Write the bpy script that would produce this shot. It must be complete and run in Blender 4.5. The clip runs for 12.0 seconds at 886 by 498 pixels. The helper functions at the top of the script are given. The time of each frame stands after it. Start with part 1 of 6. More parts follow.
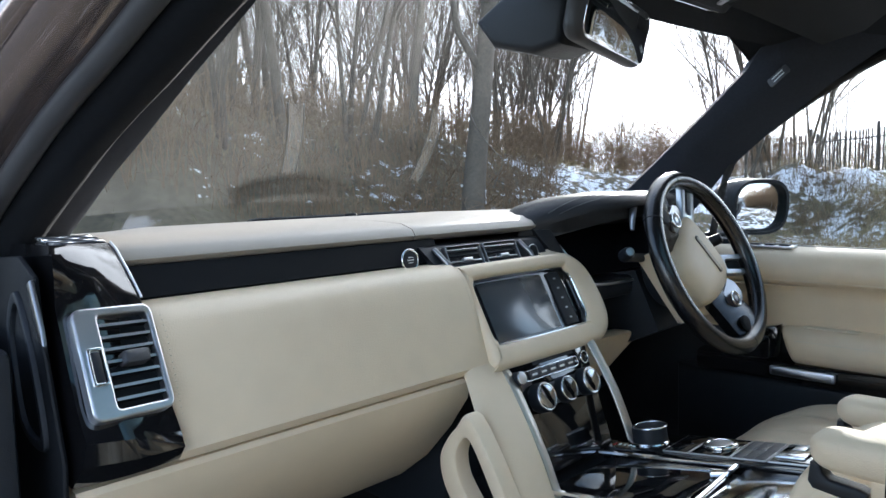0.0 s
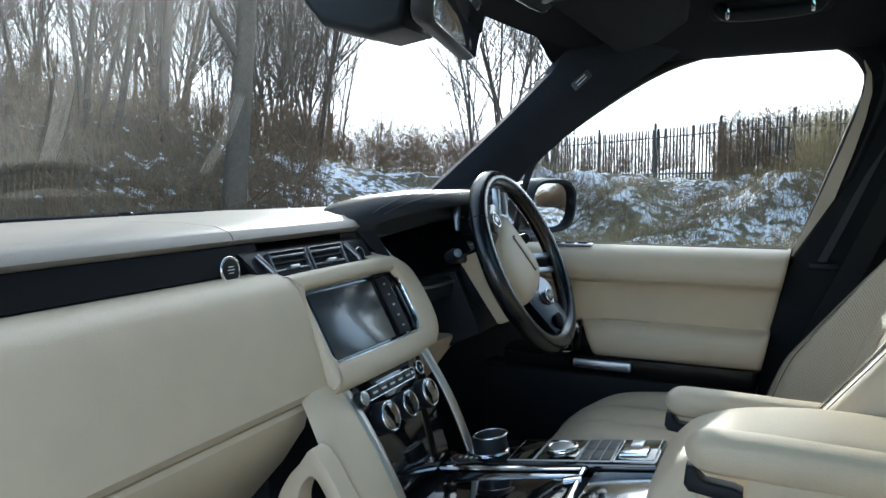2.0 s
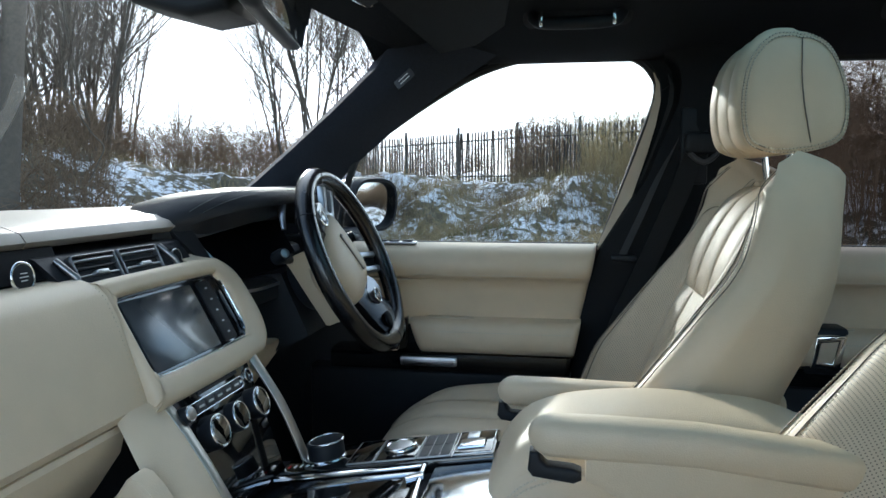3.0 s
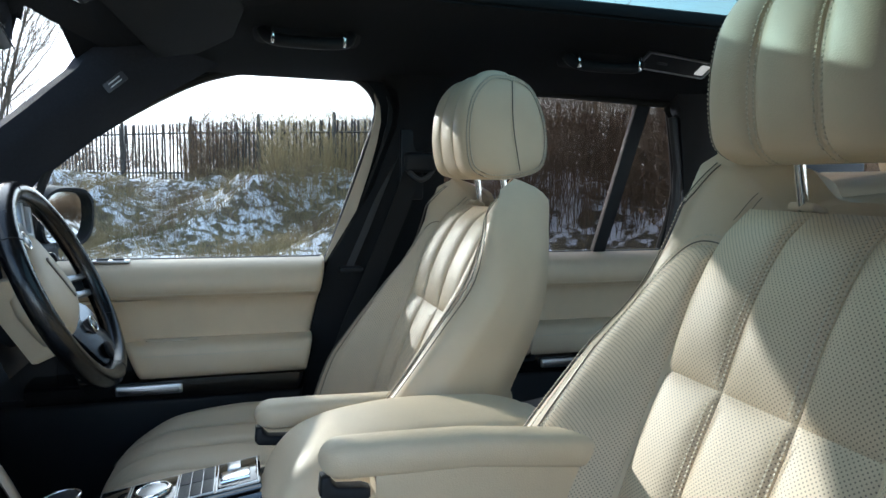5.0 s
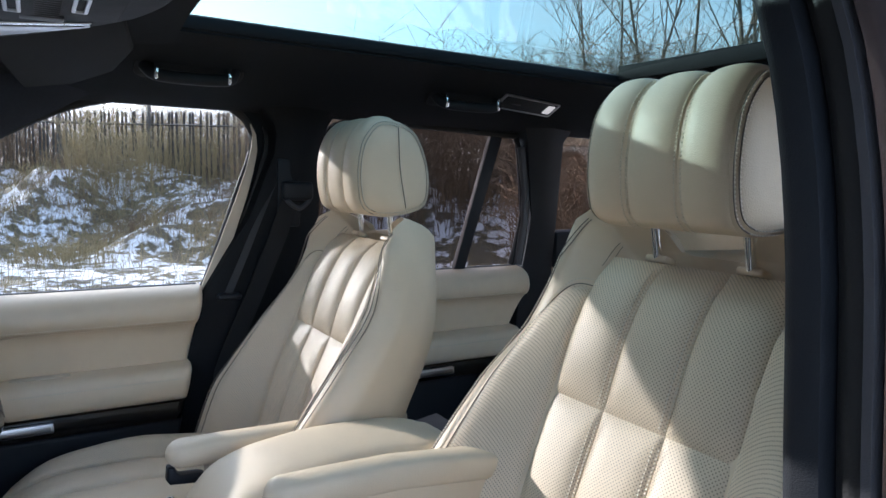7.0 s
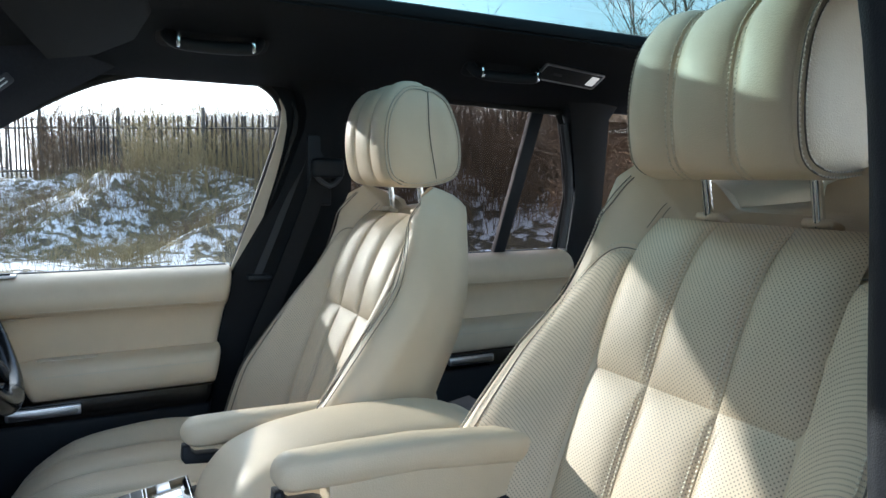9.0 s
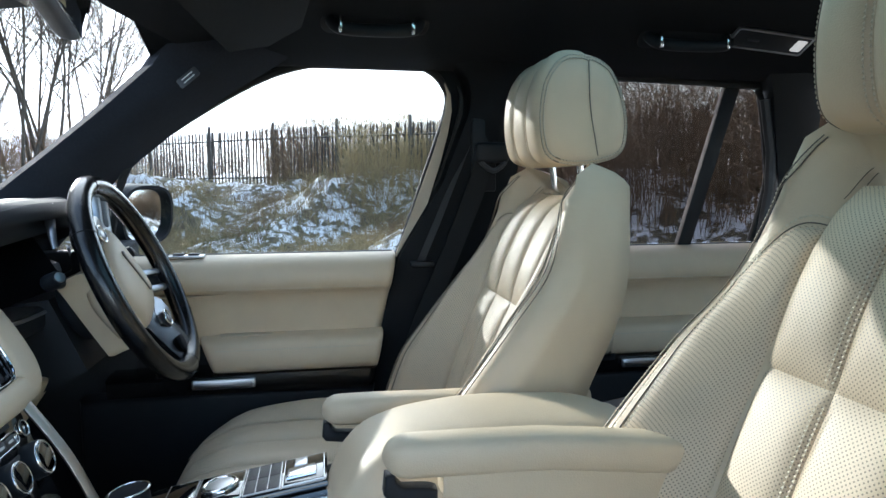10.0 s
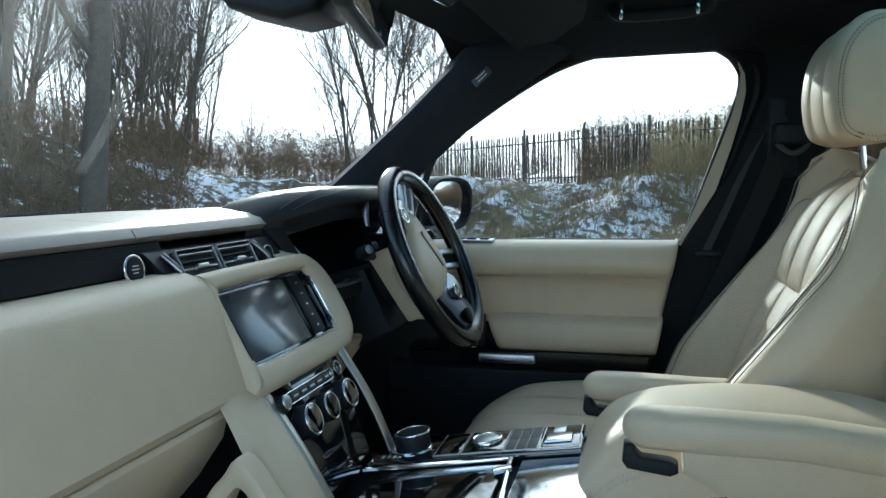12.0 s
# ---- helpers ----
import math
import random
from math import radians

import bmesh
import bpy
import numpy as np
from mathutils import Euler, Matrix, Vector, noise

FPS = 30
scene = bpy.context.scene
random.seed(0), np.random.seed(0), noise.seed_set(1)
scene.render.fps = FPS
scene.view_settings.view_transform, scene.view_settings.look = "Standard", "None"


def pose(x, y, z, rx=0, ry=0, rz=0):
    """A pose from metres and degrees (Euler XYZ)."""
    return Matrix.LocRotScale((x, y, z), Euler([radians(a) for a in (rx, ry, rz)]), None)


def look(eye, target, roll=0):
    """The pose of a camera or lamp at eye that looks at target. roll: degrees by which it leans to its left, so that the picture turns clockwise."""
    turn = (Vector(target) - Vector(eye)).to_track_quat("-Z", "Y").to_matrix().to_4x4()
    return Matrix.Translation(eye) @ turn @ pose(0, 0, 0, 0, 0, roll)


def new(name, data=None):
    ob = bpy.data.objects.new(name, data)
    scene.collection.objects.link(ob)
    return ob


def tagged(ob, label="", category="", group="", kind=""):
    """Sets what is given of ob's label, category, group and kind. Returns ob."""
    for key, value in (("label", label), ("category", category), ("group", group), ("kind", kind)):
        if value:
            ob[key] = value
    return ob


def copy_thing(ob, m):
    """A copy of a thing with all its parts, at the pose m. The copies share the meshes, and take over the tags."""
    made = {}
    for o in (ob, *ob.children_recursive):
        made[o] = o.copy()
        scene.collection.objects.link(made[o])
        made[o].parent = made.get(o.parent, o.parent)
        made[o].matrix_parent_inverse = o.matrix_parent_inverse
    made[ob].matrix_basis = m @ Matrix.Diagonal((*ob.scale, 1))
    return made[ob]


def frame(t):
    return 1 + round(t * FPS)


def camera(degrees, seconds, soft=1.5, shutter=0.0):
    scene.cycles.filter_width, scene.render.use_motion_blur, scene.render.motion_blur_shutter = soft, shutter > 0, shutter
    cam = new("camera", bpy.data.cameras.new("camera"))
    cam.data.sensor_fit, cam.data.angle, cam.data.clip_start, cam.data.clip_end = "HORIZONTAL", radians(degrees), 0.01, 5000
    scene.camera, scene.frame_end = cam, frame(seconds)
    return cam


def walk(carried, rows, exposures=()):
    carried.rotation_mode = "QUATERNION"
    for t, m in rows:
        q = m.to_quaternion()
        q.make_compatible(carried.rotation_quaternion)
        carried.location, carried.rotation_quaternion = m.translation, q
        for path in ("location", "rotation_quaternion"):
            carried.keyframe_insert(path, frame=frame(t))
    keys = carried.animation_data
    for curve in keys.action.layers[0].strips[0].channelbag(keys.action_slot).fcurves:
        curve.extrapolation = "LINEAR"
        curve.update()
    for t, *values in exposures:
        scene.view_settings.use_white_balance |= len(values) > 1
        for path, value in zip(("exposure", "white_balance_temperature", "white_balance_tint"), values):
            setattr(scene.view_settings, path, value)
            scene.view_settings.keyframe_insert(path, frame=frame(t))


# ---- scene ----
cam = camera(65.3, 12.0)
PATH = [
    (0, (-0.886, -0.632, 1.341), (0.509, 0.791, 1.168), -1.3),
    (0.5, (-0.86, -0.59, 1.337), (0.54, 0.828, 1.164), -1.2),
    (1, (-0.854, -0.569, 1.342), (0.596, 0.797, 1.165), -1.1),
    (1.5, (-0.86, -0.528, 1.34), (0.777, 0.607, 1.156), -0.7),
    (2, (-0.859, -0.477, 1.344), (0.932, 0.39, 1.15), -0.5),
    (2.5, (-0.853, -0.448, 1.339), (1.041, 0.167, 1.146), -0.4),
    (3, (-0.848, -0.436, 1.336), (1.112, -0.088, 1.144), -0.2),
    (3.2, (-0.847, -0.432, 1.341), (1.129, -0.189, 1.143), -0.1),
    (4.8, (-0.857, -0.328, 1.361), (1.069, -0.827, 1.16), 1.7),
    (5, (-0.863, -0.325, 1.372), (1.048, -0.882, 1.178), 0.7),
    (5.5, (-0.883, -0.265, 1.399), (0.973, -0.983, 1.198), 0.8),
    (6, (-0.886, -0.203, 1.424), (0.925, -1.026, 1.22), 0.9),
    (6.5, (-0.895, -0.19, 1.44), (0.871, -1.106, 1.235), 1.0),
    (7, (-0.91, -0.178, 1.452), (0.8, -1.194, 1.248), 1.1),
    (7.2, (-0.915, -0.172, 1.452), (0.779, -1.216, 1.249), 1.0),
    (8.8, (-0.872, -0.222, 1.402), (0.859, -1.205, 1.201), 0.5),
    (9, (-0.861, -0.244, 1.392), (0.92, -1.133, 1.191), 0.4),
    (9.5, (-0.838, -0.298, 1.372), (1.052, -0.919, 1.173), -0.0),
    (10, (-0.816, -0.345, 1.35), (1.145, -0.687, 1.159), -0.3),
    (10.5, (-0.815, -0.381, 1.342), (1.173, -0.487, 1.15), -0.7),
    (11, (-0.819, -0.385, 1.331), (1.169, -0.258, 1.147), -0.8),
    (11.5, (-0.833, -0.401, 1.332), (1.129, -0.06, 1.146), -1.1),
    (12, (-0.862, -0.411, 1.324), (1.058, 0.122, 1.143), -1.1),
]
walk(cam, [(t, look(eye, target, roll)) for t, eye, target, roll in PATH],
     [(0, 2.28, 6150, 13.0), (2.5, 1.80, 5950, 7.0), (5.0, 1.94, 5950, 8.0), (6.5, 2.08, 5900, 18.0), (7.2, 2.12, 5900, 18.0), (9.5, 2.14, 5950, 9.0), (11, 2.00, 5900, 9.0), (12, 1.66, 5700, 0.0)])

# ---------------------------------------------------------------- light
SUN_AZ, SUN_EL = 62.0, 16.3
sun_way = Vector((math.sin(radians(SUN_AZ)) * math.cos(radians(SUN_EL)),
                  math.cos(radians(SUN_AZ)) * math.cos(radians(SUN_EL)), math.sin(radians(SUN_EL))))
sun_data = bpy.data.lights.new("sun", "SUN")
sun_data.energy, sun_data.angle, sun_data.color = 3.7, radians(0.55), (1.0, 0.95, 0.87)
sun = new("sun", sun_data)
sun.matrix_world = look(sun_way * 60, (0, 0, 0))

world = bpy.data.worlds.new("sky")
scene.world = world
world.use_nodes = True
wn, wl = world.node_tree.nodes, world.node_tree.links
wn.clear()
w_out = wn.new("ShaderNodeOutputWorld")
w_bg = wn.new("ShaderNodeBackground")
w_sky = wn.new("ShaderNodeTexSky")
w_sky.sky_type, w_sky.sun_disc = "NISHITA", False
w_sky.sun_elevation, w_sky.sun_rotation = radians(SUN_EL), radians(SUN_AZ)
w_sky.air_density, w_sky.dust_density = 1.0, 0.8
w_co = wn.new("ShaderNodeTexCoord")
w_map = wn.new("ShaderNodeMapping")
w_map.inputs["Scale"].default_value = (1.0, 1.0, 2.6)
w_noise = wn.new("ShaderNodeTexNoise")
w_noise.inputs["Scale"].default_value, w_noise.inputs["Detail"].default_value = 2.6, 7.0
w_ramp = wn.new("ShaderNodeValToRGB")
w_ramp.color_ramp.elements[0].position, w_ramp.color_ramp.elements[1].position = 0.44, 0.66
w_mix = wn.new("ShaderNodeMix")
w_mix.data_type = "RGBA"
w_mix.inputs["B"].default_value = (2.7, 3.0, 3.4, 1)
wl.new(w_co.outputs["Generated"], w_map.inputs["Vector"])
wl.new(w_map.outputs["Vector"], w_noise.inputs["Vector"])
wl.new(w_noise.outputs["Fac"], w_ramp.inputs["Fac"])
wl.new(w_ramp.outputs["Color"], w_mix.inputs["Factor"])
wl.new(w_sky.outputs["Color"], w_mix.inputs["A"])
w_sep = wn.new("ShaderNodeSeparateXYZ")
w_haze = wn.new("ShaderNodeMapRange")
w_haze.inputs["From Min"].default_value, w_haze.inputs["From Max"].default_value = 0.0, 0.17
w_haze.inputs["To Min"].default_value, w_haze.inputs["To Max"].default_value = 0.85, 0.0
w_hmix = wn.new("ShaderNodeMix")
w_hmix.data_type = "RGBA"
w_hmix.inputs["B"].default_value = (6.8, 7.1, 7.5, 1)
wl.new(w_co.outputs["Generated"], w_sep.inputs["Vector"])
wl.new(w_sep.outputs["Z"], w_haze.inputs["Value"])
w_dot = wn.new("ShaderNodeVectorMath")
w_dot.operation = "DOT_PRODUCT"
w_dot.inputs[1].default_value = sun_way
wl.new(w_co.outputs["Generated"], w_dot.inputs[0])
w_glow = wn.new("ShaderNodeMapRange")
w_glow.interpolation_type = "SMOOTHSTEP"
w_glow.inputs["From Min"].default_value, w_glow.inputs["From Max"].default_value = 0.45, 0.97
w_most = wn.new("ShaderNodeMath")
w_most.operation = "MAXIMUM"
wl.new(w_dot.outputs["Value"], w_glow.inputs["Value"])
wl.new(w_glow.outputs["Result"], w_most.inputs[0])
wl.new(w_haze.outputs["Result"], w_most.inputs[1])
wl.new(w_most.outputs[0], w_hmix.inputs["Factor"])
wl.new(w_mix.outputs["Result"], w_hmix.inputs["A"])
wl.new(w_hmix.outputs["Result"], w_bg.inputs["Color"])
w_bg.inputs["Strength"].default_value = 0.15
wl.new(w_bg.outputs["Background"], w_out.inputs["Surface"])


# ---------------------------------------------------------------- materials
def material(name, base, rough=0.5, metal=0.0, vary=0.12, scale=40.0, bump=0.0, bump_scale=400.0,
             coarse=4.0, coat=0.0, space="Object", spec=0.5, sheen=0.0):
    """A Principled surface with colour varied at two scales, uneven gloss and a fine relief."""
    m = bpy.data.materials.new(name)
    m.use_nodes = True
    n, l = m.node_tree.nodes, m.node_tree.links
    p = n["Principled BSDF"]
    co = n.new("ShaderNodeTexCoord")
    big, fine = n.new("ShaderNodeTexNoise"), n.new("ShaderNodeTexNoise")
    big.inputs["Scale"].default_value, fine.inputs["Scale"].default_value = coarse, scale
    big.inputs["Detail"].default_value = fine.inputs["Detail"].default_value = 4.0
    both = n.new("ShaderNodeMath")
    both.operation = "MULTIPLY_ADD"
    both.inputs[1].default_value = 0.5
    half = n.new("ShaderNodeMath")
    half.operation = "MULTIPLY"
    half.inputs[1].default_value = 0.5
    for t in (big, fine):
        l.new(co.outputs[space], t.inputs["Vector"])
    l.new(big.outputs["Fac"], half.inputs[0])
    l.new(fine.outputs["Fac"], both.inputs[0])
    l.new(half.outputs[0], both.inputs[2])
    ramp = n.new("ShaderNodeValToRGB")
    ramp.color_ramp.elements[0].position, ramp.color_ramp.elements[1].position = 0.3, 0.7
    ramp.color_ramp.elements[0].color = (*[c * (1 - vary) for c in base], 1)
    ramp.color_ramp.elements[1].color = (*[min(1, c * (1 + vary)) for c in base], 1)
    l.new(both.outputs[0], ramp.inputs["Fac"])
    l.new(ramp.outputs["Color"], p.inputs["Base Color"])
    gloss = n.new("ShaderNodeMapRange")
    gloss.inputs["To Min"].default_value, gloss.inputs["To Max"].default_value = max(0.0, rough * 0.8), min(1.0, rough * 1.2)
    l.new(both.outputs[0], gloss.inputs["Value"])
    l.new(gloss.outputs["Result"], p.inputs["Roughness"])
    p.inputs["Metallic"].default_value = metal
    p.inputs["Coat Weight"].default_value = coat
    p.inputs["Coat Roughness"].default_value = 0.05
    p.inputs["Specular IOR Level"].default_value = spec
    p.inputs["Sheen Weight"].default_value = sheen
    if bump:
        grain = n.new("ShaderNodeTexVoronoi")
        grain.inputs["Scale"].default_value = bump_scale
        l.new(co.outputs[space], grain.inputs["Vector"])
        b = n.new("ShaderNodeBump")
        b.inputs["Strength"].default_value, b.inputs["Distance"].default_value = bump, 0.001
        l.new(grain.outputs["Distance"], b.inputs["Height"])
        l.new(b.outputs["Normal"], p.inputs["Normal"])
    return m


def perforated(name, base):
    """Leather with punched holes, 4 mm apart, laid out by the panel's own UVs in metres."""
    m = material(name, base, 0.5, vary=0.06, scale=30, bump=0.15, bump_scale=650)
    n, l = m.node_tree.nodes, m.node_tree.links
    p = n["Principled BSDF"]
    uv = n.new("ShaderNodeTexCoord")
    turn = n.new("ShaderNodeMapping")
    turn.inputs["Rotation"].default_value = (0, 0, radians(45))
    hole = n.new("ShaderNodeTexVoronoi")
    hole.voronoi_dimensions = "2D"
    hole.inputs["Randomness"].default_value = 0.0
    hole.inputs["Scale"].default_value = 1 / 0.0039
    l.new(uv.outputs["UV"], turn.inputs["Vector"])
    l.new(turn.outputs["Vector"], hole.inputs["Vector"])
    edge = n.new("ShaderNodeMapRange")
    edge.inputs["From Min"].default_value, edge.inputs["From Max"].default_value = 0.15, 0.25
    l.new(hole.outputs["Distance"], edge.inputs["Value"])
    mix = n.new("ShaderNodeMix")
    mix.data_type = "RGBA"
    mix.inputs["A"].default_value = (0.22, 0.17, 0.135, 1)
    old = p.inputs["Base Color"].links[0].from_socket
    l.new(old, mix.inputs["B"])
    l.new(edge.outputs["Result"], mix.inputs["Factor"])
    l.new(mix.outputs["Result"], p.inputs["Base Color"])
    return m


def pane(name, tint, shine_least=0.03, steep=5.0):
    """Thin glazing: lets light through with a tint and mirrors more towards grazing view."""
    m = bpy.data.materials.new(name)
    m.use_nodes = True
    n, l = m.node_tree.nodes, m.node_tree.links
    n.remove(n["Principled BSDF"])
    clear, shine, mix, face = n.new("ShaderNodeBsdfTransparent"), n.new("ShaderNodeBsdfGlossy"), n.new("ShaderNodeMixShader"), n.new("ShaderNodeLayerWeight")
    clear.inputs["Color"].default_value = (*tint, 1)
    shine.inputs["Roughness"].default_value = 0.0
    face.inputs["Blend"].default_value = 0.5
    power, scale_ = n.new("ShaderNodeMath"), n.new("ShaderNodeMath")
    power.operation, power.inputs[1].default_value = "POWER", steep
    scale_.operation, scale_.inputs[1].default_value, scale_.inputs[2].default_value = "MULTIPLY_ADD", 0.85, shine_least
    l.new(face.outputs["Facing"], power.inputs[0])
    l.new(power.outputs[0], scale_.inputs[0])
    l.new(scale_.outputs[0], mix.inputs["Fac"])
    l.new(clear.outputs["BSDF"], mix.inputs[1])
    l.new(shine.outputs["BSDF"], mix.inputs[2])
    l.new(mix.outputs["Shader"], n["Material Output"].inputs["Surface"])
    return m


IVORY = (0.69, 0.56, 0.395)
m_ivory = material("ivory_leather", IVORY, 0.46, vary=0.05, scale=25, bump=0.22, bump_scale=620)
m_perf = perforated("perforated_ivory_leather", IVORY)
m_stitch = material("pale_thread", (0.66, 0.57, 0.44), 0.7, vary=0.1, scale=900)
m_seam = material("taupe_piping", (0.15, 0.125, 0.10), 0.6, vary=0.15)
m_black_leather = material("black_leather", (0.016, 0.016, 0.018), 0.33, vary=0.15, bump=0.25, bump_scale=700)
m_hood = material("black_hood_leather", (0.018, 0.018, 0.02), 0.55, vary=0.15, bump=0.25, bump_scale=700, spec=0.3)
m_black = material("black_plastic", (0.0135, 0.0158, 0.020), 0.5, vary=0.15, bump=0.2, bump_scale=900, spec=0.3)
m_deep = material("matt_black_trim", (0.0065, 0.0075, 0.0095), 0.6, vary=0.15, bump=0.2, bump_scale=900, spec=0.18)
m_rim = material("polished_black_leather", (0.006, 0.006, 0.007), 0.26, vary=0.15, bump=0.1, bump_scale=900, coat=0.25)
m_silver = material("bright_silver", (0.74, 0.75, 0.77), 0.2, 1.0, vary=0.03)
m_strut = material("warm_satin_metal", (0.50, 0.47, 0.42), 0.42, 1.0, vary=0.03)
m_knob = material("polished_knob_face", (0.40, 0.41, 0.43), 0.07, 1.0, vary=0.05)
m_dark_alloy = material("dark_satin_metal", (0.30, 0.30, 0.31), 0.30, 1.0, vary=0.05)
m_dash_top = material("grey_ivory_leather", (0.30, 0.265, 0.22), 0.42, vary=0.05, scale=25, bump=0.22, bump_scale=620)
# Ivory darkened to put shade into the window frame trim; also colours the hub bar.
m_greige = material("darkened_ivory_trim", (0.55, 0.47, 0.36), 0.6, vary=0.06, bump=0.15, bump_scale=700)
m_grey_plastic = material("dark_grey_plastic", (0.05, 0.05, 0.055), 0.45, vary=0.12, bump=0.2, bump_scale=900)
m_piano = material("gloss_black_lacquer", (0.008, 0.008, 0.009), 0.06, vary=0.1, coat=1.0)
m_pillar_cloth = material("dark_pillar_cloth", (0.026, 0.030, 0.041), 0.95, vary=0.25, scale=220, bump=0.4, bump_scale=1500, spec=0.3)
m_lining = material("black_suede_lining", (0.0098, 0.0112, 0.0142), 0.95, vary=0.3, scale=220, bump=0.4, bump_scale=1500, sheen=0.01, spec=0.15)
m_visor = material("dark_visor_cloth", (0.017, 0.018, 0.020), 0.9, vary=0.2, scale=200, bump=0.4, bump_scale=1200, spec=0.2)
m_carpet = material("black_carpet", (0.020, 0.022, 0.026), 1.0, vary=0.4, scale=500, bump=1.0, bump_scale=900)
m_chrome = material("chrome", (0.86, 0.87, 0.88), 0.1, 1.0, vary=0.03)
m_alloy = material("satin_aluminium", (0.60, 0.61, 0.63), 0.34, 1.0, vary=0.02, scale=300)
m_paint = material("bronze_body_paint", (0.27, 0.215, 0.205), 0.25, 0.8, vary=0.06, scale=900, coat=1.0)
m_screen = material("screen_glass", (0.05, 0.06, 0.07), 0.22, vary=0.05, coat=0.25, spec=1.0)
m_dial = material("dial_glass", (0.006, 0.0065, 0.008), 0.45, vary=0.1, spec=0.0)
m_rubber = material("rubber_seal", (0.012, 0.012, 0.012), 0.65, vary=0.2, bump=0.2)
m_mirror = material("mirror_silver", (0.92, 0.93, 0.93), 0.01, 1.0, vary=0.01)
m_white = material("white_print", (0.75, 0.75, 0.74), 0.5, vary=0.05)
m_belt = material("belt_webbing", (0.009, 0.009, 0.010), 0.8, vary=0.25, scale=600, bump=0.6, bump_scale=1200)
m_lamp_lens = material("lamp_lens", (0.38, 0.38, 0.38), 0.2, vary=0.05)
m_lamp_lens.node_tree.nodes["Principled BSDF"].inputs["Emission Color"].default_value = (1, 0.97, 0.9, 1)
m_lamp_lens.node_tree.nodes["Principled BSDF"].inputs["Emission Strength"].default_value = 0.12
m_red = material("red_reflector", (0.55, 0.02, 0.02), 0.25, vary=0.1, coat=0.6)
m_screen_pane = pane("windscreen_glass", (0.93, 0.95, 0.93), 0.028, 5.3)
m_grime = material("dried_grime", (0.16, 0.15, 0.13), 0.9, vary=0.3, scale=200)


def film(name, cover):
    """A see-through coat of pale dust, thicker in places."""
    m = bpy.data.materials.new(name)
    m.use_nodes = True
    n, l = m.node_tree.nodes, m.node_tree.links
    n.remove(n["Principled BSDF"])
    clear, dust, through_, add, mix = n.new("ShaderNodeBsdfTransparent"), n.new("ShaderNodeBsdfDiffuse"), n.new("ShaderNodeBsdfTranslucent"), n.new("ShaderNodeMixShader"), n.new("ShaderNodeMixShader")
    dust.inputs["Color"].default_value = through_.inputs["Color"].default_value = (0.62, 0.60, 0.55, 1)
    co, tex, amount = n.new("ShaderNodeTexCoord"), n.new("ShaderNodeTexNoise"), n.new("ShaderNodeMapRange")
    tex.inputs["Scale"].default_value = 9.0
    amount.inputs["To Min"].default_value, amount.inputs["To Max"].default_value = cover * 0.3, cover * 1.6
    l.new(co.outputs["Object"], tex.inputs["Vector"])
    l.new(tex.outputs["Fac"], amount.inputs["Value"])
    l.new(dust.outputs["BSDF"], add.inputs[1])
    l.new(through_.outputs["BSDF"], add.inputs[2])
    l.new(amount.outputs["Result"], mix.inputs["Fac"])
    l.new(clear.outputs["BSDF"], mix.inputs[1])
    l.new(add.outputs["Shader"], mix.inputs[2])
    l.new(mix.outputs["Shader"], n["Material Output"].inputs["Surface"])
    return m


m_film = film("dust_film", 0.10)
m_clear = pane("clear_glass", (0.93, 0.95, 0.94))
m_privacy = pane("privacy_glass", (0.62, 0.59, 0.58), 0.012)
m_roofglass = pane("tinted_roof_glass", (0.32, 0.46, 0.435), 0.03)


# ---------------------------------------------------------------- mesh tools
def link(name, verts, faces, mat, parent=None, label="", smooth=True, uvs=None):
    me = bpy.data.meshes.new(name)
    me.from_pydata([tuple(v) for v in verts], [], faces)
    me.update()
    if uvs is not None:
        layer = me.uv_layers.new(name="UVMap")
        for poly in me.polygons:
            for li in poly.loop_indices:
                layer.data[li].uv = uvs[me.loops[li].vertex_index]
    me.materials.append(mat)
    if smooth:
        me.polygons.foreach_set("use_smooth", [True] * len(me.polygons))
    ob = new(name, me)
    if parent:
        ob.parent = parent
    if label:
        tagged(ob, label)
    return ob


def part(name, bm, mat, parent=None, label="", smooth=True, sharp=42):
    me = bpy.data.meshes.new(name)
    bm.to_mesh(me)
    bm.free()
    me.materials.append(mat)
    if smooth:
        me.polygons.foreach_set("use_smooth", [True] * len(me.polygons))
        me.set_sharp_from_angle(angle=radians(sharp))
    ob = new(name, me)
    if parent:
        ob.parent = parent
    if label:
        tagged(ob, label)
    return ob


def thing(name, label, category, group="", kind=""):
    return tagged(new(name), label, category, group, kind)


def box(size, at=(0, 0, 0), bevel=0.003, seg=2, turn=(0, 0, 0), taper=1.0):
    """A bevelled block of that size about `at`; taper narrows its top."""
    bm = bmesh.new()
    bmesh.ops.create_cube(bm, size=1)
    for v in bm.verts:
        k = taper if v.co.z > 0 else 1.0
        v.co = Vector((v.co.x * size[0] * k, v.co.y * size[1] * k, v.co.z * size[2]))
    if bevel:
        bmesh.ops.bevel(bm, geom=bm.edges[:], offset=min(bevel, 0.49 * min(size)), segments=seg, affect="EDGES", profile=0.5)
    bm.transform(pose(*at, *turn))
    return bm


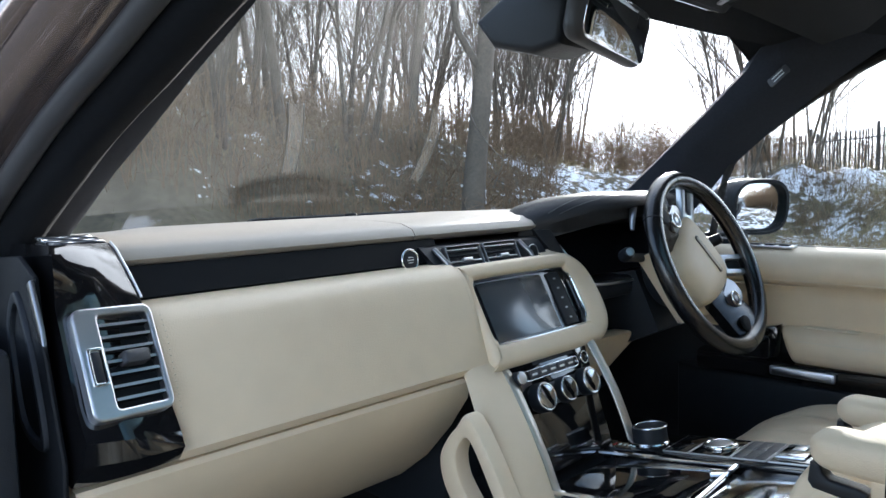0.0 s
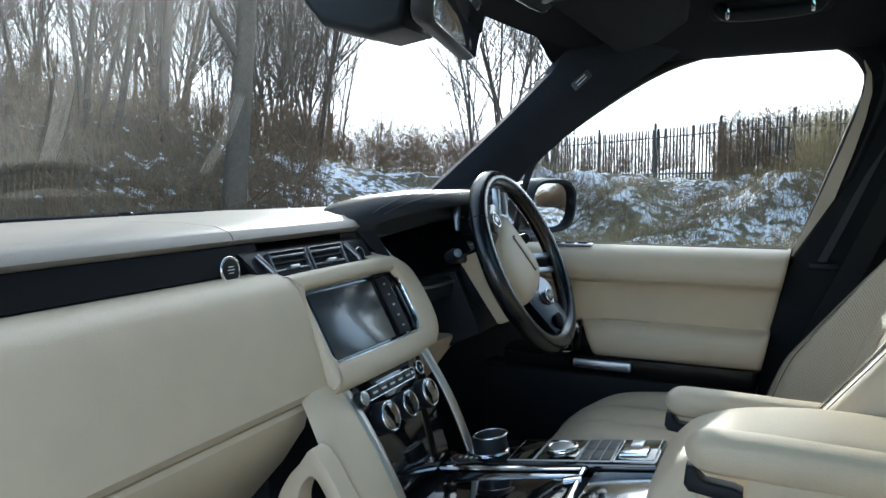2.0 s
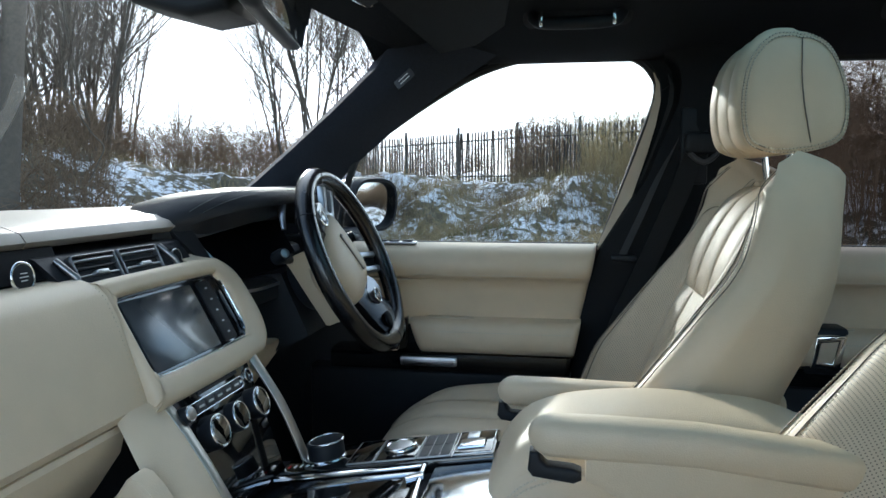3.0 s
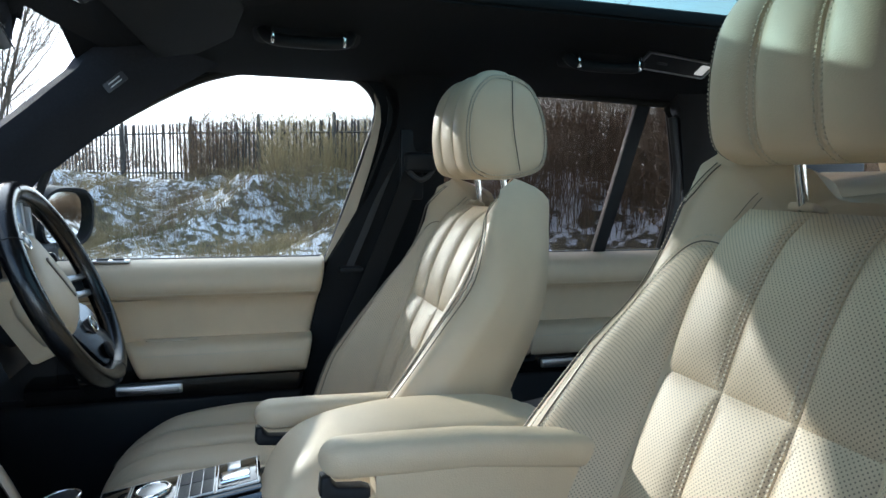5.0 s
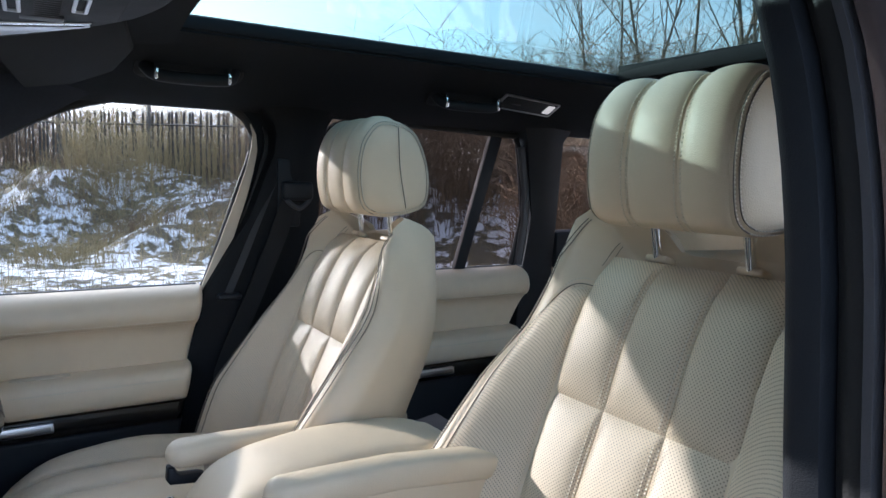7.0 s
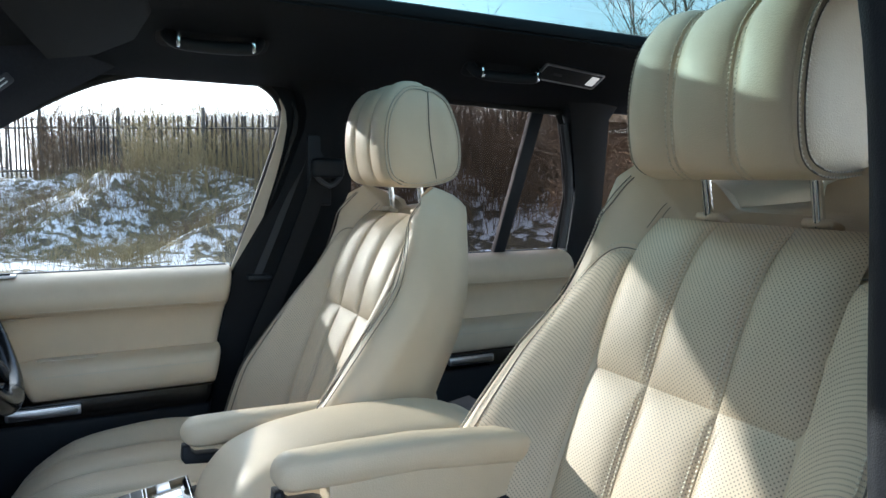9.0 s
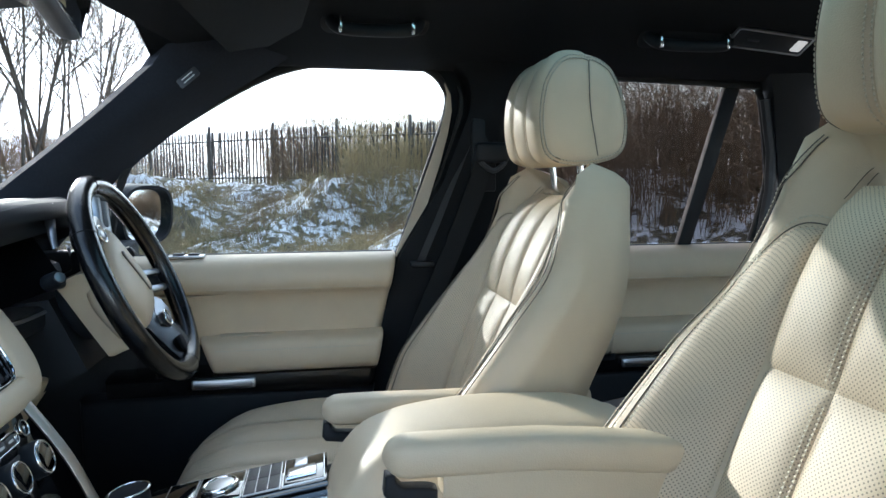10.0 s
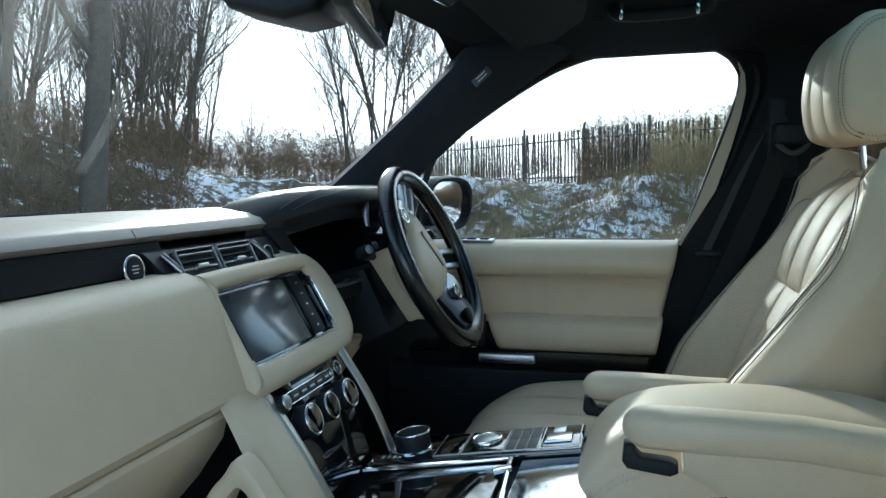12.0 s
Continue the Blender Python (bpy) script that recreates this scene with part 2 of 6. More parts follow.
def disc(r, depth, at, way=(0, 0, 1), seg=32, bevel=0.0, r2=None):
    """A round block about `at`, its axis along way."""
    bm = bmesh.new()
    bmesh.ops.create_cone(bm, cap_ends=True, segments=seg, radius1=r, radius2=r if r2 is None else r2, depth=depth)
    if bevel:
        rim = [e for e in bm.edges if abs(e.verts[0].co.z - e.verts[1].co.z) < 1e-6]
        bmesh.ops.bevel(bm, geom=rim, offset=bevel, segments=3, affect="EDGES", profile=0.5)
    bm.transform(Matrix.Translation(at) @ Vector(way).to_track_quat("Z", "Y").to_matrix().to_4x4())
    return bm


def ring(r, tube, at, way=(0, 0, 1), seg=40, side=10):
    bm = bmesh.new()
    rows = []
    for i in range(seg):
        a = 2 * math.pi * i / seg
        rows.append([bm.verts.new(((r + tube * math.cos(b)) * math.cos(a), (r + tube * math.cos(b)) * math.sin(a), tube * math.sin(b)))
                     for b in (2 * math.pi * j / side for j in range(side))])
    for i in range(seg):
        for j in range(side):
            bm.faces.new((rows[i][j], rows[(i + 1) % seg][j], rows[(i + 1) % seg][(j + 1) % side], rows[i][(j + 1) % side]))
    bm.transform(Matrix.Translation(at) @ Vector(way).to_track_quat("Z", "Y").to_matrix().to_4x4())
    return bm


def spline(pts, n=8, closed=False):
    """Points smoothed by Catmull-Rom, n to each stretch."""
    p = [Vector(q) for q in pts]
    out, m = [], len(p)
    for i in range(m if closed else m - 1):
        if closed:
            a, b, c, d = p[i - 1], p[i], p[(i + 1) % m], p[(i + 2) % m]
        else:
            a, b, c, d = p[max(0, i - 1)], p[i], p[i + 1], p[min(m - 1, i + 2)]
        for k in range(n):
            t = k / n
            out.append(0.5 * (2 * b + (c - a) * t + (2 * a - 5 * b + 4 * c - d) * t * t + (3 * b - a - 3 * c + d) * t ** 3))
    if not closed:
        out.append(p[-1])
    return out


def tube(pts, r, side=8, closed=False, flat=1.0, up=(0, 0, 1)):
    """A rod along the points; r may be a list; flat squeezes it along `up`."""
    bm = bmesh.new()
    n = len(pts)
    rows = []
    for i, q in enumerate(pts):
        a, b = pts[i - 1 if (i or closed) else 0], pts[(i + 1) % n if (closed or i < n - 1) else i]
        way = (Vector(b) - Vector(a)).normalized()
        ref = Vector(up) if abs(way.dot(Vector(up))) < 0.96 else Vector((1, 0, 0))
        s = way.cross(ref).normalized()
        t = s.cross(way)
        rr = r[i] if isinstance(r, (list, tuple)) else r
        rows.append([bm.verts.new(Vector(q) + s * (rr * math.cos(c)) + t * (rr * flat * math.sin(c)))
                     for c in (2 * math.pi * j / side for j in range(side))])
    for i in range(n if closed else n - 1):
        for j in range(side):
            bm.faces.new((rows[i][j], rows[i][(j + 1) % side], rows[(i + 1) % n][(j + 1) % side], rows[(i + 1) % n][j]))
    if not closed:
        bm.faces.new(rows[0][::-1])
        bm.faces.new(rows[-1])
    bmesh.ops.recalc_face_normals(bm, faces=bm.faces[:])
    return bm


def loft(sections, close_ends=True, loop=True):
    """Skin through equal-length sections, each a loop (or an open row) of points."""
    bm = bmesh.new()
    rows = [[bm.verts.new(p) for p in s] for s in sections]
    k = len(rows[0])
    for a, b in zip(rows, rows[1:]):
        for j in range(k if loop else k - 1):
            bm.faces.new((a[j], a[(j + 1) % k], b[(j + 1) % k], b[j]))
    if close_ends and loop:
        bm.faces.new(rows[0][::-1])
        bm.faces.new(rows[-1])
    bmesh.ops.recalc_face_normals(bm, faces=bm.faces[:])
    return bm


def slab(outline, depth, axis, bevel=0.003, seg=2):
    """A flat outline (3D points in one plane) pushed along axis by depth and bevelled."""
    bm = bmesh.new()
    a = [bm.verts.new(p) for p in outline]
    b = [bm.verts.new(Vector(p) + Vector(axis) * depth) for p in outline]
    n = len(a)
    bm.faces.new(a)
    bm.faces.new(b[::-1])
    for i in range(n):
        bm.faces.new((a[i], b[i], b[(i + 1) % n], a[(i + 1) % n]))
    bmesh.ops.recalc_face_normals(bm, faces=bm.faces[:])
    if bevel:
        rim = [e for e in bm.edges if abs((e.verts[0].co - e.verts[1].co).normalized().dot(Vector(axis).normalized())) < 0.5]
        bmesh.ops.bevel(bm, geom=rim, offset=bevel, segments=seg, affect="EDGES", profile=0.5)
    return bm


def frame_of(outer, inner, depth, axis, bevel=0.0015, seg=2):
    """A flat frame between two outlines of equal count, pushed along axis."""
    bm = bmesh.new()
    n = len(outer)
    ax = Vector(axis) * depth
    o0, i0 = [bm.verts.new(p) for p in outer], [bm.verts.new(p) for p in inner]
    o1, i1 = [bm.verts.new(Vector(p) + ax) for p in outer], [bm.verts.new(Vector(p) + ax) for p in inner]
    for k in range(n):
        j = (k + 1) % n
        bm.faces.new((o0[k], o0[j], i0[j], i0[k]))
        bm.faces.new((o1[k], i1[k], i1[j], o1[j]))
        bm.faces.new((o0[k], o1[k], o1[j], o0[j]))
        bm.faces.new((i0[k], i0[j], i1[j], i1[k]))
    bmesh.ops.recalc_face_normals(bm, faces=bm.faces[:])
    if bevel:
        front = set(o1) | set(i1)
        rim = [e for e in bm.edges if e.verts[0] in front and e.verts[1] in front
               and ((e.verts[0] in set(o1)) == (e.verts[1] in set(o1)))]
        bmesh.ops.bevel(bm, geom=rim, offset=bevel, segments=seg, affect="EDGES", profile=0.5)
    return bm


def rounded(w, h, r, n=5):
    """A rectangle with round corners, as 2D points about 0."""
    out = []
    for cx, cy, a0 in ((w / 2 - r, h / 2 - r, 0), (-w / 2 + r, h / 2 - r, 90), (-w / 2 + r, -h / 2 + r, 180), (w / 2 - r, -h / 2 + r, 270)):
        out += [(cx + r * math.cos(radians(a0 + 90 * k / n)), cy + r * math.sin(radians(a0 + 90 * k / n))) for k in range(n + 1)]
    return out


def on_plane(pts, origin, right, up):
    o, r, u = Vector(origin), Vector(right).normalized(), Vector(up).normalized()
    return [o + r * x + u * y for x, y in pts]


def surface_normal(f, u, v, e=0.002):
    a = f(u + e, v) - f(u - e, v)
    b = f(u, v + e) - f(u, v - e)
    n = a.cross(b)
    return n.normalized() if n.length > 1e-12 else Vector((0, 0, 1))


def pillow(name, f, u0, u1, v0, v1, mat, parent, puff=0.012, sink=0.006, power=6, nu=18, nv=26, flip=False, label="", extra=None):
    """An upholstered panel on the surface f(u, v): full in its middle, tucked in along its edges."""
    verts, uvs = [], []
    for j in range(nv + 1):
        t = j / nv
        for i in range(nu + 1):
            s = i / nu
            ss, tt = 0.5 - 0.5 * math.cos(math.pi * s), 0.5 - 0.5 * math.cos(math.pi * t)
            u, v = u0 + (u1 - u0) * (0.35 * s + 0.65 * ss), v0 + (v1 - v0) * (0.35 * t + 0.65 * tt)
            p, n = f(u, v), surface_normal(f, u, v)
            if flip:
                n = -n
            a, b = abs(2 * (u - u0) / (u1 - u0) - 1), abs(2 * (v - v0) / (v1 - v0) - 1)
            h = puff * (1 - a ** power) * (1 - b ** power) - sink * max(a, b) ** 14
            if extra:
                h += extra((u - u0) / (u1 - u0), (v - v0) / (v1 - v0))
            verts.append(p + n * h)
    col = [verts[j * (nu + 1) + nu // 2] for j in range(nv + 1)]
    vs = [0.0]
    for a, b in zip(col, col[1:]):
        vs.append(vs[-1] + (b - a).length)
    for j in range(nv + 1):
        run = 0.0
        for i in range(nu + 1):
            k = j * (nu + 1) + i
            run += (verts[k] - verts[k - 1]).length if i else 0.0
            uvs.append((run, vs[j]))
    faces = []
    for j in range(nv):
        for i in range(nu):
            q = (j * (nu + 1) + i, j * (nu + 1) + i + 1, (j + 1) * (nu + 1) + i + 1, (j + 1) * (nu + 1) + i)
            faces.append(q[::-1] if flip else q)
    return link(name, verts, faces, mat, parent, label, uvs=uvs)


def stitches(name, pts, normals, parent, length=0.0040, gap=0.0010, wide=0.0012, mat=None):
    """A row of small raised thread stitches along a line."""
    dist = [0.0]
    for a, b in zip(pts, pts[1:]):
        dist.append(dist[-1] + (Vector(b) - Vector(a)).length)

    def at(d):
        for i in range(len(dist) - 1):
            if dist[i + 1] >= d:
                k = (d - dist[i]) / max(1e-9, dist[i + 1] - dist[i])
                return Vector(pts[i]).lerp(Vector(pts[i + 1]), k), Vector(normals[i])
        return Vector(pts[-1]), Vector(normals[-1])
    verts, faces = [], []
    d = gap
    while d + length < dist[-1]:
        (a, n), (b, _) = at(d), at(d + length)
        way = (b - a).normalized()
        s = way.cross(n).normalized() * wide
        base = len(verts)
        mid = (a + b) / 2 + n * 0.0011
        verts += [a + s * 0.6, b + s * 0.6, b - s * 0.6, a - s * 0.6, mid + s, mid - s]
        faces += [(base, base + 1, base + 4), (base + 3, base + 5, base + 2), (base + 4, base + 1, base + 2, base + 5), (base, base + 4, base + 5, base + 3)]
        d += length + gap
    ob = link(name, verts, faces, mat or m_stitch, parent, smooth=False)
    return ob


def seam_on(f, uv, parent, lift=0.001, twin=0.0, flip=False, mat=None):
    """Stitches along a line of (u, v) on the surface f."""
    pts, nor = [], []
    for u, v in uv:
        n = surface_normal(f, u, v)
        n = -n if flip else n
        pts.append(f(u, v) + n * lift)
        nor.append(n)
    stitches("stitching", pts, nor, parent, mat=mat)


def lerp_table(table, x):
    """Piecewise linear, smoothed, lookup in rows of (x, value)."""
    if x <= table[0][0]:
        return table[0][1]
    for (a, p), (b, q) in zip(table, table[1:]):
        if x <= b:
            k = (x - a) / (b - a)
            return p + (q - p) * k
    return table[-1][1]


def smooth_table(table):
    """A smooth curve through rows of (x, value): monotone cubic."""
    xs, ys = [r[0] for r in table], [r[1] for r in table]
    n = len(xs)
    d = [(ys[i + 1] - ys[i]) / (xs[i + 1] - xs[i]) for i in range(n - 1)]
    m = [d[0]] + [0.0 if d[i - 1] * d[i] <= 0 else 2 * d[i - 1] * d[i] / (d[i - 1] + d[i]) for i in range(1, n - 1)] + [d[-1]]

    def f(x):
        x = min(max(x, xs[0]), xs[-1])
        for i in range(n - 1):
            if x <= xs[i + 1]:
                h = xs[i + 1] - xs[i]
                t = (x - xs[i]) / h
                return (ys[i] * (1 + 2 * t) * (1 - t) ** 2 + h * m[i] * t * (1 - t) ** 2
                        + ys[i + 1] * t * t * (3 - 2 * t) + h * m[i + 1] * t * t * (t - 1))
        return ys[-1]
    return f


# ---------------------------------------------------------------- car shell
def strip(name, sections, mat, parent, label="", thick=0.012, loop=False):
    """A bent sheet through rows of points, given a thickness."""
    bm = loft(sections, close_ends=False, loop=False)
    bmesh.ops.solidify(bm, geom=bm.faces[:], thickness=thick)
    bmesh.ops.recalc_face_normals(bm, faces=bm.faces[:])
    return part(name, bm, mat, parent, label)


RAIL = [(0.335, 1.700), (0.42, 1.694), (0.50, 1.678), (0.57, 1.656), (0.64, 1.630), (0.70, 1.610), (0.735, 1.610), (0.765, 1.622), (0.80, 1.645)]


def rail_section(side, y):
    """Roof side lining at y: from the roof opening out to the window's top."""
    drop = 0.012 * max(0.0, (-y - 0.4)) + 0.25 * max(0.0, y + 0.22) ** 2 * 2
    return [Vector((side * x + (0.06 if side < 0 and x > 0.5 else 0), y, z - drop)) for x, z in RAIL]


headliner = thing("ceiling", "black suede headliner with a large glazed roof opening", "headliner", kind="structure")
for side in (1, -1):
    ys = [-0.02, -0.1, -0.2, -0.3, -0.45, -0.65, -0.9, -1.15, -1.4, -1.6, -1.8]
    strip("side_lining", [rail_section(side, y) for y in ys], m_lining, headliner)
front_rows = []
for y, z in ((0.02, 1.648), (-0.04, 1.655), (-0.12, 1.672), (-0.22, 1.690), (-0.30, 1.698), (-0.385, 1.702)):
    front_rows.append([Vector((x, y - 0.10 * (x / 0.62) ** 2 * (1 if y > -0.1 else 0.4), z - 0.020 * (x / 0.62) ** 2)) for x in [i * 0.062 for i in range(-10, 11)]])
strip("front_lining", front_rows, m_lining, headliner)
rear_rows = [[Vector((x, y, z - 0.02 * (x / 0.62) ** 2)) for x in [i * 0.062 for i in range(-10, 11)]] for y, z in ((-1.41, 1.692), (-1.6, 1.685), (-1.8, 1.66), (-2.0, 1.60))]
strip("rear_lining", rear_rows, m_lining, headliner)
for side in (1, -1):
    part("opening_trim", tube([(side * 0.338, y, 1.704 - 0.012 * max(0, -y - 0.4)) for y in (-0.385, -0.7, -1.05, -1.41)], 0.012, flat=1.2), m_deep, headliner)
part("opening_trim", box((0.66, 0.028, 0.035), (0, -1.405, 1.708)), m_deep, headliner)

roof_glass = tagged(part("window_roof", loft([[Vector((x, y, 1.735 - 0.012 * max(0, -y - 0.4) - 0.03 * (x / 0.5) ** 2)) for x in (-0.5, -0.25, 0, 0.25, 0.5)]
                                              for y in (-0.30, -0.7, -1.1, -1.5)], loop=False), m_roofglass),
                    "tinted panoramic roof glass", "window", kind="structure")

# windscreen: bowed in plan, raked
def screen_at(s, t):
    """Windscreen at s (-1..1 across), t (0 foot, 1 head)."""
    foot = Vector((0.03 + 0.68 * s, 0.86 - 0.44 * s * s, 1.255))
    head = Vector((0.05 + 0.58 * s, 0.02 - 0.10 * s * s, 1.655 - 0.015 * s * s))
    return foot.lerp(head, t) + Vector((0, 0.03, 0.03)) * math.sin(math.pi * t)


windscreen = tagged(part("window_windscreen", loft([[screen_at(s / 10, t / 8) for s in range(-10, 11)] for t in range(9)], loop=False), m_screen_pane),
                    "clear raked windscreen with faint dust", "windscreen", kind="structure")


def smear(lines, band):
    """Wiper traces on the glass: dark dried edges, with a dusty film between two of them."""
    runs = [spline([Vector(p) + Vector((0, -0.006, -0.005)) for p in line], 6) for line in lines]
    for run in runs:
        part("wiper_trace", tube(run, 0.0011, 5), m_grime, windscreen, "dried edge of a wiper sweep")
    if band:
        part("dust_film", loft(runs, loop=False), m_film, windscreen, "thin dusty film left by the wiper")


TRACE = [(-0.207, 0.400, 1.497), (-0.161, 0.475, 1.467), (-0.117, 0.556, 1.431), (-0.079, 0.636, 1.389)]
smear([TRACE, [(x - 0.032, y, z) for x, y, z in TRACE]], True)
TRACE = [(0.111, 0.412, 1.509), (0.165, 0.483, 1.472), (0.211, 0.559, 1.427), (0.247, 0.642, 1.370)]
smear([TRACE, [(x + 0.030, y - 0.002, z - 0.002) for x, y, z in TRACE]], True)
smear([[(0.219, 0.406, 1.504), (0.290, 0.447, 1.474), (0.373, 0.478, 1.437), (0.419, 0.489, 1.414), (0.445, 0.525, 1.380), (0.464, 0.560, 1.345)]], False)

RIGHT_A = [((0.723, 0.47, 1.20), (0.79, 0.24, 1.19)), ((0.688, 0.31, 1.318), (0.755, 0.08, 1.362)), ((0.660, 0.19, 1.405), (0.727, -0.04, 1.455)),
           ((0.633, 0.074, 1.492), (0.70, -0.16, 1.535)), ((0.613, -0.03, 1.578), (0.68, -0.24, 1.580)), ((0.598, -0.085, 1.650), (0.665, -0.31, 1.622))]
LEFT_A = [((-0.640, 0.45, 1.20), (-0.735, 0.36, 1.20)), ((-0.614, 0.36, 1.272), (-0.705, 0.262, 1.322)), ((-0.580, 0.245, 1.368), (-0.676, 0.19, 1.38)), ((-0.562, 0.20, 1.405), (-0.65, 0.137, 1.435)),
          ((-0.530, 0.12, 1.4755), (-0.628, 0.08, 1.485)), ((-0.501, 0.03, 1.542), (-0.605, 0.02, 1.540)), ((-0.475, -0.05, 1.610), (-0.585, -0.05, 1.60)), ((-0.45, -0.12, 1.66), (-0.57, -0.14, 1.655))]


def pillar_a(side, table):
    """Trim along the windscreen's edge: each row the screen side and the door side."""
    a = thing("pillar_a", "black fabric-covered windscreen pillar trim", "pillar", kind="structure")
    rows = []
    for f, r in table:
        f, r = Vector(f), Vector(r)
        m1 = f.lerp(r, 0.5) + Vector((-side * 0.022, 0, 0.0))
        rows.append([f, f.lerp(m1, 0.55) + Vector((-side * 0.006, 0, 0)), m1, m1.lerp(r, 0.5) + Vector((-side * 0.004, 0, 0)), r,
                     r + Vector((side * 0.03, 0.015, 0)), f + Vector((side * 0.04, 0.03, 0.0))])
    part("cover", loft(rows), m_pillar_cloth, a)
    return a


pillar_right, pillar_left = pillar_a(1, RIGHT_A), pillar_a(-1, LEFT_A)
tag_plate = part("emblem_tag", slab(on_plane(rounded(0.046, 0.022, 0.004), (0.5985, -0.098, 1.553), (0.05, -0.62, 0.55), (0.3, 0.5, 0.62)), 0.003, (-1, 0, 0), 0.001), m_grey_plastic, pillar_right, "small grey stitched fabric tag")
for k in (-0.004, 0.004):
    part("print_bar", slab(on_plane([(x, y + k) for x, y in rounded(0.026, 0.0026, 0.001, 2)], (0.5948, -0.098, 1.553), (0.05, -0.62, 0.55), (0.3, 0.5, 0.62)), 0.001, (-1, 0, 0), 0), m_white, tag_plate)


def pillar_b(side):
    b = thing("pillar_b", "black plastic centre pillar trim", "pillar", kind="structure")
    rows = []
    for z, y0, y1, x in ((0.50, -0.40, -0.72, 0.735), (0.80, -0.40, -0.74, 0.73), (0.95, -0.425, -0.76, 0.725), (1.10, -0.482, -0.77, 0.72), (1.19, -0.516, -0.775, 0.715),
                         (1.35, -0.612, -0.785, 0.70), (1.5, -0.668, -0.79, 0.685), (1.54, -0.672, -0.795, 0.680), (1.57, -0.666, -0.80, 0.676), (1.59, -0.652, -0.81, 0.670), (1.605, -0.630, -0.82, 0.664), (1.618, -0.595, -0.84, 0.655), (1.628, -0.55, -0.86, 0.645), (1.64, -0.47, -0.88, 0.635)):
        s = side
        rows.append([Vector((s * (x + 0.04), y0 + 0.012, z)), Vector((s * (x + 0.008), y0, z)), Vector((s * x, y0 - 0.03, z)), Vector((s * (x - 0.008), (y0 + y1) / 2, z)),
                     Vector((s * x, y1 + 0.03, z)), Vector((s * (x + 0.02), y1, z)), Vector((s * (x + 0.07), y1, z)), Vector((s * (x + 0.07), y0, z))])
    part("cover", loft(rows), m_deep, b)
    return b


pillar_b_right = pillar_b(1)
m_strip = material("grey_edge_cloth", (0.040, 0.040, 0.041), 0.85, vary=0.2, scale=200, bump=0.5, bump_scale=900)
part("edge_strip", loft([[Vector((0.706, y, z)), Vector((0.700, y - 0.004, z)), Vector((0.692, y - w, z)), Vector((0.71, y - w, z))] for z, y, w in ((1.178, -0.552, 0.015), (1.26, -0.588, 0.014), (1.34, -0.622, 0.012), (1.42, -0.657, 0.010), (1.50, -0.681, 0.008), (1.56, -0.680, 0.006))]), m_strip, pillar_b_right, "grey cloth edge strip")
part("lower_cap", box((0.030, 0.052, 0.012), (0.703, -0.562, 1.170), 0.004), m_black, pillar_b_right)

# floor, bulkhead and the closing shell
car_floor = tagged(part("floor", box((1.46, 2.9, 0.04), (0, -0.62, 0.50), 0.01), m_carpet), "black carpeted cabin floor", "floor", kind="structure")
bulkhead = tagged(part("wall_bulkhead", box((1.46, 0.03, 0.76), (0, 0.62, 0.88), 0.005), m_carpet), "black carpeted footwell bulkhead", "wall", kind="structure")
rear_wall = tagged(part("wall_rear", box((1.46, 0.03, 0.70), (0, -2.08, 0.87), 0.005), m_black), "dark load bay wall", "wall", kind="structure")
for side in (1, -1):
    tagged(part("wall_side", box((0.05, 1.2, 0.66), (side * 0.80, -1.55 if side < 0 else -1.6, 0.82), 0.01), m_black), "black lower side trim", "wall", kind="structure")
    tagged(part("wall_front_side", box((0.05, 0.55, 0.70), (side * 0.765, 0.33, 0.86), 0.01), m_black), "black footwell side trim", "wall", kind="structure")
    c = thing("pillar_c", "black rear pillar trim", "pillar", kind="structure")
    rows = []
    for z, y0, y1, x in ((0.8, -1.40, -1.56, 0.745), (1.2, -1.435, -1.545, 0.735), (1.34, -1.45, -1.545, 0.72), (1.56, -1.405, -1.535, 0.69), (1.62, -1.36, -1.55, 0.65)):
        rows.append([Vector((side * x, y0, z)), Vector((side * (x - 0.01), (y0 + y1) / 2, z)), Vector((side * x, y1, z)), Vector((side * (x + 0.06), y1, z)), Vector((side * (x + 0.06), y0, z))])
    part("cover", loft(rows), m_black, c)
    part("rear_cover", box((0.05, 0.30, 0.62), (side * 0.74, -1.90, 1.36), 0.02), m_black, c)
    part("lower_cover", box((0.05, 0.50, 0.12), (side * 0.745, -1.80, 1.24), 0.02), m_black, c)

quarter_glass = tagged(part("window_quarter", slab([(0.735, -1.52, 1.27), (0.735, -1.535, 1.56), (0.735, -1.78, 1.56), (0.735, -1.78, 1.27)], 0.004, (1, 0, 0), 0), m_privacy), "dark privacy glass rear quarter window", "window", kind="structure")


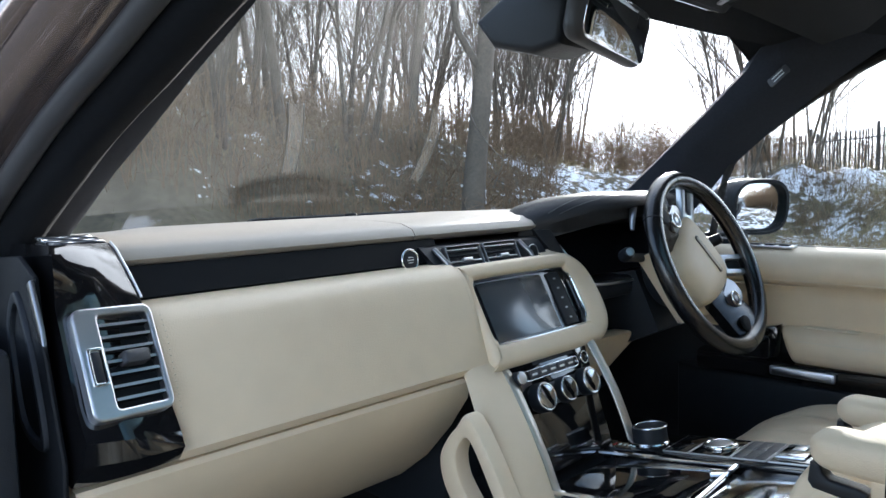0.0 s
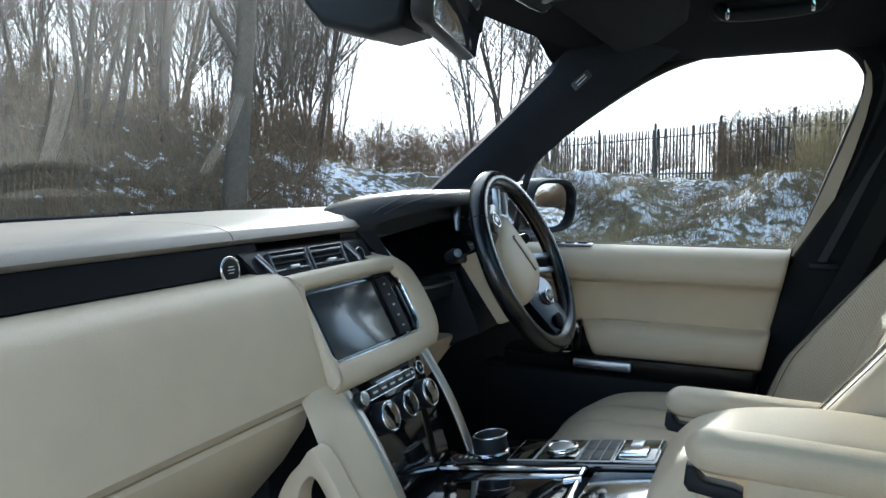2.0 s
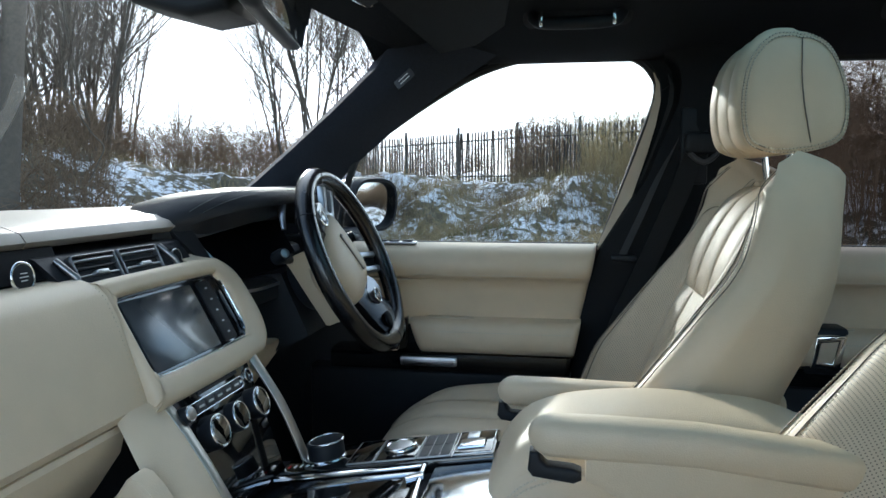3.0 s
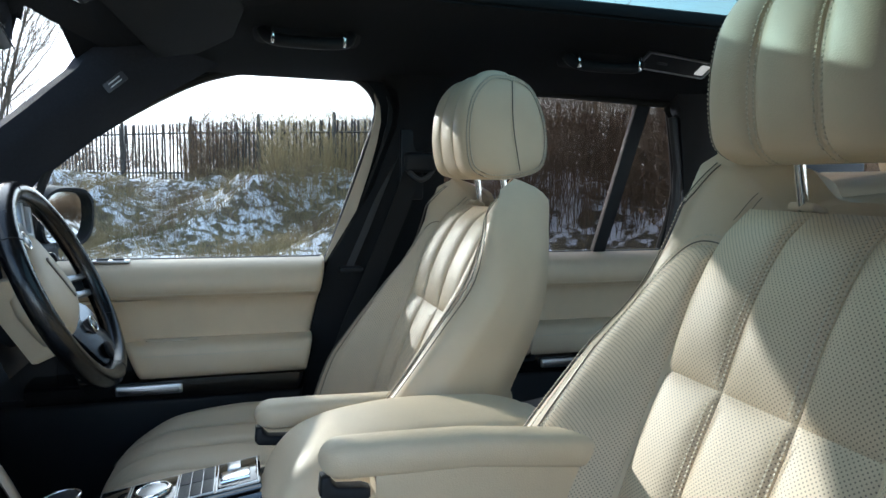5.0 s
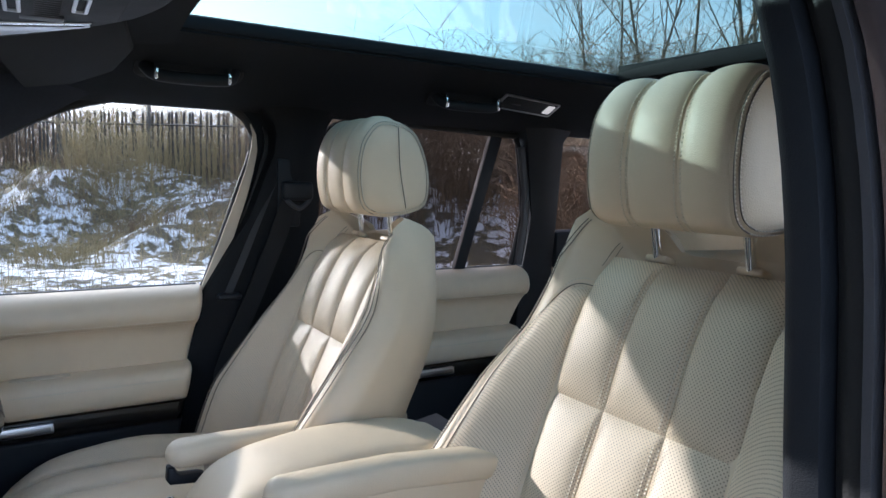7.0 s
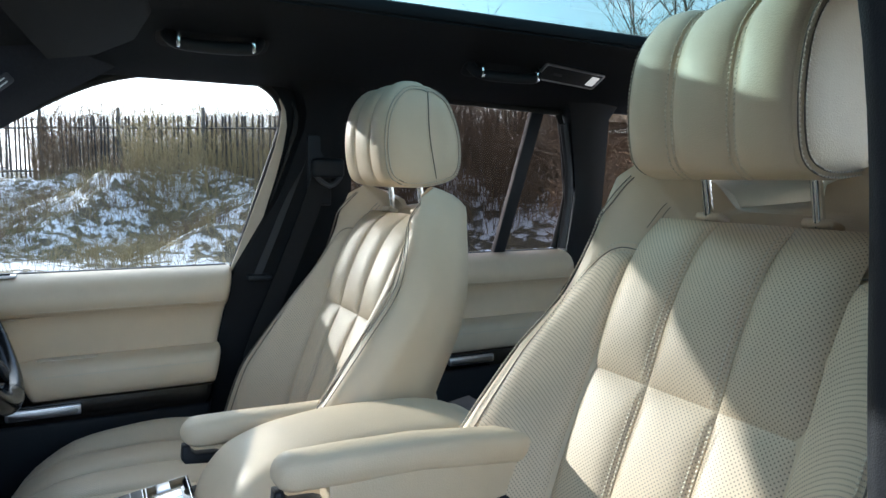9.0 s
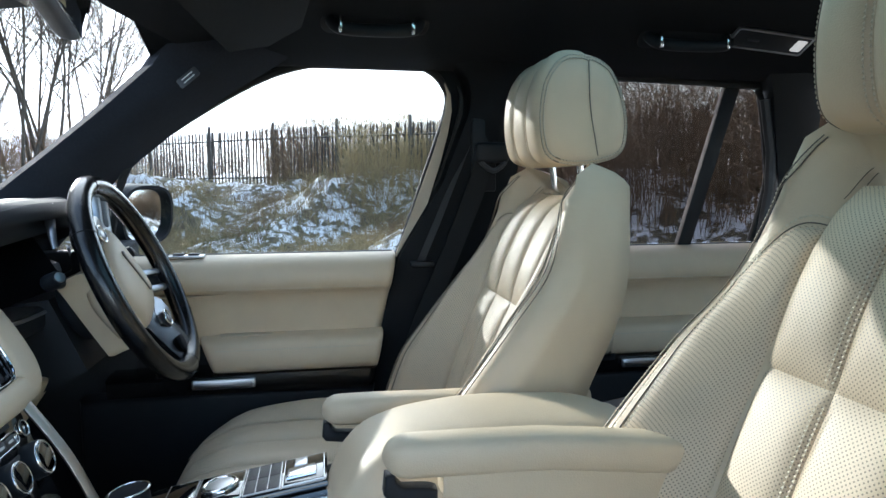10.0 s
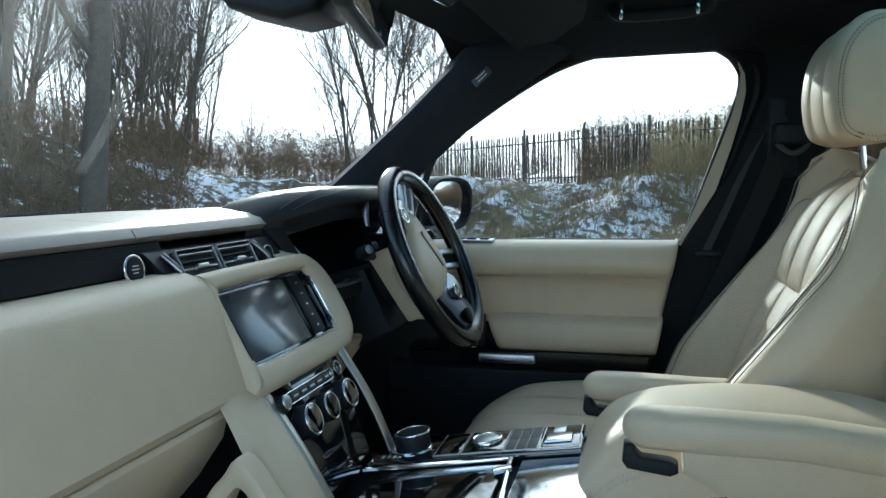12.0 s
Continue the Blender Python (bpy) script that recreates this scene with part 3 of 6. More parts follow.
# ---------------------------------------------------------------- doors
def door(kind):
    """Right-hand front or rear door, seen from inside."""
    front = kind == "front"
    d = thing("car_door", "ivory leather car door with black lower trim, closed" if front else "ivory leather rear car door with privacy glass, closed", "car door", "closed doors")
    y0, y1 = (0.16, -0.508) if front else (-0.775, -1.425)
    lean = 0.194 if front else 0.46

    def yr(z):
        return y1 + ((1.19 - z) if front else max(0.0, 1.11 - z)) * lean

    def pad(name, z0, z1, x0, x1, mat, ya, shrink=0.0, bevel=0.01, label=""):
        o = [(x1, ya, z0), (x1, ya, z1), (x1, yr(z1) + shrink, z1), (x1, yr(z0) + shrink, z0)]
        return part(name, slab(o, x1 - x0, (-1, 0, 0), bevel, 4), mat, d, label)

    def skin(name, prof, ya, mat, label="", swell=0.0, slant=0.0, n=26):
        """A moulded panel: a (z, x) profile run back to the door's rear edge, which rounds off."""
        rows = []
        zm = sum(z for z, _ in prof) / len(prof)
        for k in range(n + 1):
            t = 0.5 - 0.5 * math.cos(math.pi * k / n)
            loop = []
            for z, x in prof:
                ys, ye = ya + slant * (zm - z), yr(z) + 0.004
                y = ys + (ye - ys) * t
                near = max(0.0, 0.012 - abs(y - ye))
                near2 = max(0.0, 0.010 - abs(y - ys)) if slant else 0.0
                q = min(1.0, max(0.0, (y - swell_at) / 0.10))
                inset = 0.012 - math.sqrt(max(0.0, 0.012 ** 2 - near ** 2)) + near2 ** 2 * 80
                loop.append(Vector((x + inset - swell * q * q * (3 - 2 * q), y, z)))
            loop += [Vector((0.775, loop[-1].y, prof[-1][0])), Vector((0.775, loop[0].y, prof[0][0]))]
            rows.append(loop)
        return part(name, loft(rows), mat, d, label, sharp=60)
    swell_at = -0.15 if front else -0.86
    pad("door_core", 0.55, 1.15, 0.748, 0.80, m_black, y0, bevel=0.004)
    skin("upper_pad", [(1.118, 0.722), (1.115, 0.700), (1.119, 0.686), (1.130, 0.677), (1.148, 0.673), (1.166, 0.677), (1.180, 0.688), (1.189, 0.704), (1.194, 0.724), (1.196, 0.742)], y0, m_ivory)
    skin("middle_panel", [(1.010, 0.722), (1.03, 0.719), (1.06, 0.716), (1.09, 0.711), (1.108, 0.703), (1.1165, 0.694)], y0, m_ivory, swell=0.036)
    arm_y = -0.100 if front else -0.90
    skin("armrest_pad", [(0.950, 0.700), (0.9515, 0.672), (0.956, 0.661), (0.968, 0.655), (0.985, 0.652), (1.003, 0.653), (1.014, 0.657), (1.022, 0.665), (1.026, 0.680), (1.027, 0.724)], arm_y, m_ivory, slant=-0.35)
    skin("black_band", [(0.905, 0.690), (0.908, 0.672), (0.930, 0.666), (0.948, 0.667), (0.952, 0.690)], y0 - 0.06, m_piano, "gloss black trim band")
    pad("lower_trim", 0.56, 0.904, 0.684, 0.775, m_black, y0, bevel=0.012)
    stitches("stitching", [(0.6755, y, 1.128) for y in (y0 - 0.02, y1 + 0.03)], [(-1, 0, 0)] * 2, d)
    stitches("stitching", [(0.6525, y, 1.003) for y in (arm_y - 0.02, y1 + 0.055)], [(-1, 0, 0)] * 2, d)
    # finger slot in the armrest
    g0 = arm_y - 0.022
    part("grip_slot", slab([Vector((0.700, g0 - 0.056, 1.0255)) + Vector((a, b, 0)) for b, a in rounded(0.110, 0.022, 0.010)], 0.003, (0, 0, 1), 0.001), m_stitch, d)
    h0 = -0.068 if front else -1.02
    handle = part("pull_handle", slab(on_plane(rounded(0.130, 0.020, 0.004), (0.664, h0 - 0.066, 0.932), (0, -1, 0), (0, 0, 1)), 0.010, (-1, 0, 0), 0.002), m_alloy, d, "bright metal release handle")
    part("inlay", slab(on_plane(rounded(0.118, 0.011, 0.003), (0.654, h0 - 0.066, 0.931), (0, -1, 0), (0, 0, 1)), 0.0016, (-1, 0, 0), 0.0005), m_dark_alloy, handle)
    if front:
        sw = part("switch_panel", slab([(0.70, 0.02, 1.005), (0.70, -0.082, 1.03), (0.70, -0.082, 0.958), (0.70, 0.0, 0.94)], 0.035, (-1, 0, 0), 0.006), m_piano, d, "gloss black switch panel")
        part("switch_frame", tube([(0.6645, -0.005, 0.995), (0.6645, -0.06, 1.003), (0.6645, -0.064, 0.998), (0.6645, -0.064, 0.958), (0.6645, -0.060, 0.954), (0.6645, 0.0, 0.95)], 0.0018, 6, True), m_chrome, sw)
        lock = part("seat_switches", box((0.03, 0.10, 0.006), (0.722, -0.045, 1.196), 0.002), m_alloy, d, "aluminium seat switch plate on the sill")
        for k in range(3):
            part("switch", box((0.018, 0.022, 0.006), (0.72, -0.012 - 0.031 * k, 1.2), 0.002), m_black, lock)
        g_out = [(0.752, 0.11, 1.19), (0.752, 0.06, 1.385), (0.745, -0.04, 1.468), (0.735, -0.20, 1.563), (0.728, -0.31, 1.602), (0.722, -0.43, 1.616), (0.72, -0.52, 1.613),
                 (0.721, -0.576, 1.601), (0.723, -0.613, 1.571), (0.727, -0.627, 1.522), (0.735, -0.596, 1.42), (0.752, -0.517, 1.19)]
    else:
        g_out = [(0.752, -0.76, 1.2), (0.735, -0.80, 1.50), (0.725, -0.83, 1.575), (0.722, -1.0, 1.59), (0.722, -1.35, 1.578), (0.725, -1.39, 1.565), (0.735, -1.425, 1.40), (0.74, -1.425, 1.32), (0.752, -1.40, 1.2)]
    glass = part("window_glass", slab([(x + 0.012, y, z) for x, y, z in g_out], 0.004, (1, 0, 0), 0), m_clear if front else m_privacy, d, "clear door glass" if front else "dark privacy glass")
    seal = spline([Vector(p) for p in g_out[(0 if front else 1):]], 6)
    part("window_seal", tube(seal, 0.009, 8), m_rubber, d)
    if front:
        line = spline([Vector(p) for p in g_out[1:10]], 5)
        part("upper_frame", loft([[p + Vector((-0.004, 0, 0.002)), p + Vector((-0.012, -0.10 * max(0, (p.y + 0.48) / -0.13) + 0.012, 0.07)), p + Vector((0.02, -0.10 * max(0, (p.y + 0.48) / -0.13) + 0.012, 0.07)), p + Vector((0.016, 0, 0.002))] for p in line]), m_deep, d, "black upper window frame")
    part("belt_seal", box((0.016, abs(y1 - y0) - 0.02, 0.010), (0.757, (y0 + y1) / 2 - 0.002, 1.193), 0.003), m_rubber, d)
    if front:
        rows = []
        for y, z, x, w in ((-0.511, 1.185, 0.742, 0.030), (-0.552, 1.29, 0.735, 0.027), (-0.592, 1.40, 0.727, 0.022), (-0.612, 1.46, 0.723, 0.018), (-0.625, 1.51, 0.720, 0.014), (-0.628, 1.545, 0.718, 0.008), (-0.622, 1.566, 0.717, 0.003)):
            d2 = Vector((0, -w, -0.2 * w)) if z < 1.56 else Vector((0, -0.5 * w, 0.8 * w))
            e2 = Vector((x, y + 0.006, z))
            rows.append([e2 + d2 + Vector((-0.008, 0, 0)), e2 + Vector((-0.008, 0, 0)), e2 + Vector((0.02, -0.003, 0)), e2 + d2 + Vector((0.02, 0, 0))])
        part("rear_band", loft([[Vector((x, y, z)), Vector((x, y - w, z)), Vector((x + 0.012, y - w, z)), Vector((x + 0.012, y, z))] for y, z, x, w in ((-0.514, 1.185, 0.752, 0.09), (-0.595, 1.40, 0.738, 0.12), (-0.627, 1.52, 0.730, 0.12), (-0.625, 1.545, 0.728, 0.13), (-0.617, 1.566, 0.727, 0.14), (-0.601, 1.586, 0.726, 0.16), (-0.579, 1.598, 0.726, 0.18), (-0.548, 1.607, 0.725, 0.21), (-0.50, 1.614, 0.724, 0.25), (-0.43, 1.65, 0.724, 0.30))]), m_deep, d, "black pillar band")
        # The trim is ivory; its shade is put into the colour.
        part("frame_trim", loft(rows), m_greige, d, "ivory window frame trim, darkened as in shade")
        rows = [[p + Vector((0.006, -0.030, -0.004)) for p in r] for r in rows]
        part("frame_seal", loft(rows), m_rubber, d, "black rubber door seal")
        rows = [[p + Vector((-0.004, -0.026, -0.003)) for p in r] for r in rows]
        part("frame_edge", loft([[q for q in r] for r in rows]), m_black, d)
    else:
        part("window_divider", slab([(0.74, -1.197, 1.195), (0.725, -1.305, 1.585), (0.725, -1.345, 1.585), (0.74, -1.232, 1.195)], 0.02, (1, 0, 0), 0.003), m_black, d, "black window divider bar")
        rh = part("release_handle", frame_of([(0.662, y, z) for y, z in ((-0.944, 1.018), (-1.002, 1.022), (-0.990, 0.950), (-0.936, 0.954))], [(0.662, y, z) for y, z in ((-0.954, 1.006), (-0.986, 1.010), (-0.976, 0.964), (-0.948, 0.966))], 0.012, (-1, 0, 0), 0.002), m_chrome, d, "chrome door release handle")
        part("handle_block", box((0.06, 0.085, 0.10), (0.694, -0.968, 0.985), 0.008, 3), m_black, rh)
        part("rear_frame", tube([(0.735, -1.415, 1.2), (0.73, -1.432, 1.33), (0.725, -1.428, 1.42), (0.715, -1.40, 1.545)], 0.013), m_grey_plastic, d)
    return d


door_front = door("front")
door_rear = door("rear")


# ---------------------------------------------------------------- seats
BOLSTER = smooth_table([(-0.30, 0.22), (-0.24, 0.20), (-0.15, 0.165), (-0.094, 0.124), (-0.008, 0.058), (0.09, -0.014), (0.16, -0.040), (0.235, -0.054), (0.27, -0.066)])
CENTRE = smooth_table([(-0.30, 0.10), (-0.24, 0.085), (-0.1, 0.040), (0.0, 0.0), (0.08, -0.030), (0.15, -0.068), (0.19, -0.105), (0.27, -0.13)])
REAR = smooth_table([(-0.30, -0.03), (-0.24, -0.04), (-0.11, -0.075), (0.0, -0.125), (0.07, -0.145), (0.16, -0.156), (0.21, -0.162), (0.24, -0.164), (0.27, -0.160)])
HALF = smooth_table([(-0.30, 0.262), (-0.1, 0.266), (0.0, 0.258), (0.1, 0.232), (0.18, 0.205), (0.22, 0.194), (0.25, 0.184), (0.262, 0.178)])
EDGE = 0.145


def front_seat(cx, cy, cz, inner, reach, raise_, wide=1.0, crest=0.06, head_at=(0.0, 0.0), W=0.113):
    """A front seat whose lumbar crease lies at (cx, cy, cz); inner is the x sign towards the armrest."""
    seat = thing("front_seat", "ivory leather front seat with fluted perforated centre", "car seat", "front seats")
    seat.location = (cx, cy, cz)

    def half(dz):
        return HALF(dz) * (1 + (wide - 1) * min(1.0, max(0.0, (0.2 - dz) / 0.2)))

    def back(u, dz, lift=0.0):
        hw = half(dz)
        x = u * hw
        k = min(1.0, max(0.0, (abs(x) - EDGE) / max(0.045, 0.70 * (hw - EDGE))))
        k = k if k < 0.8 else 0.8 + 0.2 * math.sin((k - 0.8) / 0.2 * math.pi / 2)
        y = CENTRE(dz) + (BOLSTER(dz) + 0.014 - CENTRE(dz)) * k - min(0.07, 0.5 * (BOLSTER(dz) - REAR(dz))) * (1 - 0.6 * min(1.0, max(0.0, (dz - 0.05) / 0.13))) * abs(u) ** 9
        return tilt(Vector((x, y, dz)))

    def tilt(p):
        """Lets the top of the back slope down to the rear and dip between the shoulders."""
        k = min(1.0, max(0.0, (abs(p.x) - 0.125) / 0.06))
        k = k * k * (3 - 2 * k)
        p = p - Vector((0, 0, 0.088 * (1 - k) * max(0.0, p.z - 0.13) / 0.132))
        p = p - Vector((0, 0, k * crest * max(0.0, p.z - 0.15)))
        return p - Vector((0, 0, max(0.0, p.z - 0.12) / 0.142 * max(0.0, BOLSTER(p.z) - 0.035 - p.y) * 0.26))

    def side_wrap(w, dz):
        """From the bolster's front edge (w 0) round the flank to the rear (w 1)."""
        hw = half(dz)
        f, r = BOLSTER(dz) - 0.02, REAR(dz)
        y = f + (r - f) * w
        x = hw * (1.0 - 0.10 * w * w)
        return x, y

    rows = []
    for i in range(25):
        dz = -0.30 + 0.562 * i / 24
        loop = [back(-1 + 2 * k / 30, dz) + Vector((0, -0.003 if abs(-1 + k / 15) * half(dz) > EDGE - 0.01 else -0.012, 0)) for k in range(31)]
        loop = [Vector((p.x * 0.995, p.y, p.z)) for p in loop]
        hw, r = half(dz), REAR(dz)
        for w in (0.35, 0.7, 0.95):
            x, y = side_wrap(w, dz)
            loop.append(tilt(Vector((x, min(y, loop[30].y - 0.01), dz))))
        loop.append(tilt(Vector((hw * 0.80, r, dz))))
        loop.append(tilt(Vector((hw * 0.4, r - 0.012, dz))))
        loop.append(tilt(Vector((-hw * 0.4, r - 0.012, dz))))
        loop.append(tilt(Vector((-hw * 0.80, r, dz))))
        for w in (0.95, 0.7, 0.35):
            x, y = side_wrap(w, dz)
            loop.append(tilt(Vector((-x, min(y, loop[0].y - 0.01), dz))))
        rows.append(loop)
    last = rows[-1]
    mid = sum(last, Vector()) / len(last)
    for k, up in ((0.96, 0.005), (0.86, 0.009), (0.68, 0.012), (0.4, 0.012)):
        rows.append([mid + (p - mid) * k + Vector((0, 0, up)) for p in last])
    part("back_shell", loft(rows), m_ivory, seat, sharp=100)

    for lo, hi, top in ((-0.29, 0.003, False), (-0.003, 0.184, True)):
        for a, b in ((-0.145, -0.05), (-0.05, 0.05), (0.05, 0.145)):
            def f(u, v):
                return Vector((u, CENTRE(v), v))
            pillow("back_flute", f, a, b, lo, hi, m_perf, seat, puff=0.0105 if top else 0.009, sink=0.004, power=3.2, nu=14, nv=26, flip=True)
        for sx in (-0.05, 0.05):
            for off in (-0.0045, 0.0045):
                pts = [Vector((sx + off, CENTRE(lo + (hi - lo) * k / 24) + 0.0055, lo + (hi - lo) * k / 24)) for k in range(1, 24)]
                stitches("stitching", pts, [Vector((0, 1, 0.3)).normalized()] * len(pts), seat)
    for s in (-1, 1):
        def f(w, v, s=s):
            """Across the bolster: w 0 at the centre panel, 1 at the flank."""
            u = s * (EDGE / half(v) + (1.0 - EDGE / half(v)) * w)
            return back(u, v)
        flip = s > 0
        sign = -1 if flip else 1

        def g(w, t, f=f):
            """The perforated field: its upper edge arches down towards the flank."""
            top = 0.152 - 0.075 * max(0.0, w / 0.60) ** 3
            return f(w, -0.29 + t * (top + 0.29))
        pillow("bolster", g, 0.0, 0.60, 0.0, 1.0, m_perf, seat, puff=0.0055, sink=0.003, power=7, flip=flip, nu=20, nv=44)

        def row(h, line, lift, mat=None):
            pts = [h(*q) + surface_normal(h, *q) * sign * lift for q in line]
            stitches("stitching", pts, [surface_normal(h, *q) * sign for q in line], seat, mat=mat)
        row(g, [(0.555, 0.04 + 0.93 * k / 60) for k in range(61)], 0.0042)
        row(g, [(0.625, 0.04 + 0.95 * k / 60) for k in range(61)], 0.0010)
        row(g, [(0.03 + 0.57 * k / 24, 0.972) for k in range(25)], 0.0030)
        row(g, [(0.03 + 0.60 * k / 24, 1.018) for k in range(25)], 0.0010)
        for w in (0.70, 0.76):
            line = [f(w, -0.28 + 0.525 * k / 40) + surface_normal(f, w, -0.28 + 0.525 * k / 40) * sign * 0.0004 for k in range(41)]
            part("piping", tube(line, 0.0008, 6), m_seam, seat)
        row(f, [(0.73, -0.25 + 0.49 * k / 50) for k in range(51)], 0.0008)
        for w in (0.10, 0.17):
            line = [f(w, 0.190 + 0.068 * k / 14) + surface_normal(f, w, 0.190 + 0.068 * k / 14) * sign * 0.0003 for k in range(15)]
            part("piping", tube(line, 0.0005, 5), m_seam, seat)
        for line in ([(0.590, 0.04 + 0.95 * k / 50) for k in range(51)], [(0.03 + 0.57 * k / 24, 0.996) for k in range(25)]):
            part("piping", tube([g(*q) + surface_normal(g, *q) * sign * 0.0004 for q in line], 0.0008, 5), m_seam, seat)

    # headrest: fluted front, flat piped flanks, two chrome posts
    ring_yz = [(-0.036, 0.236), (-0.018, 0.258), (-0.012, 0.315), (-0.022, 0.372), (-0.050, 0.408), (-0.080, 0.413), (-0.094, 0.4095), (-0.110, 0.408), (-0.138, 0.388), (-0.160, 0.340), (-0.167, 0.29), (-0.158, 0.250), (-0.12, 0.234), (-0.07, 0.229)]
    ring_yz = [(p.x + head_at[0], p.y + head_at[1]) for p in spline([(a, b, 0) for a, b in ring_yz], 5, True)]
    cy0, cz0 = -0.085 + head_at[0], 0.318 + head_at[1]

    def head_section(x, k, push=0.0):
        return [Vector((x, cy0 + (y - cy0) * k, cz0 + (z - cz0) * k)) for y, z in ring_yz]
    head = part("headrest", loft([head_section(x, k) for x, k in ((-W - 0.006, 0.55), (-W - 0.004, 0.80), (-W, 0.90), (-W + 0.003, 0.955), (-W + 0.009, 0.985), (-0.06, 0.985), (0, 0.985), (0.06, 0.985), (W - 0.009, 0.985), (W - 0.003, 0.955), (W, 0.90), (W + 0.004, 0.80), (W + 0.006, 0.55))]), m_ivory, seat)
    n_ring = len(ring_yz)

    def hf(u, v):
        """Round the headrest's front and top: u across, v from under the front over the top."""
        q = v * 0.56 * n_ring - 2.5
        i = math.floor(q)
        t = q - i
        a, b = ring_yz[i % n_ring], ring_yz[(i + 1) % n_ring]
        y, z = a[0] + (b[0] - a[0]) * t, a[1] + (b[1] - a[1]) * t
        return Vector((u, cy0 + (y - cy0) * 0.985, cz0 + (z - cz0) * 0.985))
    for a, b in ((0.006 - W, -0.040), (-0.040, 0.040), (0.040, W - 0.006)):
        pillow("headrest_flute", hf, a, b, 0.0, 1.0, m_ivory, head, puff=0.0095, sink=0.003, power=2.8, nu=14, nv=44, flip=True)
    for sx in (-0.041, 0.041):
        for off in (-0.0045, 0.0045):
            pts = [hf(sx + off, k / 40) + surface_normal(hf, sx, k / 40) * -0.0035 for k in range(1, 40)]
            stitches("stitching", pts, [-surface_normal(hf, sx, k / 40) for k in range(1, 40)], head)
    for s in (-1, 1):
        for k, xx in ((0.90, W + 0.001), (0.955, W - 0.003)):
            loop = [Vector((s * xx, cy0 + (y - cy0) * k, cz0 + (z - cz0) * k)) for y, z in ring_yz]
            part("piping", tube(loop, 0.0010, 6, True), m_seam, head)
            stitches("stitching", [p + Vector((s * 0.001, 0, 0)) for p in loop], [Vector((s, 0, 0))] * len(loop), head)
        part("piping", tube([Vector((s * (W + 0.0070 - 0.010 * max(0.0, 0.83 * abs(k / 5 - 1) - 0.5)), -0.112 + head_at[0] + 0.018 * k / 10 + 0.006 * math.sin(k / 10 * math.pi), 0.247 + head_at[1] + 0.152 * k / 10)) for k in range(11)], 0.0010, 6), m_seam, head)
    for x in (-0.071, 0.071):
        part("headrest_post", tube([(x, -0.118 + head_at[0] * 0.5, 0.15), (x, -0.098 + head_at[0] * 0.8, 0.25)], 0.0062, 14), m_chrome, seat, "chrome headrest post")
        part("post_collar", box((0.036, 0.024, 0.010), (x, -0.116, 0.184), 0.004, 3, (20, 0, 0)), m_ivory, seat)

    # cushion
    TOPZ = smooth_table([(-0.06, -0.290), (0.05, -0.288), (0.2, -0.275), (0.36, -0.258), (0.46, -0.258), (0.53, -0.275), (0.575, -0.315), (0.60, -0.37)])
    WID = smooth_table([(-0.06, 0.24), (0.25, 0.25), (0.42, 0.24), (0.53, 0.205), (0.60, 0.15)])

    def cush(u, y):
        x = u * WID(y)
        k = min(1.0, max(0.0, (abs(x) - 0.16) / 0.06))
        k = k * k * (3 - 2 * k)
        return Vector((x, y, TOPZ(y) + 0.028 * k * (1 - max(0, (y - 0.3)) * 2.2) - 0.04 * abs(u) ** 10))
    rows = []
    for i in range(15):
        y = -0.06 + 0.66 * i / 14
        loop = [cush(-1 + 2 * k / 20, y) - Vector((0, 0, 0.012)) for k in range(21)]
        w = WID(y)
        loop += [Vector((w, y, -0.40)), Vector((w * 0.9, y - 0.02, -0.47)), Vector((-w * 0.9, y - 0.02, -0.47)), Vector((-w, y, -0.40))]
        rows.append(loop)
    part("cushion_base", loft(rows), m_ivory, seat)
    for a, b in ((-0.62, -0.21), (-0.21, 0.21), (0.21, 0.62)):
        pillow("cushion_flute", cush, a, b, -0.05, 0.59, m_perf, seat, puff=0.010, sink=0.003, power=3.2, nu=14, nv=30)
    for s in (-1, 1):
        pillow("cushion_bolster", lambda u, v, s=s: cush(s * u, v), 0.62, 0.985, -0.05, 0.585, m_perf, seat, puff=0.010, sink=0.004, power=4, nu=14, nv=28, flip=s < 0)
        for off in (-0.018, 0.018):
            uv = [(s * 0.62 + off, -0.03 + 0.60 * k / 40) for k in range(41)]
            stitches("stitching", [cush(*q) + Vector((0, 0, 0.004)) for q in uv], [Vector((0, 0.2, 1)).normalized()] * 41, seat)
    part("seat_base", box((0.44, 0.48, 0.20), (0, 0.22, -0.50), 0.02), m_black, seat, "black plastic seat base")
    part("seat_rail", box((0.40, 0.50, 0.06), (0, 0.22, -0.62), 0.01), m_black, seat)

    # fold-down armrest with its black height wheel
    ax = inner * 0.198
    arm_turn = Vector((0, reach, raise_))
    arm_rows = []
    shape = [(0.322 - 0.026 * (1 - math.cos(radians(15 * k))), 0.025 * max(0.12, math.sin(radians(15 * k))), -0.109 - 0.020 * max(0.12, math.sin(radians(15 * k))), -0.109 + 0.020 * max(0.12, math.sin(radians(15 * k)))) for k in range(7)]
    shape += [(0.24, 0.026, -0.130, -0.089), (0.15, 0.026, -0.132, -0.091), (0.0, 0.028, -0.140, -0.100), (-0.08, 0.028, -0.145, -0.108)]
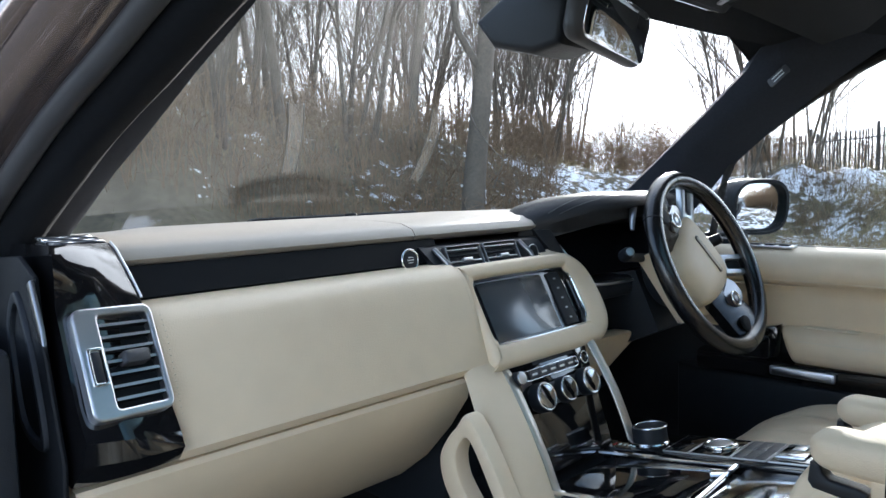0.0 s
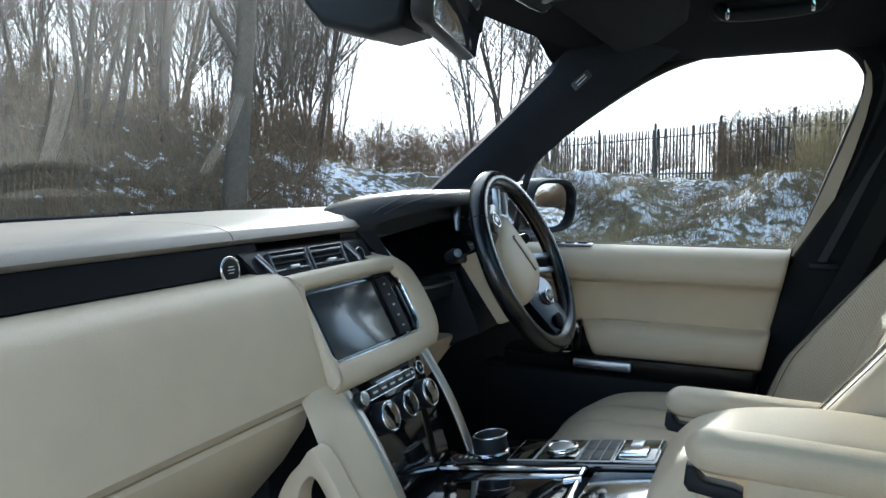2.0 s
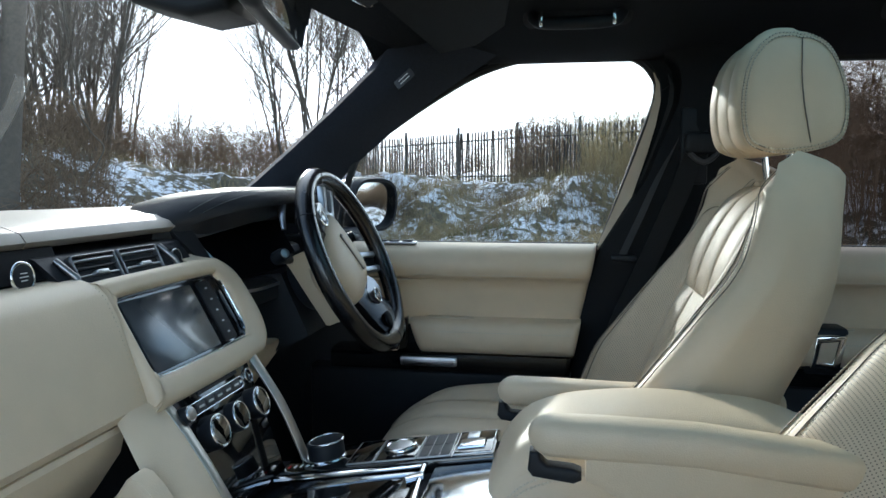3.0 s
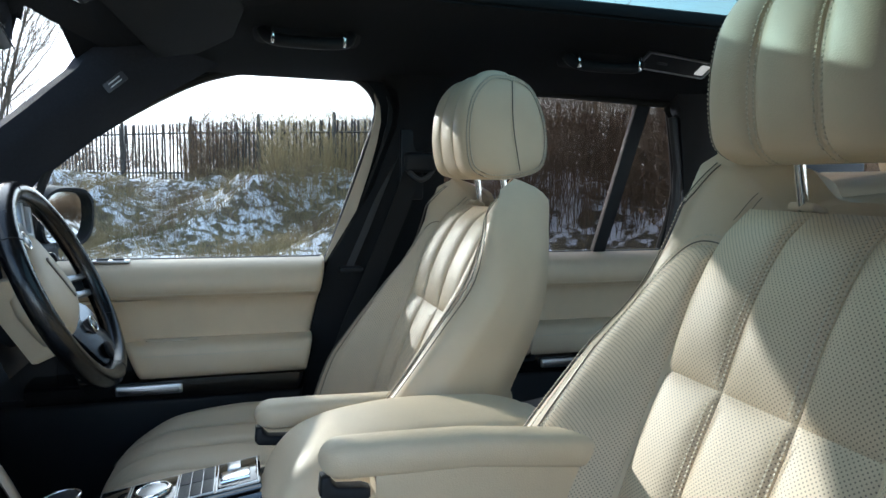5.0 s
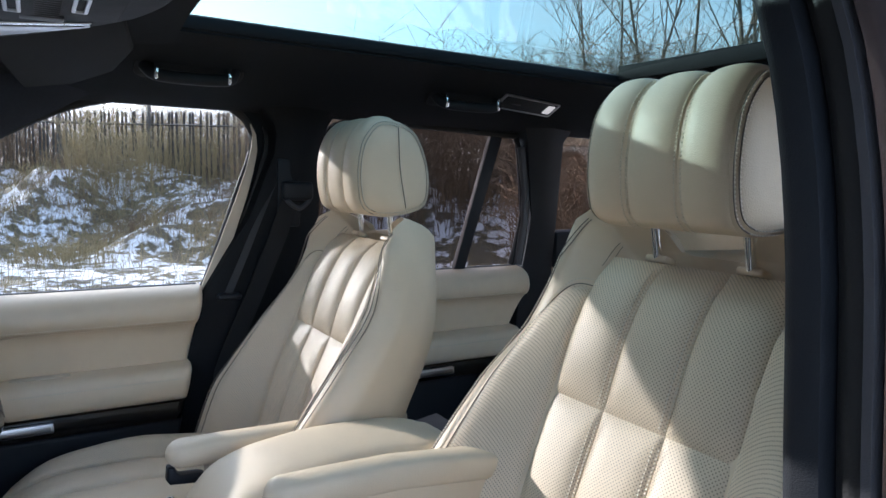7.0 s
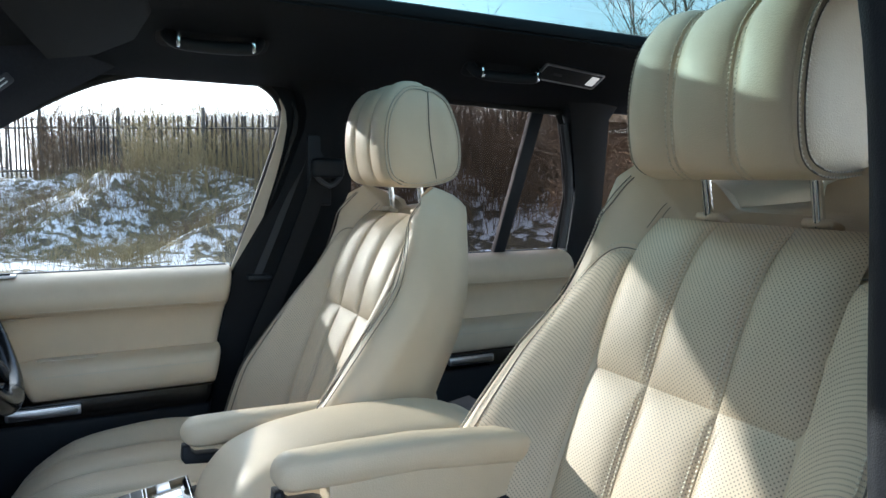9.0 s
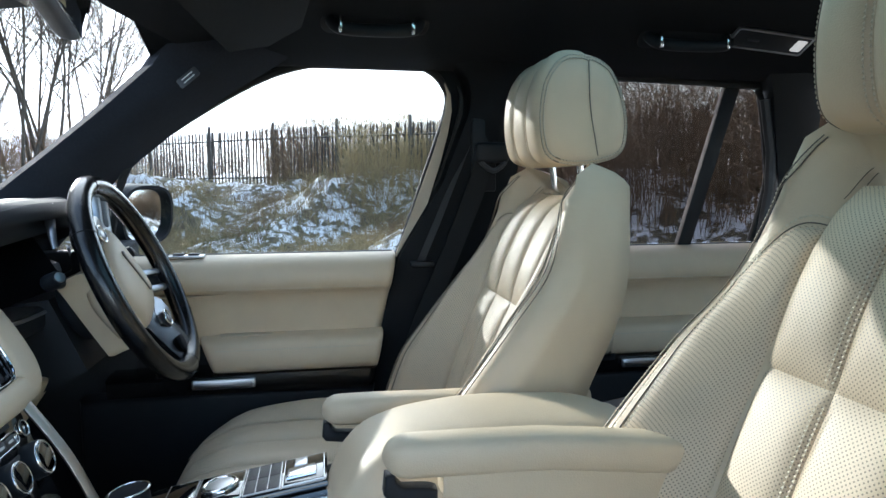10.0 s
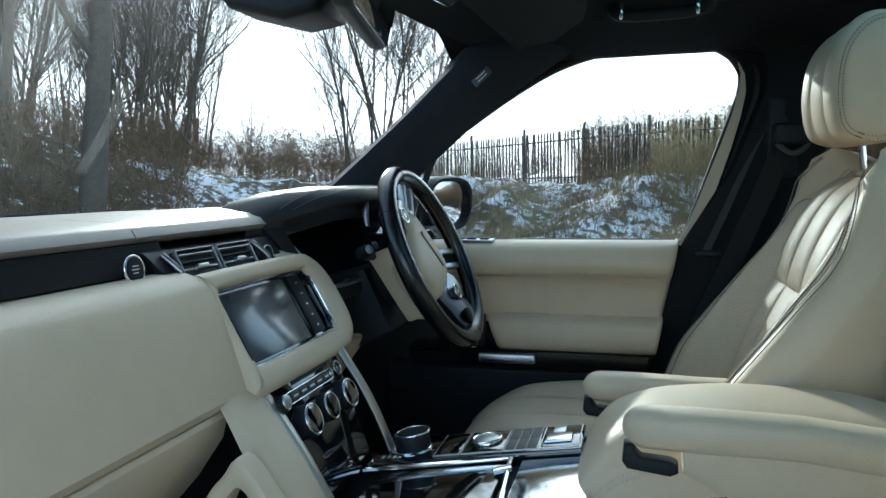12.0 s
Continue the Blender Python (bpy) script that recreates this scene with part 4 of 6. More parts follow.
    for y, hw, z0, z1 in shape:
        loop = []
        for a in range(16):
            t = 2 * math.pi * a / 16
            c, s = math.cos(t), math.sin(t)
            loop.append(arm_turn * min(1.0, max(0.0, (y + 0.08) / 0.2)) + Vector((ax + hw * math.copysign(abs(c) ** 0.6, c), y, (z0 + z1) / 2 + (z1 - z0) / 2 * math.copysign(abs(s) ** 0.6, s))))
        arm_rows.append(loop)
    arm = part("armrest", loft(arm_rows), m_ivory, seat, "ivory leather fold-down armrest")
    lo_rows = []
    for y, hw, z0 in ((0.262, 0.020, -0.150), (0.20, 0.022, -0.180), (0.10, 0.022, -0.20), (0.0, 0.022, -0.205), (-0.06, 0.022, -0.21)):
        lo_rows.append([arm_turn * min(1.0, max(0.0, (y + 0.08) / 0.2)) + Vector((ax + sx * hw, y, z)) for sx, z in ((-0.8, z0), (0.8, z0), (1, z0 + 0.01), (1, -0.122), (-1, -0.122), (-1, z0 + 0.01))])
    part("armrest_body", loft(lo_rows), m_ivory, arm)
    lever = [Vector((ax - 0.011, y, z)) + arm_turn for y, z in ((0.320, -0.126), (0.322, -0.146), (0.317, -0.153), (0.274, -0.158), (0.266, -0.154), (0.266, -0.145), (0.274, -0.142), (0.302, -0.140), (0.308, -0.134), (0.310, -0.126))]
    part("armrest_wheel", slab(lever, 0.022, (1, 0, 0), 0.004, 3), m_black, arm, "black plastic armrest adjuster")
    return seat


seat_driver = front_seat(0.375, -0.66, 1.145, -1, 0.0, -0.014, crest=0.26, head_at=(-0.020, 0.001), W=0.106)
seat_passenger = front_seat(-0.332, -0.79, 1.163, 1, 0.068, 0.018, 1.13)


# ---------------------------------------------------------------- dashboard
dash = thing("dashboard", "ivory and black leather dashboard with gloss black vents", "dashboard")
PAD = [(0.150, 1.225), (0.118, 1.224), (0.098, 1.219), (0.085, 1.206), (0.074, 1.185), (0.058, 1.14), (0.045, 1.10), (0.040, 1.082), (0.046, 1.072), (0.07, 1.068), (0.15, 1.068)]


def along_x(name, prof, x0, x1, mat, bow=0.0, n=12, label=""):
    """A (y, z) profile run across the car, its middle bowed forward."""
    rows = []
    for k in range(n + 1):
        x = x0 + (x1 - x0) * k / n
        reach = 0.782 - 0.44 * ((x - 0.03) / 0.68) ** 2
        rows.append([Vector((x, min(y + bow * (1 - (x / 0.62) ** 2), reach), z)) for y, z in prof])
    return part(name, loft(rows), mat, dash, label)


TOP = [(0.90, 1.20), (0.90, 1.262), (0.80, 1.276), (0.60, 1.286), (0.40, 1.291), (0.26, 1.292), (0.19, 1.288), (0.165, 1.280), (0.158, 1.270), (0.165, 1.262), (0.22, 1.255), (0.5, 1.22)]
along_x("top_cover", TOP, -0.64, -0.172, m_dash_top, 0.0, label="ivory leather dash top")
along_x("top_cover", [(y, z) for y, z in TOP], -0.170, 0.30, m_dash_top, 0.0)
for x0, x1 in ((-0.125, 0.118), (0.170, 0.345)):
    g = part("demister_grille", box((x1 - x0, 0.036, 0.008), ((x0 + x1) / 2, 0.744 if x0 < 0 else 0.735, 1.2795), 0.003, 2, (-5.5, 0, 0)), m_deep, dash, "black demister grille")
    for k in range(int((x1 - x0) / 0.012)):
        part("fin", box((0.003, 0.034, 0.003), (x0 + 0.008 + 0.012 * k, 0.744 if x0 < 0 else 0.735, 1.2838), 0.0, 1, (-5.5, 0, 0)), m_grey_plastic, g)
part("sun_sensor", disc(0.016, 0.010, (0.145, 0.742, 1.281), (0, 0.1, 1), 24, 0.003), m_deep, dash, "round black light sensor")
along_x("top_cover", [(y, z - 0.002) for y, z in TOP], 0.30, 0.70, m_hood, 0.0, label="black leather dash top")
along_x("dark_recess", [(0.19, 1.268), (0.160, 1.262), (0.146, 1.228), (0.17, 1.212), (0.3, 1.215), (0.3, 1.26)], -0.64, -0.13, m_deep, label="matt black recessed band")
along_x("glovebox_pad", PAD, -0.604, -0.137, m_ivory, label="padded ivory glovebox front")
LOW = [(0.068, 1.0705), (0.050, 1.0675), (0.0465, 1.062), (0.054, 1.035), (0.090, 0.985), (0.145, 0.925), (0.21, 0.875), (0.28, 0.84), (0.42, 0.81), (0.45, 1.0), (0.2, 1.066)]
along_x("glovebox_lid", LOW, -0.70, -0.17, m_ivory, label="ivory lower glovebox door")
pts = [Vector((-0.596, y - 0.0012, z + 0.0005)) for y, z in PAD[2:8]]
stitches("stitching", spline(pts, 4), [Vector((0, -1, 0.3)).normalized()] * 25, dash, length=0.0022, gap=0.0045, wide=0.0006, mat=m_stitch)
pts = [Vector((-0.145, y - 0.0012, z + 0.0005)) for y, z in PAD[2:8]]
stitches("stitching", spline(pts, 4), [Vector((0, -1, 0.3)).normalized()] * 25, dash, length=0.0022, gap=0.0035, wide=0.0006, mat=m_stitch)

# end vent
FU = Vector((0, 0.49, 0.87)).normalized()
FR = Vector((1, 0.19, -0.06)).normalized()
VC = Vector((-0.650, 0.063, 1.179))
VN = FR.cross(FU).normalized() * -1
VN = VN if VN.y < 0 else -VN
LEFT_END = [(-0.690, 0.30, 1.290), (-0.694, 0.098, 1.296), (-0.696, 0.086, 1.288), (-0.697, 0.080, 1.262), (-0.697, 0.084, 1.238), (-0.697, 0.040, 1.150), (-0.697, 0.018, 1.122), (-0.700, 0.022, 1.10), (-0.703, 0.048, 1.074), (-0.70, 0.30, 1.072)]
RIGHT_END = [(-0.622, 0.30, 1.288), (-0.620, 0.158, 1.291), (-0.618, 0.147, 1.284), (-0.613, 0.126, 1.258), (-0.609, 0.108, 1.234), (-0.606, 0.054, 1.135), (-0.605, 0.034, 1.108), (-0.604, 0.028, 1.092), (-0.604, 0.042, 1.076), (-0.604, 0.30, 1.072)]
part("end_cover", loft([[Vector(a).lerp(Vector(b), k / 6) + Vector((0, -0.006 * math.sin(math.pi * k / 6), 0)) for a, b in zip(LEFT_END, RIGHT_END)] for k in range(7)]), m_piano, dash, "gloss black dash end cover", sharp=35)
vent = part("end_vent", frame_of(on_plane(rounded(0.082, 0.112, 0.010), VC, FR, FU), on_plane([(x + 0.009, y) for x, y in rounded(0.052, 0.094, 0.004)], VC, FR, FU), 0.012, VN, 0.002), m_alloy, dash, "satin silver air vent surround", sharp=18)
part("vent_well", slab(on_plane([(x + 0.009, y) for x, y in rounded(0.054, 0.096, 0.004)], VC, FR, FU), 0.002, VN, 0), m_deep, vent)
for k in range(7):
    part("slat", slab(on_plane([(-0.017, -0.0018), (0.035, -0.0018), (0.035, 0.0018), (-0.017, 0.0018)], VC + FU * (-0.0375 + 0.0125 * k), FR, FU), 0.0095, VN, 0.0012), m_deep, vent)
    part("slat_edge", slab(on_plane([(-0.016, -0.0016), (0.034, -0.0016), (0.034, 0.0012), (-0.016, 0.0012)], VC + FU * (-0.0375 + 0.0125 * k) + VN * 0.0095, FR, FU), 0.0012, VN, 0), m_alloy, vent)
part("slat_tab", slab(on_plane(rounded(0.026, 0.014, 0.003), VC + FR * 0.012 + FU * 0.001, FR, FU), 0.017, VN, 0.003), m_grey_plastic, vent)
part("vent_dial", slab(on_plane(rounded(0.009, 0.030, 0.002), VC + FR * -0.028 + FU * -0.004, FR, FU), 0.015, VN, 0.002), m_black, vent)
part("dial_frame", frame_of(on_plane(rounded(0.015, 0.038, 0.003), VC + FR * -0.028 + FU * -0.004, FR, FU), on_plane(rounded(0.010, 0.032, 0.002), VC + FR * -0.028 + FU * -0.004, FR, FU), 0.0145, VN, 0.001), m_chrome, vent)
part("cover_edge", tube([Vector(p) + Vector((0.001, -0.001, 0.001)) for p in RIGHT_END[1:5]], 0.0013, 6), m_alloy, dash, "silver edge line")
speaker = part("speaker_cover", disc(0.034, 0.004, (-0.650, 0.185, 1.2905), (0, -0.1, 1), 40, 0.001), m_dark_alloy, dash, "pierced metal speaker grille")
for k in range(9):
    part("rib", tube([(-0.650 + 0.028 * math.sin(2.5 * j / 10 - 1.25), 0.185 - 0.026 + 0.0065 * k + 0.003 * math.sin(j * 1.3 + k), 1.2925 + 0.0006 * k) for j in range(11)], 0.0013, 5), m_alloy if k % 2 else m_black, speaker)

# start button and centre air vents
b = part("start_button", ring(0.0155, 0.0019, (-0.2, 0.139, 1.236), (0, -1, 0.12)), m_chrome, dash, "chrome ringed start button")
part("button_face", disc(0.0145, 0.006, (-0.2, 0.1405, 1.236), (0, -1, 0.12), 32, 0.001), m_black, b)
for k in (-1, 0, 1):
    part("print_bar", box((0.012 - abs(k) * 0.003, 0.001, 0.0012), (-0.2, 0.1372, 1.236 + 0.004 * k), 0), m_white, b)
part("vent_block", slab([(-0.170, 0.152, 1.252), (0.125, 0.152, 1.250), (0.125, 0.120, 1.208), (-0.150, 0.120, 1.210)], 0.08, (0, 1, 0), 0.004), m_black, dash)
for a0, a1 in ((-0.128, -0.046), (-0.040, 0.046)):
    cx = (a0 + a1) / 2
    u = Vector((0, 0.42, 0.9)).normalized()
    nn = Vector((0, -0.9, 0.42)).normalized()
    fr = part("centre_vent", frame_of(on_plane(rounded(a1 - a0, 0.046, 0.003), (cx, 0.138, 1.226), (1, 0, 0), u), on_plane(rounded(a1 - a0 - 0.006, 0.042, 0.002), (cx, 0.138, 1.226), (1, 0, 0), u), 0.010, nn, 0.001), m_dark_alloy, dash, "centre air vent with dark slats")
    for k in range(4):
        part("slat", slab(on_plane(rounded(a1 - a0 - 0.008, 0.0022, 0.0008, 2), Vector((cx, 0.140, 1.226)) + u * (-0.015 + 0.010 * k), (1, 0, 0), u), 0.010, nn, 0.0006), m_alloy if k in (1, 3) else m_black, fr)
    part("slat_tab", slab(on_plane(rounded(0.022, 0.006, 0.002), Vector((cx, 0.138, 1.226)) + u * -0.003, (1, 0, 0), u), 0.014, nn, 0.002), m_alloy, fr)
for x in (-0.143, 0.064):
    part("vent_dial", tube([(x, 0.146, 1.247), (x + 0.006, 0.124, 1.227), (x + 0.012, 0.118, 1.208)], 0.0042, 10), m_dark_alloy, dash)
b = part("hazard_button", ring(0.013, 0.0012, (0.088, 0.132, 1.226), (0, -1, 0.15)), m_alloy, dash, "round chrome-ringed button")
part("button_face", disc(0.0125, 0.006, (0.088, 0.134, 1.226), (0, -1, 0.15), 28, 0.001), m_black, b)

# centre fascia round the touch screen
SU = Vector((0, 0.48, 0.877)).normalized()
SN = Vector((0, -0.877, 0.48)).normalized()
SC = Vector((0.003, 0.066, 1.152))
lobe = [(-0.1395, -0.066), (-0.1395, 0.062), (-0.137, 0.076), (-0.125, 0.081), (0.105, 0.081), (0.150, 0.073), (0.178, 0.044), (0.187, -0.005), (0.182, -0.050), (0.158, -0.079), (0.105, -0.090), (-0.125, -0.0905), (-0.137, -0.084)]
hole = [(-0.126, -0.030), (-0.126, 0.030), (-0.120, 0.048), (-0.100, 0.0545), (0.095, 0.0545), (0.114, 0.049), (0.124, 0.034), (0.126, 0.0), (0.124, -0.034), (0.114, -0.049), (0.095, -0.0545), (-0.100, -0.0545), (-0.120, -0.048)]


def soften(pts, n=5):
    return [(p.x, p.y) for p in spline([(a, b, 0) for a, b in pts], n, True)]


shell = []
for base, inset, d in ((lobe, 0.0, -0.055), (lobe, 0.0, -0.006), (lobe, 0.0015, 0.001), (lobe, 0.005, 0.0055), (lobe, 0.011, 0.008), (hole, -0.007, 0.008), (hole, -0.003, 0.0065), (hole, -0.0008, 0.003), (hole, 0.0, -0.001), (hole, 0.0, -0.013)):
    mx, my = (0.17, 0.09) if base is lobe else (0.126, 0.0545)
    shell.append(on_plane(soften([(x * (1 - inset / mx), y * (1 - inset / my)) for x, y in base]), SC + SN * d, (1, 0, 0), SU))
fascia = part("screen_fascia", loft(shell, close_ends=False), m_ivory, dash, "ivory leather screen surround", sharp=70)
part("fascia_side", loft([[Vector((x, y + 0.02 * k, z)) for y, z in ((0.140, 1.226), (0.112, 1.216), (0.088, 1.165), (0.050, 1.09), (0.050, 1.07), (0.2, 1.02), (0.25, 1.1))] for x, k in ((0.10, 0), (0.155, 0), (0.172, 0.5), (0.180, 1.4))]), m_ivory, fascia)
part("bezel", frame_of(on_plane(soften([(x * 1.0, y * 1.0) for x, y in hole]), SC - SN * 0.012, (1, 0, 0), SU), on_plane(soften([(x * 0.975, y * 0.945) for x, y in hole]), SC - SN * 0.012, (1, 0, 0), SU), 0.0115, SN, 0.001), m_piano, fascia, "gloss black bezel")
edge_line = on_plane(soften([(x * 0.992, y * 0.985) for x, y in hole]), SC + SN * 0.0012, (1, 0, 0), SU)
part("screen_rim", tube(edge_line[28:64], 0.0016, 8), m_chrome, fascia, "thin chrome screen edge")
screen = part("touch_screen", slab(on_plane(rounded(0.258, 0.114, 0.02, 8), SC - SN * 0.012, (1, 0, 0), SU), 0.004, SN, 0), m_piano, dash, "switched-off touch screen in gloss black")
part("display", slab(on_plane(rounded(0.160, 0.098, 0.002), SC - SN * 0.008 + Vector((-0.026, 0, 0)), (1, 0, 0), SU), 0.0018, SN, 0.0006), m_screen, screen)
part("key_strip", slab(on_plane(rounded(0.034, 0.096, 0.003), SC - SN * 0.008 + Vector((0.086, 0, 0)), (1, 0, 0), SU), 0.003, SN, 0.001), m_black, screen)
for k in range(5):
    part("key_mark", slab(on_plane(rounded(0.006, 0.0022, 0.0008, 2), SC - SN * 0.005 + Vector((0.086, 0, 0)) + SU * (0.036 - 0.018 * k), (1, 0, 0), SU), 0.0005, SN, 0), m_alloy, screen)

# climate panel
CU = Vector((0, 0.36, 0.933)).normalized()
CN = Vector((0, -0.933, 0.36)).normalized()
CC = Vector((-0.026, 0.004, 1.014))
panel = part("climate_panel", slab([CC + Vector((x, 0, 0)) + CU * y for x, y in ((-0.092, 0.078), (0.120, 0.078), (0.110, -0.105), (-0.116, -0.105))], 0.03, -CN, 0.004), m_piano, dash, "gloss black climate control panel")
part("disc_slot", slab(on_plane(rounded(0.105, 0.009, 0.001), CC + CU * 0.060 + Vector((0.024, 0, 0)), (1, 0, 0), CU), 0.0015, CN, 0), m_black, panel)
part("key_row_rim", frame_of(on_plane(rounded(0.140, 0.017, 0.007), CC + CU * 0.042 + Vector((0.013, 0, 0)), (1, 0, 0), CU), on_plane(rounded(0.137, 0.014, 0.006), CC + CU * 0.042 + Vector((0.013, 0, 0)), (1, 0, 0), CU), 0.003, CN, 0.0005), m_chrome, panel)
for k in range(5):
    part("key", slab(on_plane(rounded(0.021, 0.012, 0.002), CC + CU * 0.042 + Vector((-0.034 + 0.0235 * k, 0, 0)), (1, 0, 0), CU), 0.004, CN, 0.001), m_grey_plastic, panel)
    part("key_mark", slab(on_plane(rounded(0.012, 0.003, 0.0005, 2), CC + CU * 0.042 + CN * 0.004 + Vector((-0.034 + 0.0235 * k, 0, 0)), (1, 0, 0), CU), 0.0004, CN, 0), m_white, panel)


def knob(x, y, r, deep, face, label):
    at = CC + Vector((x, 0, 0)) + CU * y
    k = part("control_knob", disc(r, deep, at + CN * deep / 2, CN, 40, 0.002), m_black, panel, label)
    part("knob_rim", ring(r * 0.88, r * 0.075, at + CN * deep, CN), m_chrome, k)
    part("knob_face", disc(r * 0.80, 0.003, at + CN * (deep + 0.0002), CN, 36, 0.001), face, k)
    return k


knob(-0.078, 0.043, 0.0105, 0.016, m_alloy, "small volume knob")
knob(-0.040, 0.006, 0.0225, 0.020, m_knob, "brushed metal temperature knob with a chrome rim")
knob(0.020, 0.006, 0.0205, 0.018, m_piano, "black-faced fan knob with chrome rim")
knob(0.079, 0.006, 0.0225, 0.020, m_knob, "brushed metal temperature knob with a chrome rim")
part("panel_button", ring(0.010, 0.0015, CC + CU * 0.044 + Vector((0.104, 0, 0)) + CN * 0.001, CN), m_chrome, panel)
bez = on_plane([(x + 0.020, y + 0.006) for x, y in rounded(0.160, 0.034, 0.008)], CC, (1, 0, 0), CU)
part("knob_plate", slab(bez, 0.004, CN, 0.001), m_grey_plastic, panel)
for x in (-0.010, 0.050):
    for y in (0.015, 0.006, -0.003):
        part("key", slab(on_plane(rounded(0.014, 0.008, 0.001), CC + CU * y + CN * 0.004 + Vector((x, 0, 0)), (1, 0, 0), CU), 0.002, CN, 0.0006), m_black, panel)

# struts from the fascia down to the console
for x, y0, z0, y1, z1, w in ((0.104, 0.034, 1.090, -0.056, 0.926, 0.011),):
    part("strut_trim", tube(spline([(x, y0, z0), (x, (y0 + y1) / 2 - 0.008, (z0 + z1) / 2), (x, y1, z1)], 6), w * 0.95, 10, flat=0.5), m_strut, dash, "satin metal console strut")
leg, edge = [], []
for y, z, xr, xl in ((0.046, 1.086, -0.122, -0.176), (0.012, 1.050, -0.128, -0.192), (-0.020, 1.010, -0.134, -0.206), (-0.050, 0.965, -0.140, -0.222), (-0.085, 0.90, -0.146, -0.236), (-0.125, 0.82, -0.150, -0.25)):
    w = xr - xl
    leg.append([Vector((xr - w * a, y + b, z + b * 0.6)) for a, b in ((0, -0.010), (0.2, -0.016), (0.6, -0.018), (0.88, -0.012), (1.0, 0.004), (1.0, 0.022), (0, 0.03))])
    edge.append([Vector((xr + a, y + b, z + b * 0.6)) for a, b in ((0, -0.013), (0.003, -0.016), (0.014, -0.013), (0.018, -0.008), (0.018, 0.02), (0, 0.02))])
leg_part = part("console_leg", loft(leg), m_ivory, dash, "ivory console leg with a grab opening")
part("leg_edge", loft(edge), m_strut, leg_part, "satin metal edge strip")
ring_out = [(-0.013, 1.036), (0.016, 1.016), (0.035, 0.994), (0.047, 0.968), (0.042, 0.935), (0.022, 0.905), (-0.03, 0.85), (-0.09, 0.80), (-0.125, 0.84), (-0.075, 0.945)]
ring_in = [(-0.012, 1.002), (0.004, 0.999), (0.013, 0.982), (0.014, 0.966), (0.008, 0.946), (-0.012, 0.920), (-0.05, 0.878), (-0.075, 0.862), (-0.082, 0.884), (-0.050, 0.940)]
part("grab_loop", frame_of(spline([Vector((-0.212, y, z)) for y, z in ring_out], 4, True), spline([Vector((-0.212, y, z)) for y, z in ring_in], 4, True), 0.026, (-1, 0, 0), 0.006), m_ivory, leg_part, "ivory grab loop on the leg")
part("knee_panel", slab([(0.20, 0.085, 1.052), (0.40, 0.085, 1.045), (0.30, 0.135, 0.945), (0.20, 0.135, 0.945)], 0.05, (0, 1, 0), 0.01), m_ivory, dash)
part("knee_cover", box((0.56, 0.25, 0.20), (0.42, 0.30, 1.10), 0.02), m_black, dash)
part("centre_core", box((0.24, 0.26, 0.36), (-0.02, 0.27, 0.97), 0.01), m_black, dash)
part("lower_core", box((1.30, 0.20, 0.40), (0.0, 0.42, 1.02), 0.02), m_black, dash)

# instrument hood
hood_rows = []
for y, z1, x0, x1, pull in ((0.37, 1.288, 0.24, 0.56, -0.06), (0.31, 1.305, 0.16, 0.60, -0.05), (0.23, 1.320, 0.115, 0.62, -0.02), (0.15, 1.328, 0.11, 0.62, 0.03), (0.09, 1.327, 0.128, 0.61, 0.07),
                            (0.060, 1.321, 0.143, 0.602, 0.09), (0.044, 1.311, 0.150, 0.598, 0.10), (0.040, 1.300, 0.155, 0.595, 0.10)):
    row_t, row_b = [], []
    for k in range(25):
        s = k / 24
        x = x0 + (x1 - x0) * s
        e = abs(2 * s - 1)
        arch = 1 - e ** 4.5
        yy = y + pull * e ** 3
        row_t.append(Vector((x, yy, 1.272 + (z1 - 1.272) * arch)))
        row_b.append(Vector((x, yy + 0.006, 1.246 + (max(1.284, z1 - 0.034) - 1.246) * (1 - e ** 2.6))))
    hood_rows.append(row_t + row_b[::-1])
cluster = thing("instrument_cluster", "black leather hooded instrument cluster, switched off", "instrument cluster")
part("hood", loft(hood_rows), m_hood, cluster, "black stitched leather hood")
for row in (4, 5):
    line = [hood_rows[row][k] + Vector((0, 0, 0.0012)) for k in range(1, 24)]
    stitches("stitching", spline(line, 5), [Vector((0, -0.3, 1)).normalized()] * 140, cluster, mat=m_grey_plastic)
part("dial_screen", slab([(0.17, 0.20, 1.275), (0.58, 0.20, 1.275), (0.56, 0.125, 1.165), (0.19, 0.125, 1.165)], 0.02, (0, 1, 0), 0.004), m_dial, cluster)
part("dial_frame", tube(spline([(0.155, 0.17, 1.272), (0.17, 0.12, 1.215), (0.20, 0.095, 1.160), (0.36, 0.09, 1.150), (0.54, 0.095, 1.160), (0.59, 0.13, 1.23)], 6), 0.003, 6), m_alloy, cluster)
part("housing", slab([(0.125, 0.16, 1.262), (0.155, 0.14, 1.262), (0.19, 0.085, 1.152), (0.175, 0.085, 1.14), (0.16, 0.10, 1.18)], 0.20, (0, 1, 0), 0.006), m_hood, cluster)
part("housing_base", box((0.50, 0.16, 0.04), (0.37, 0.17, 1.140), 0.01), m_black, cluster)

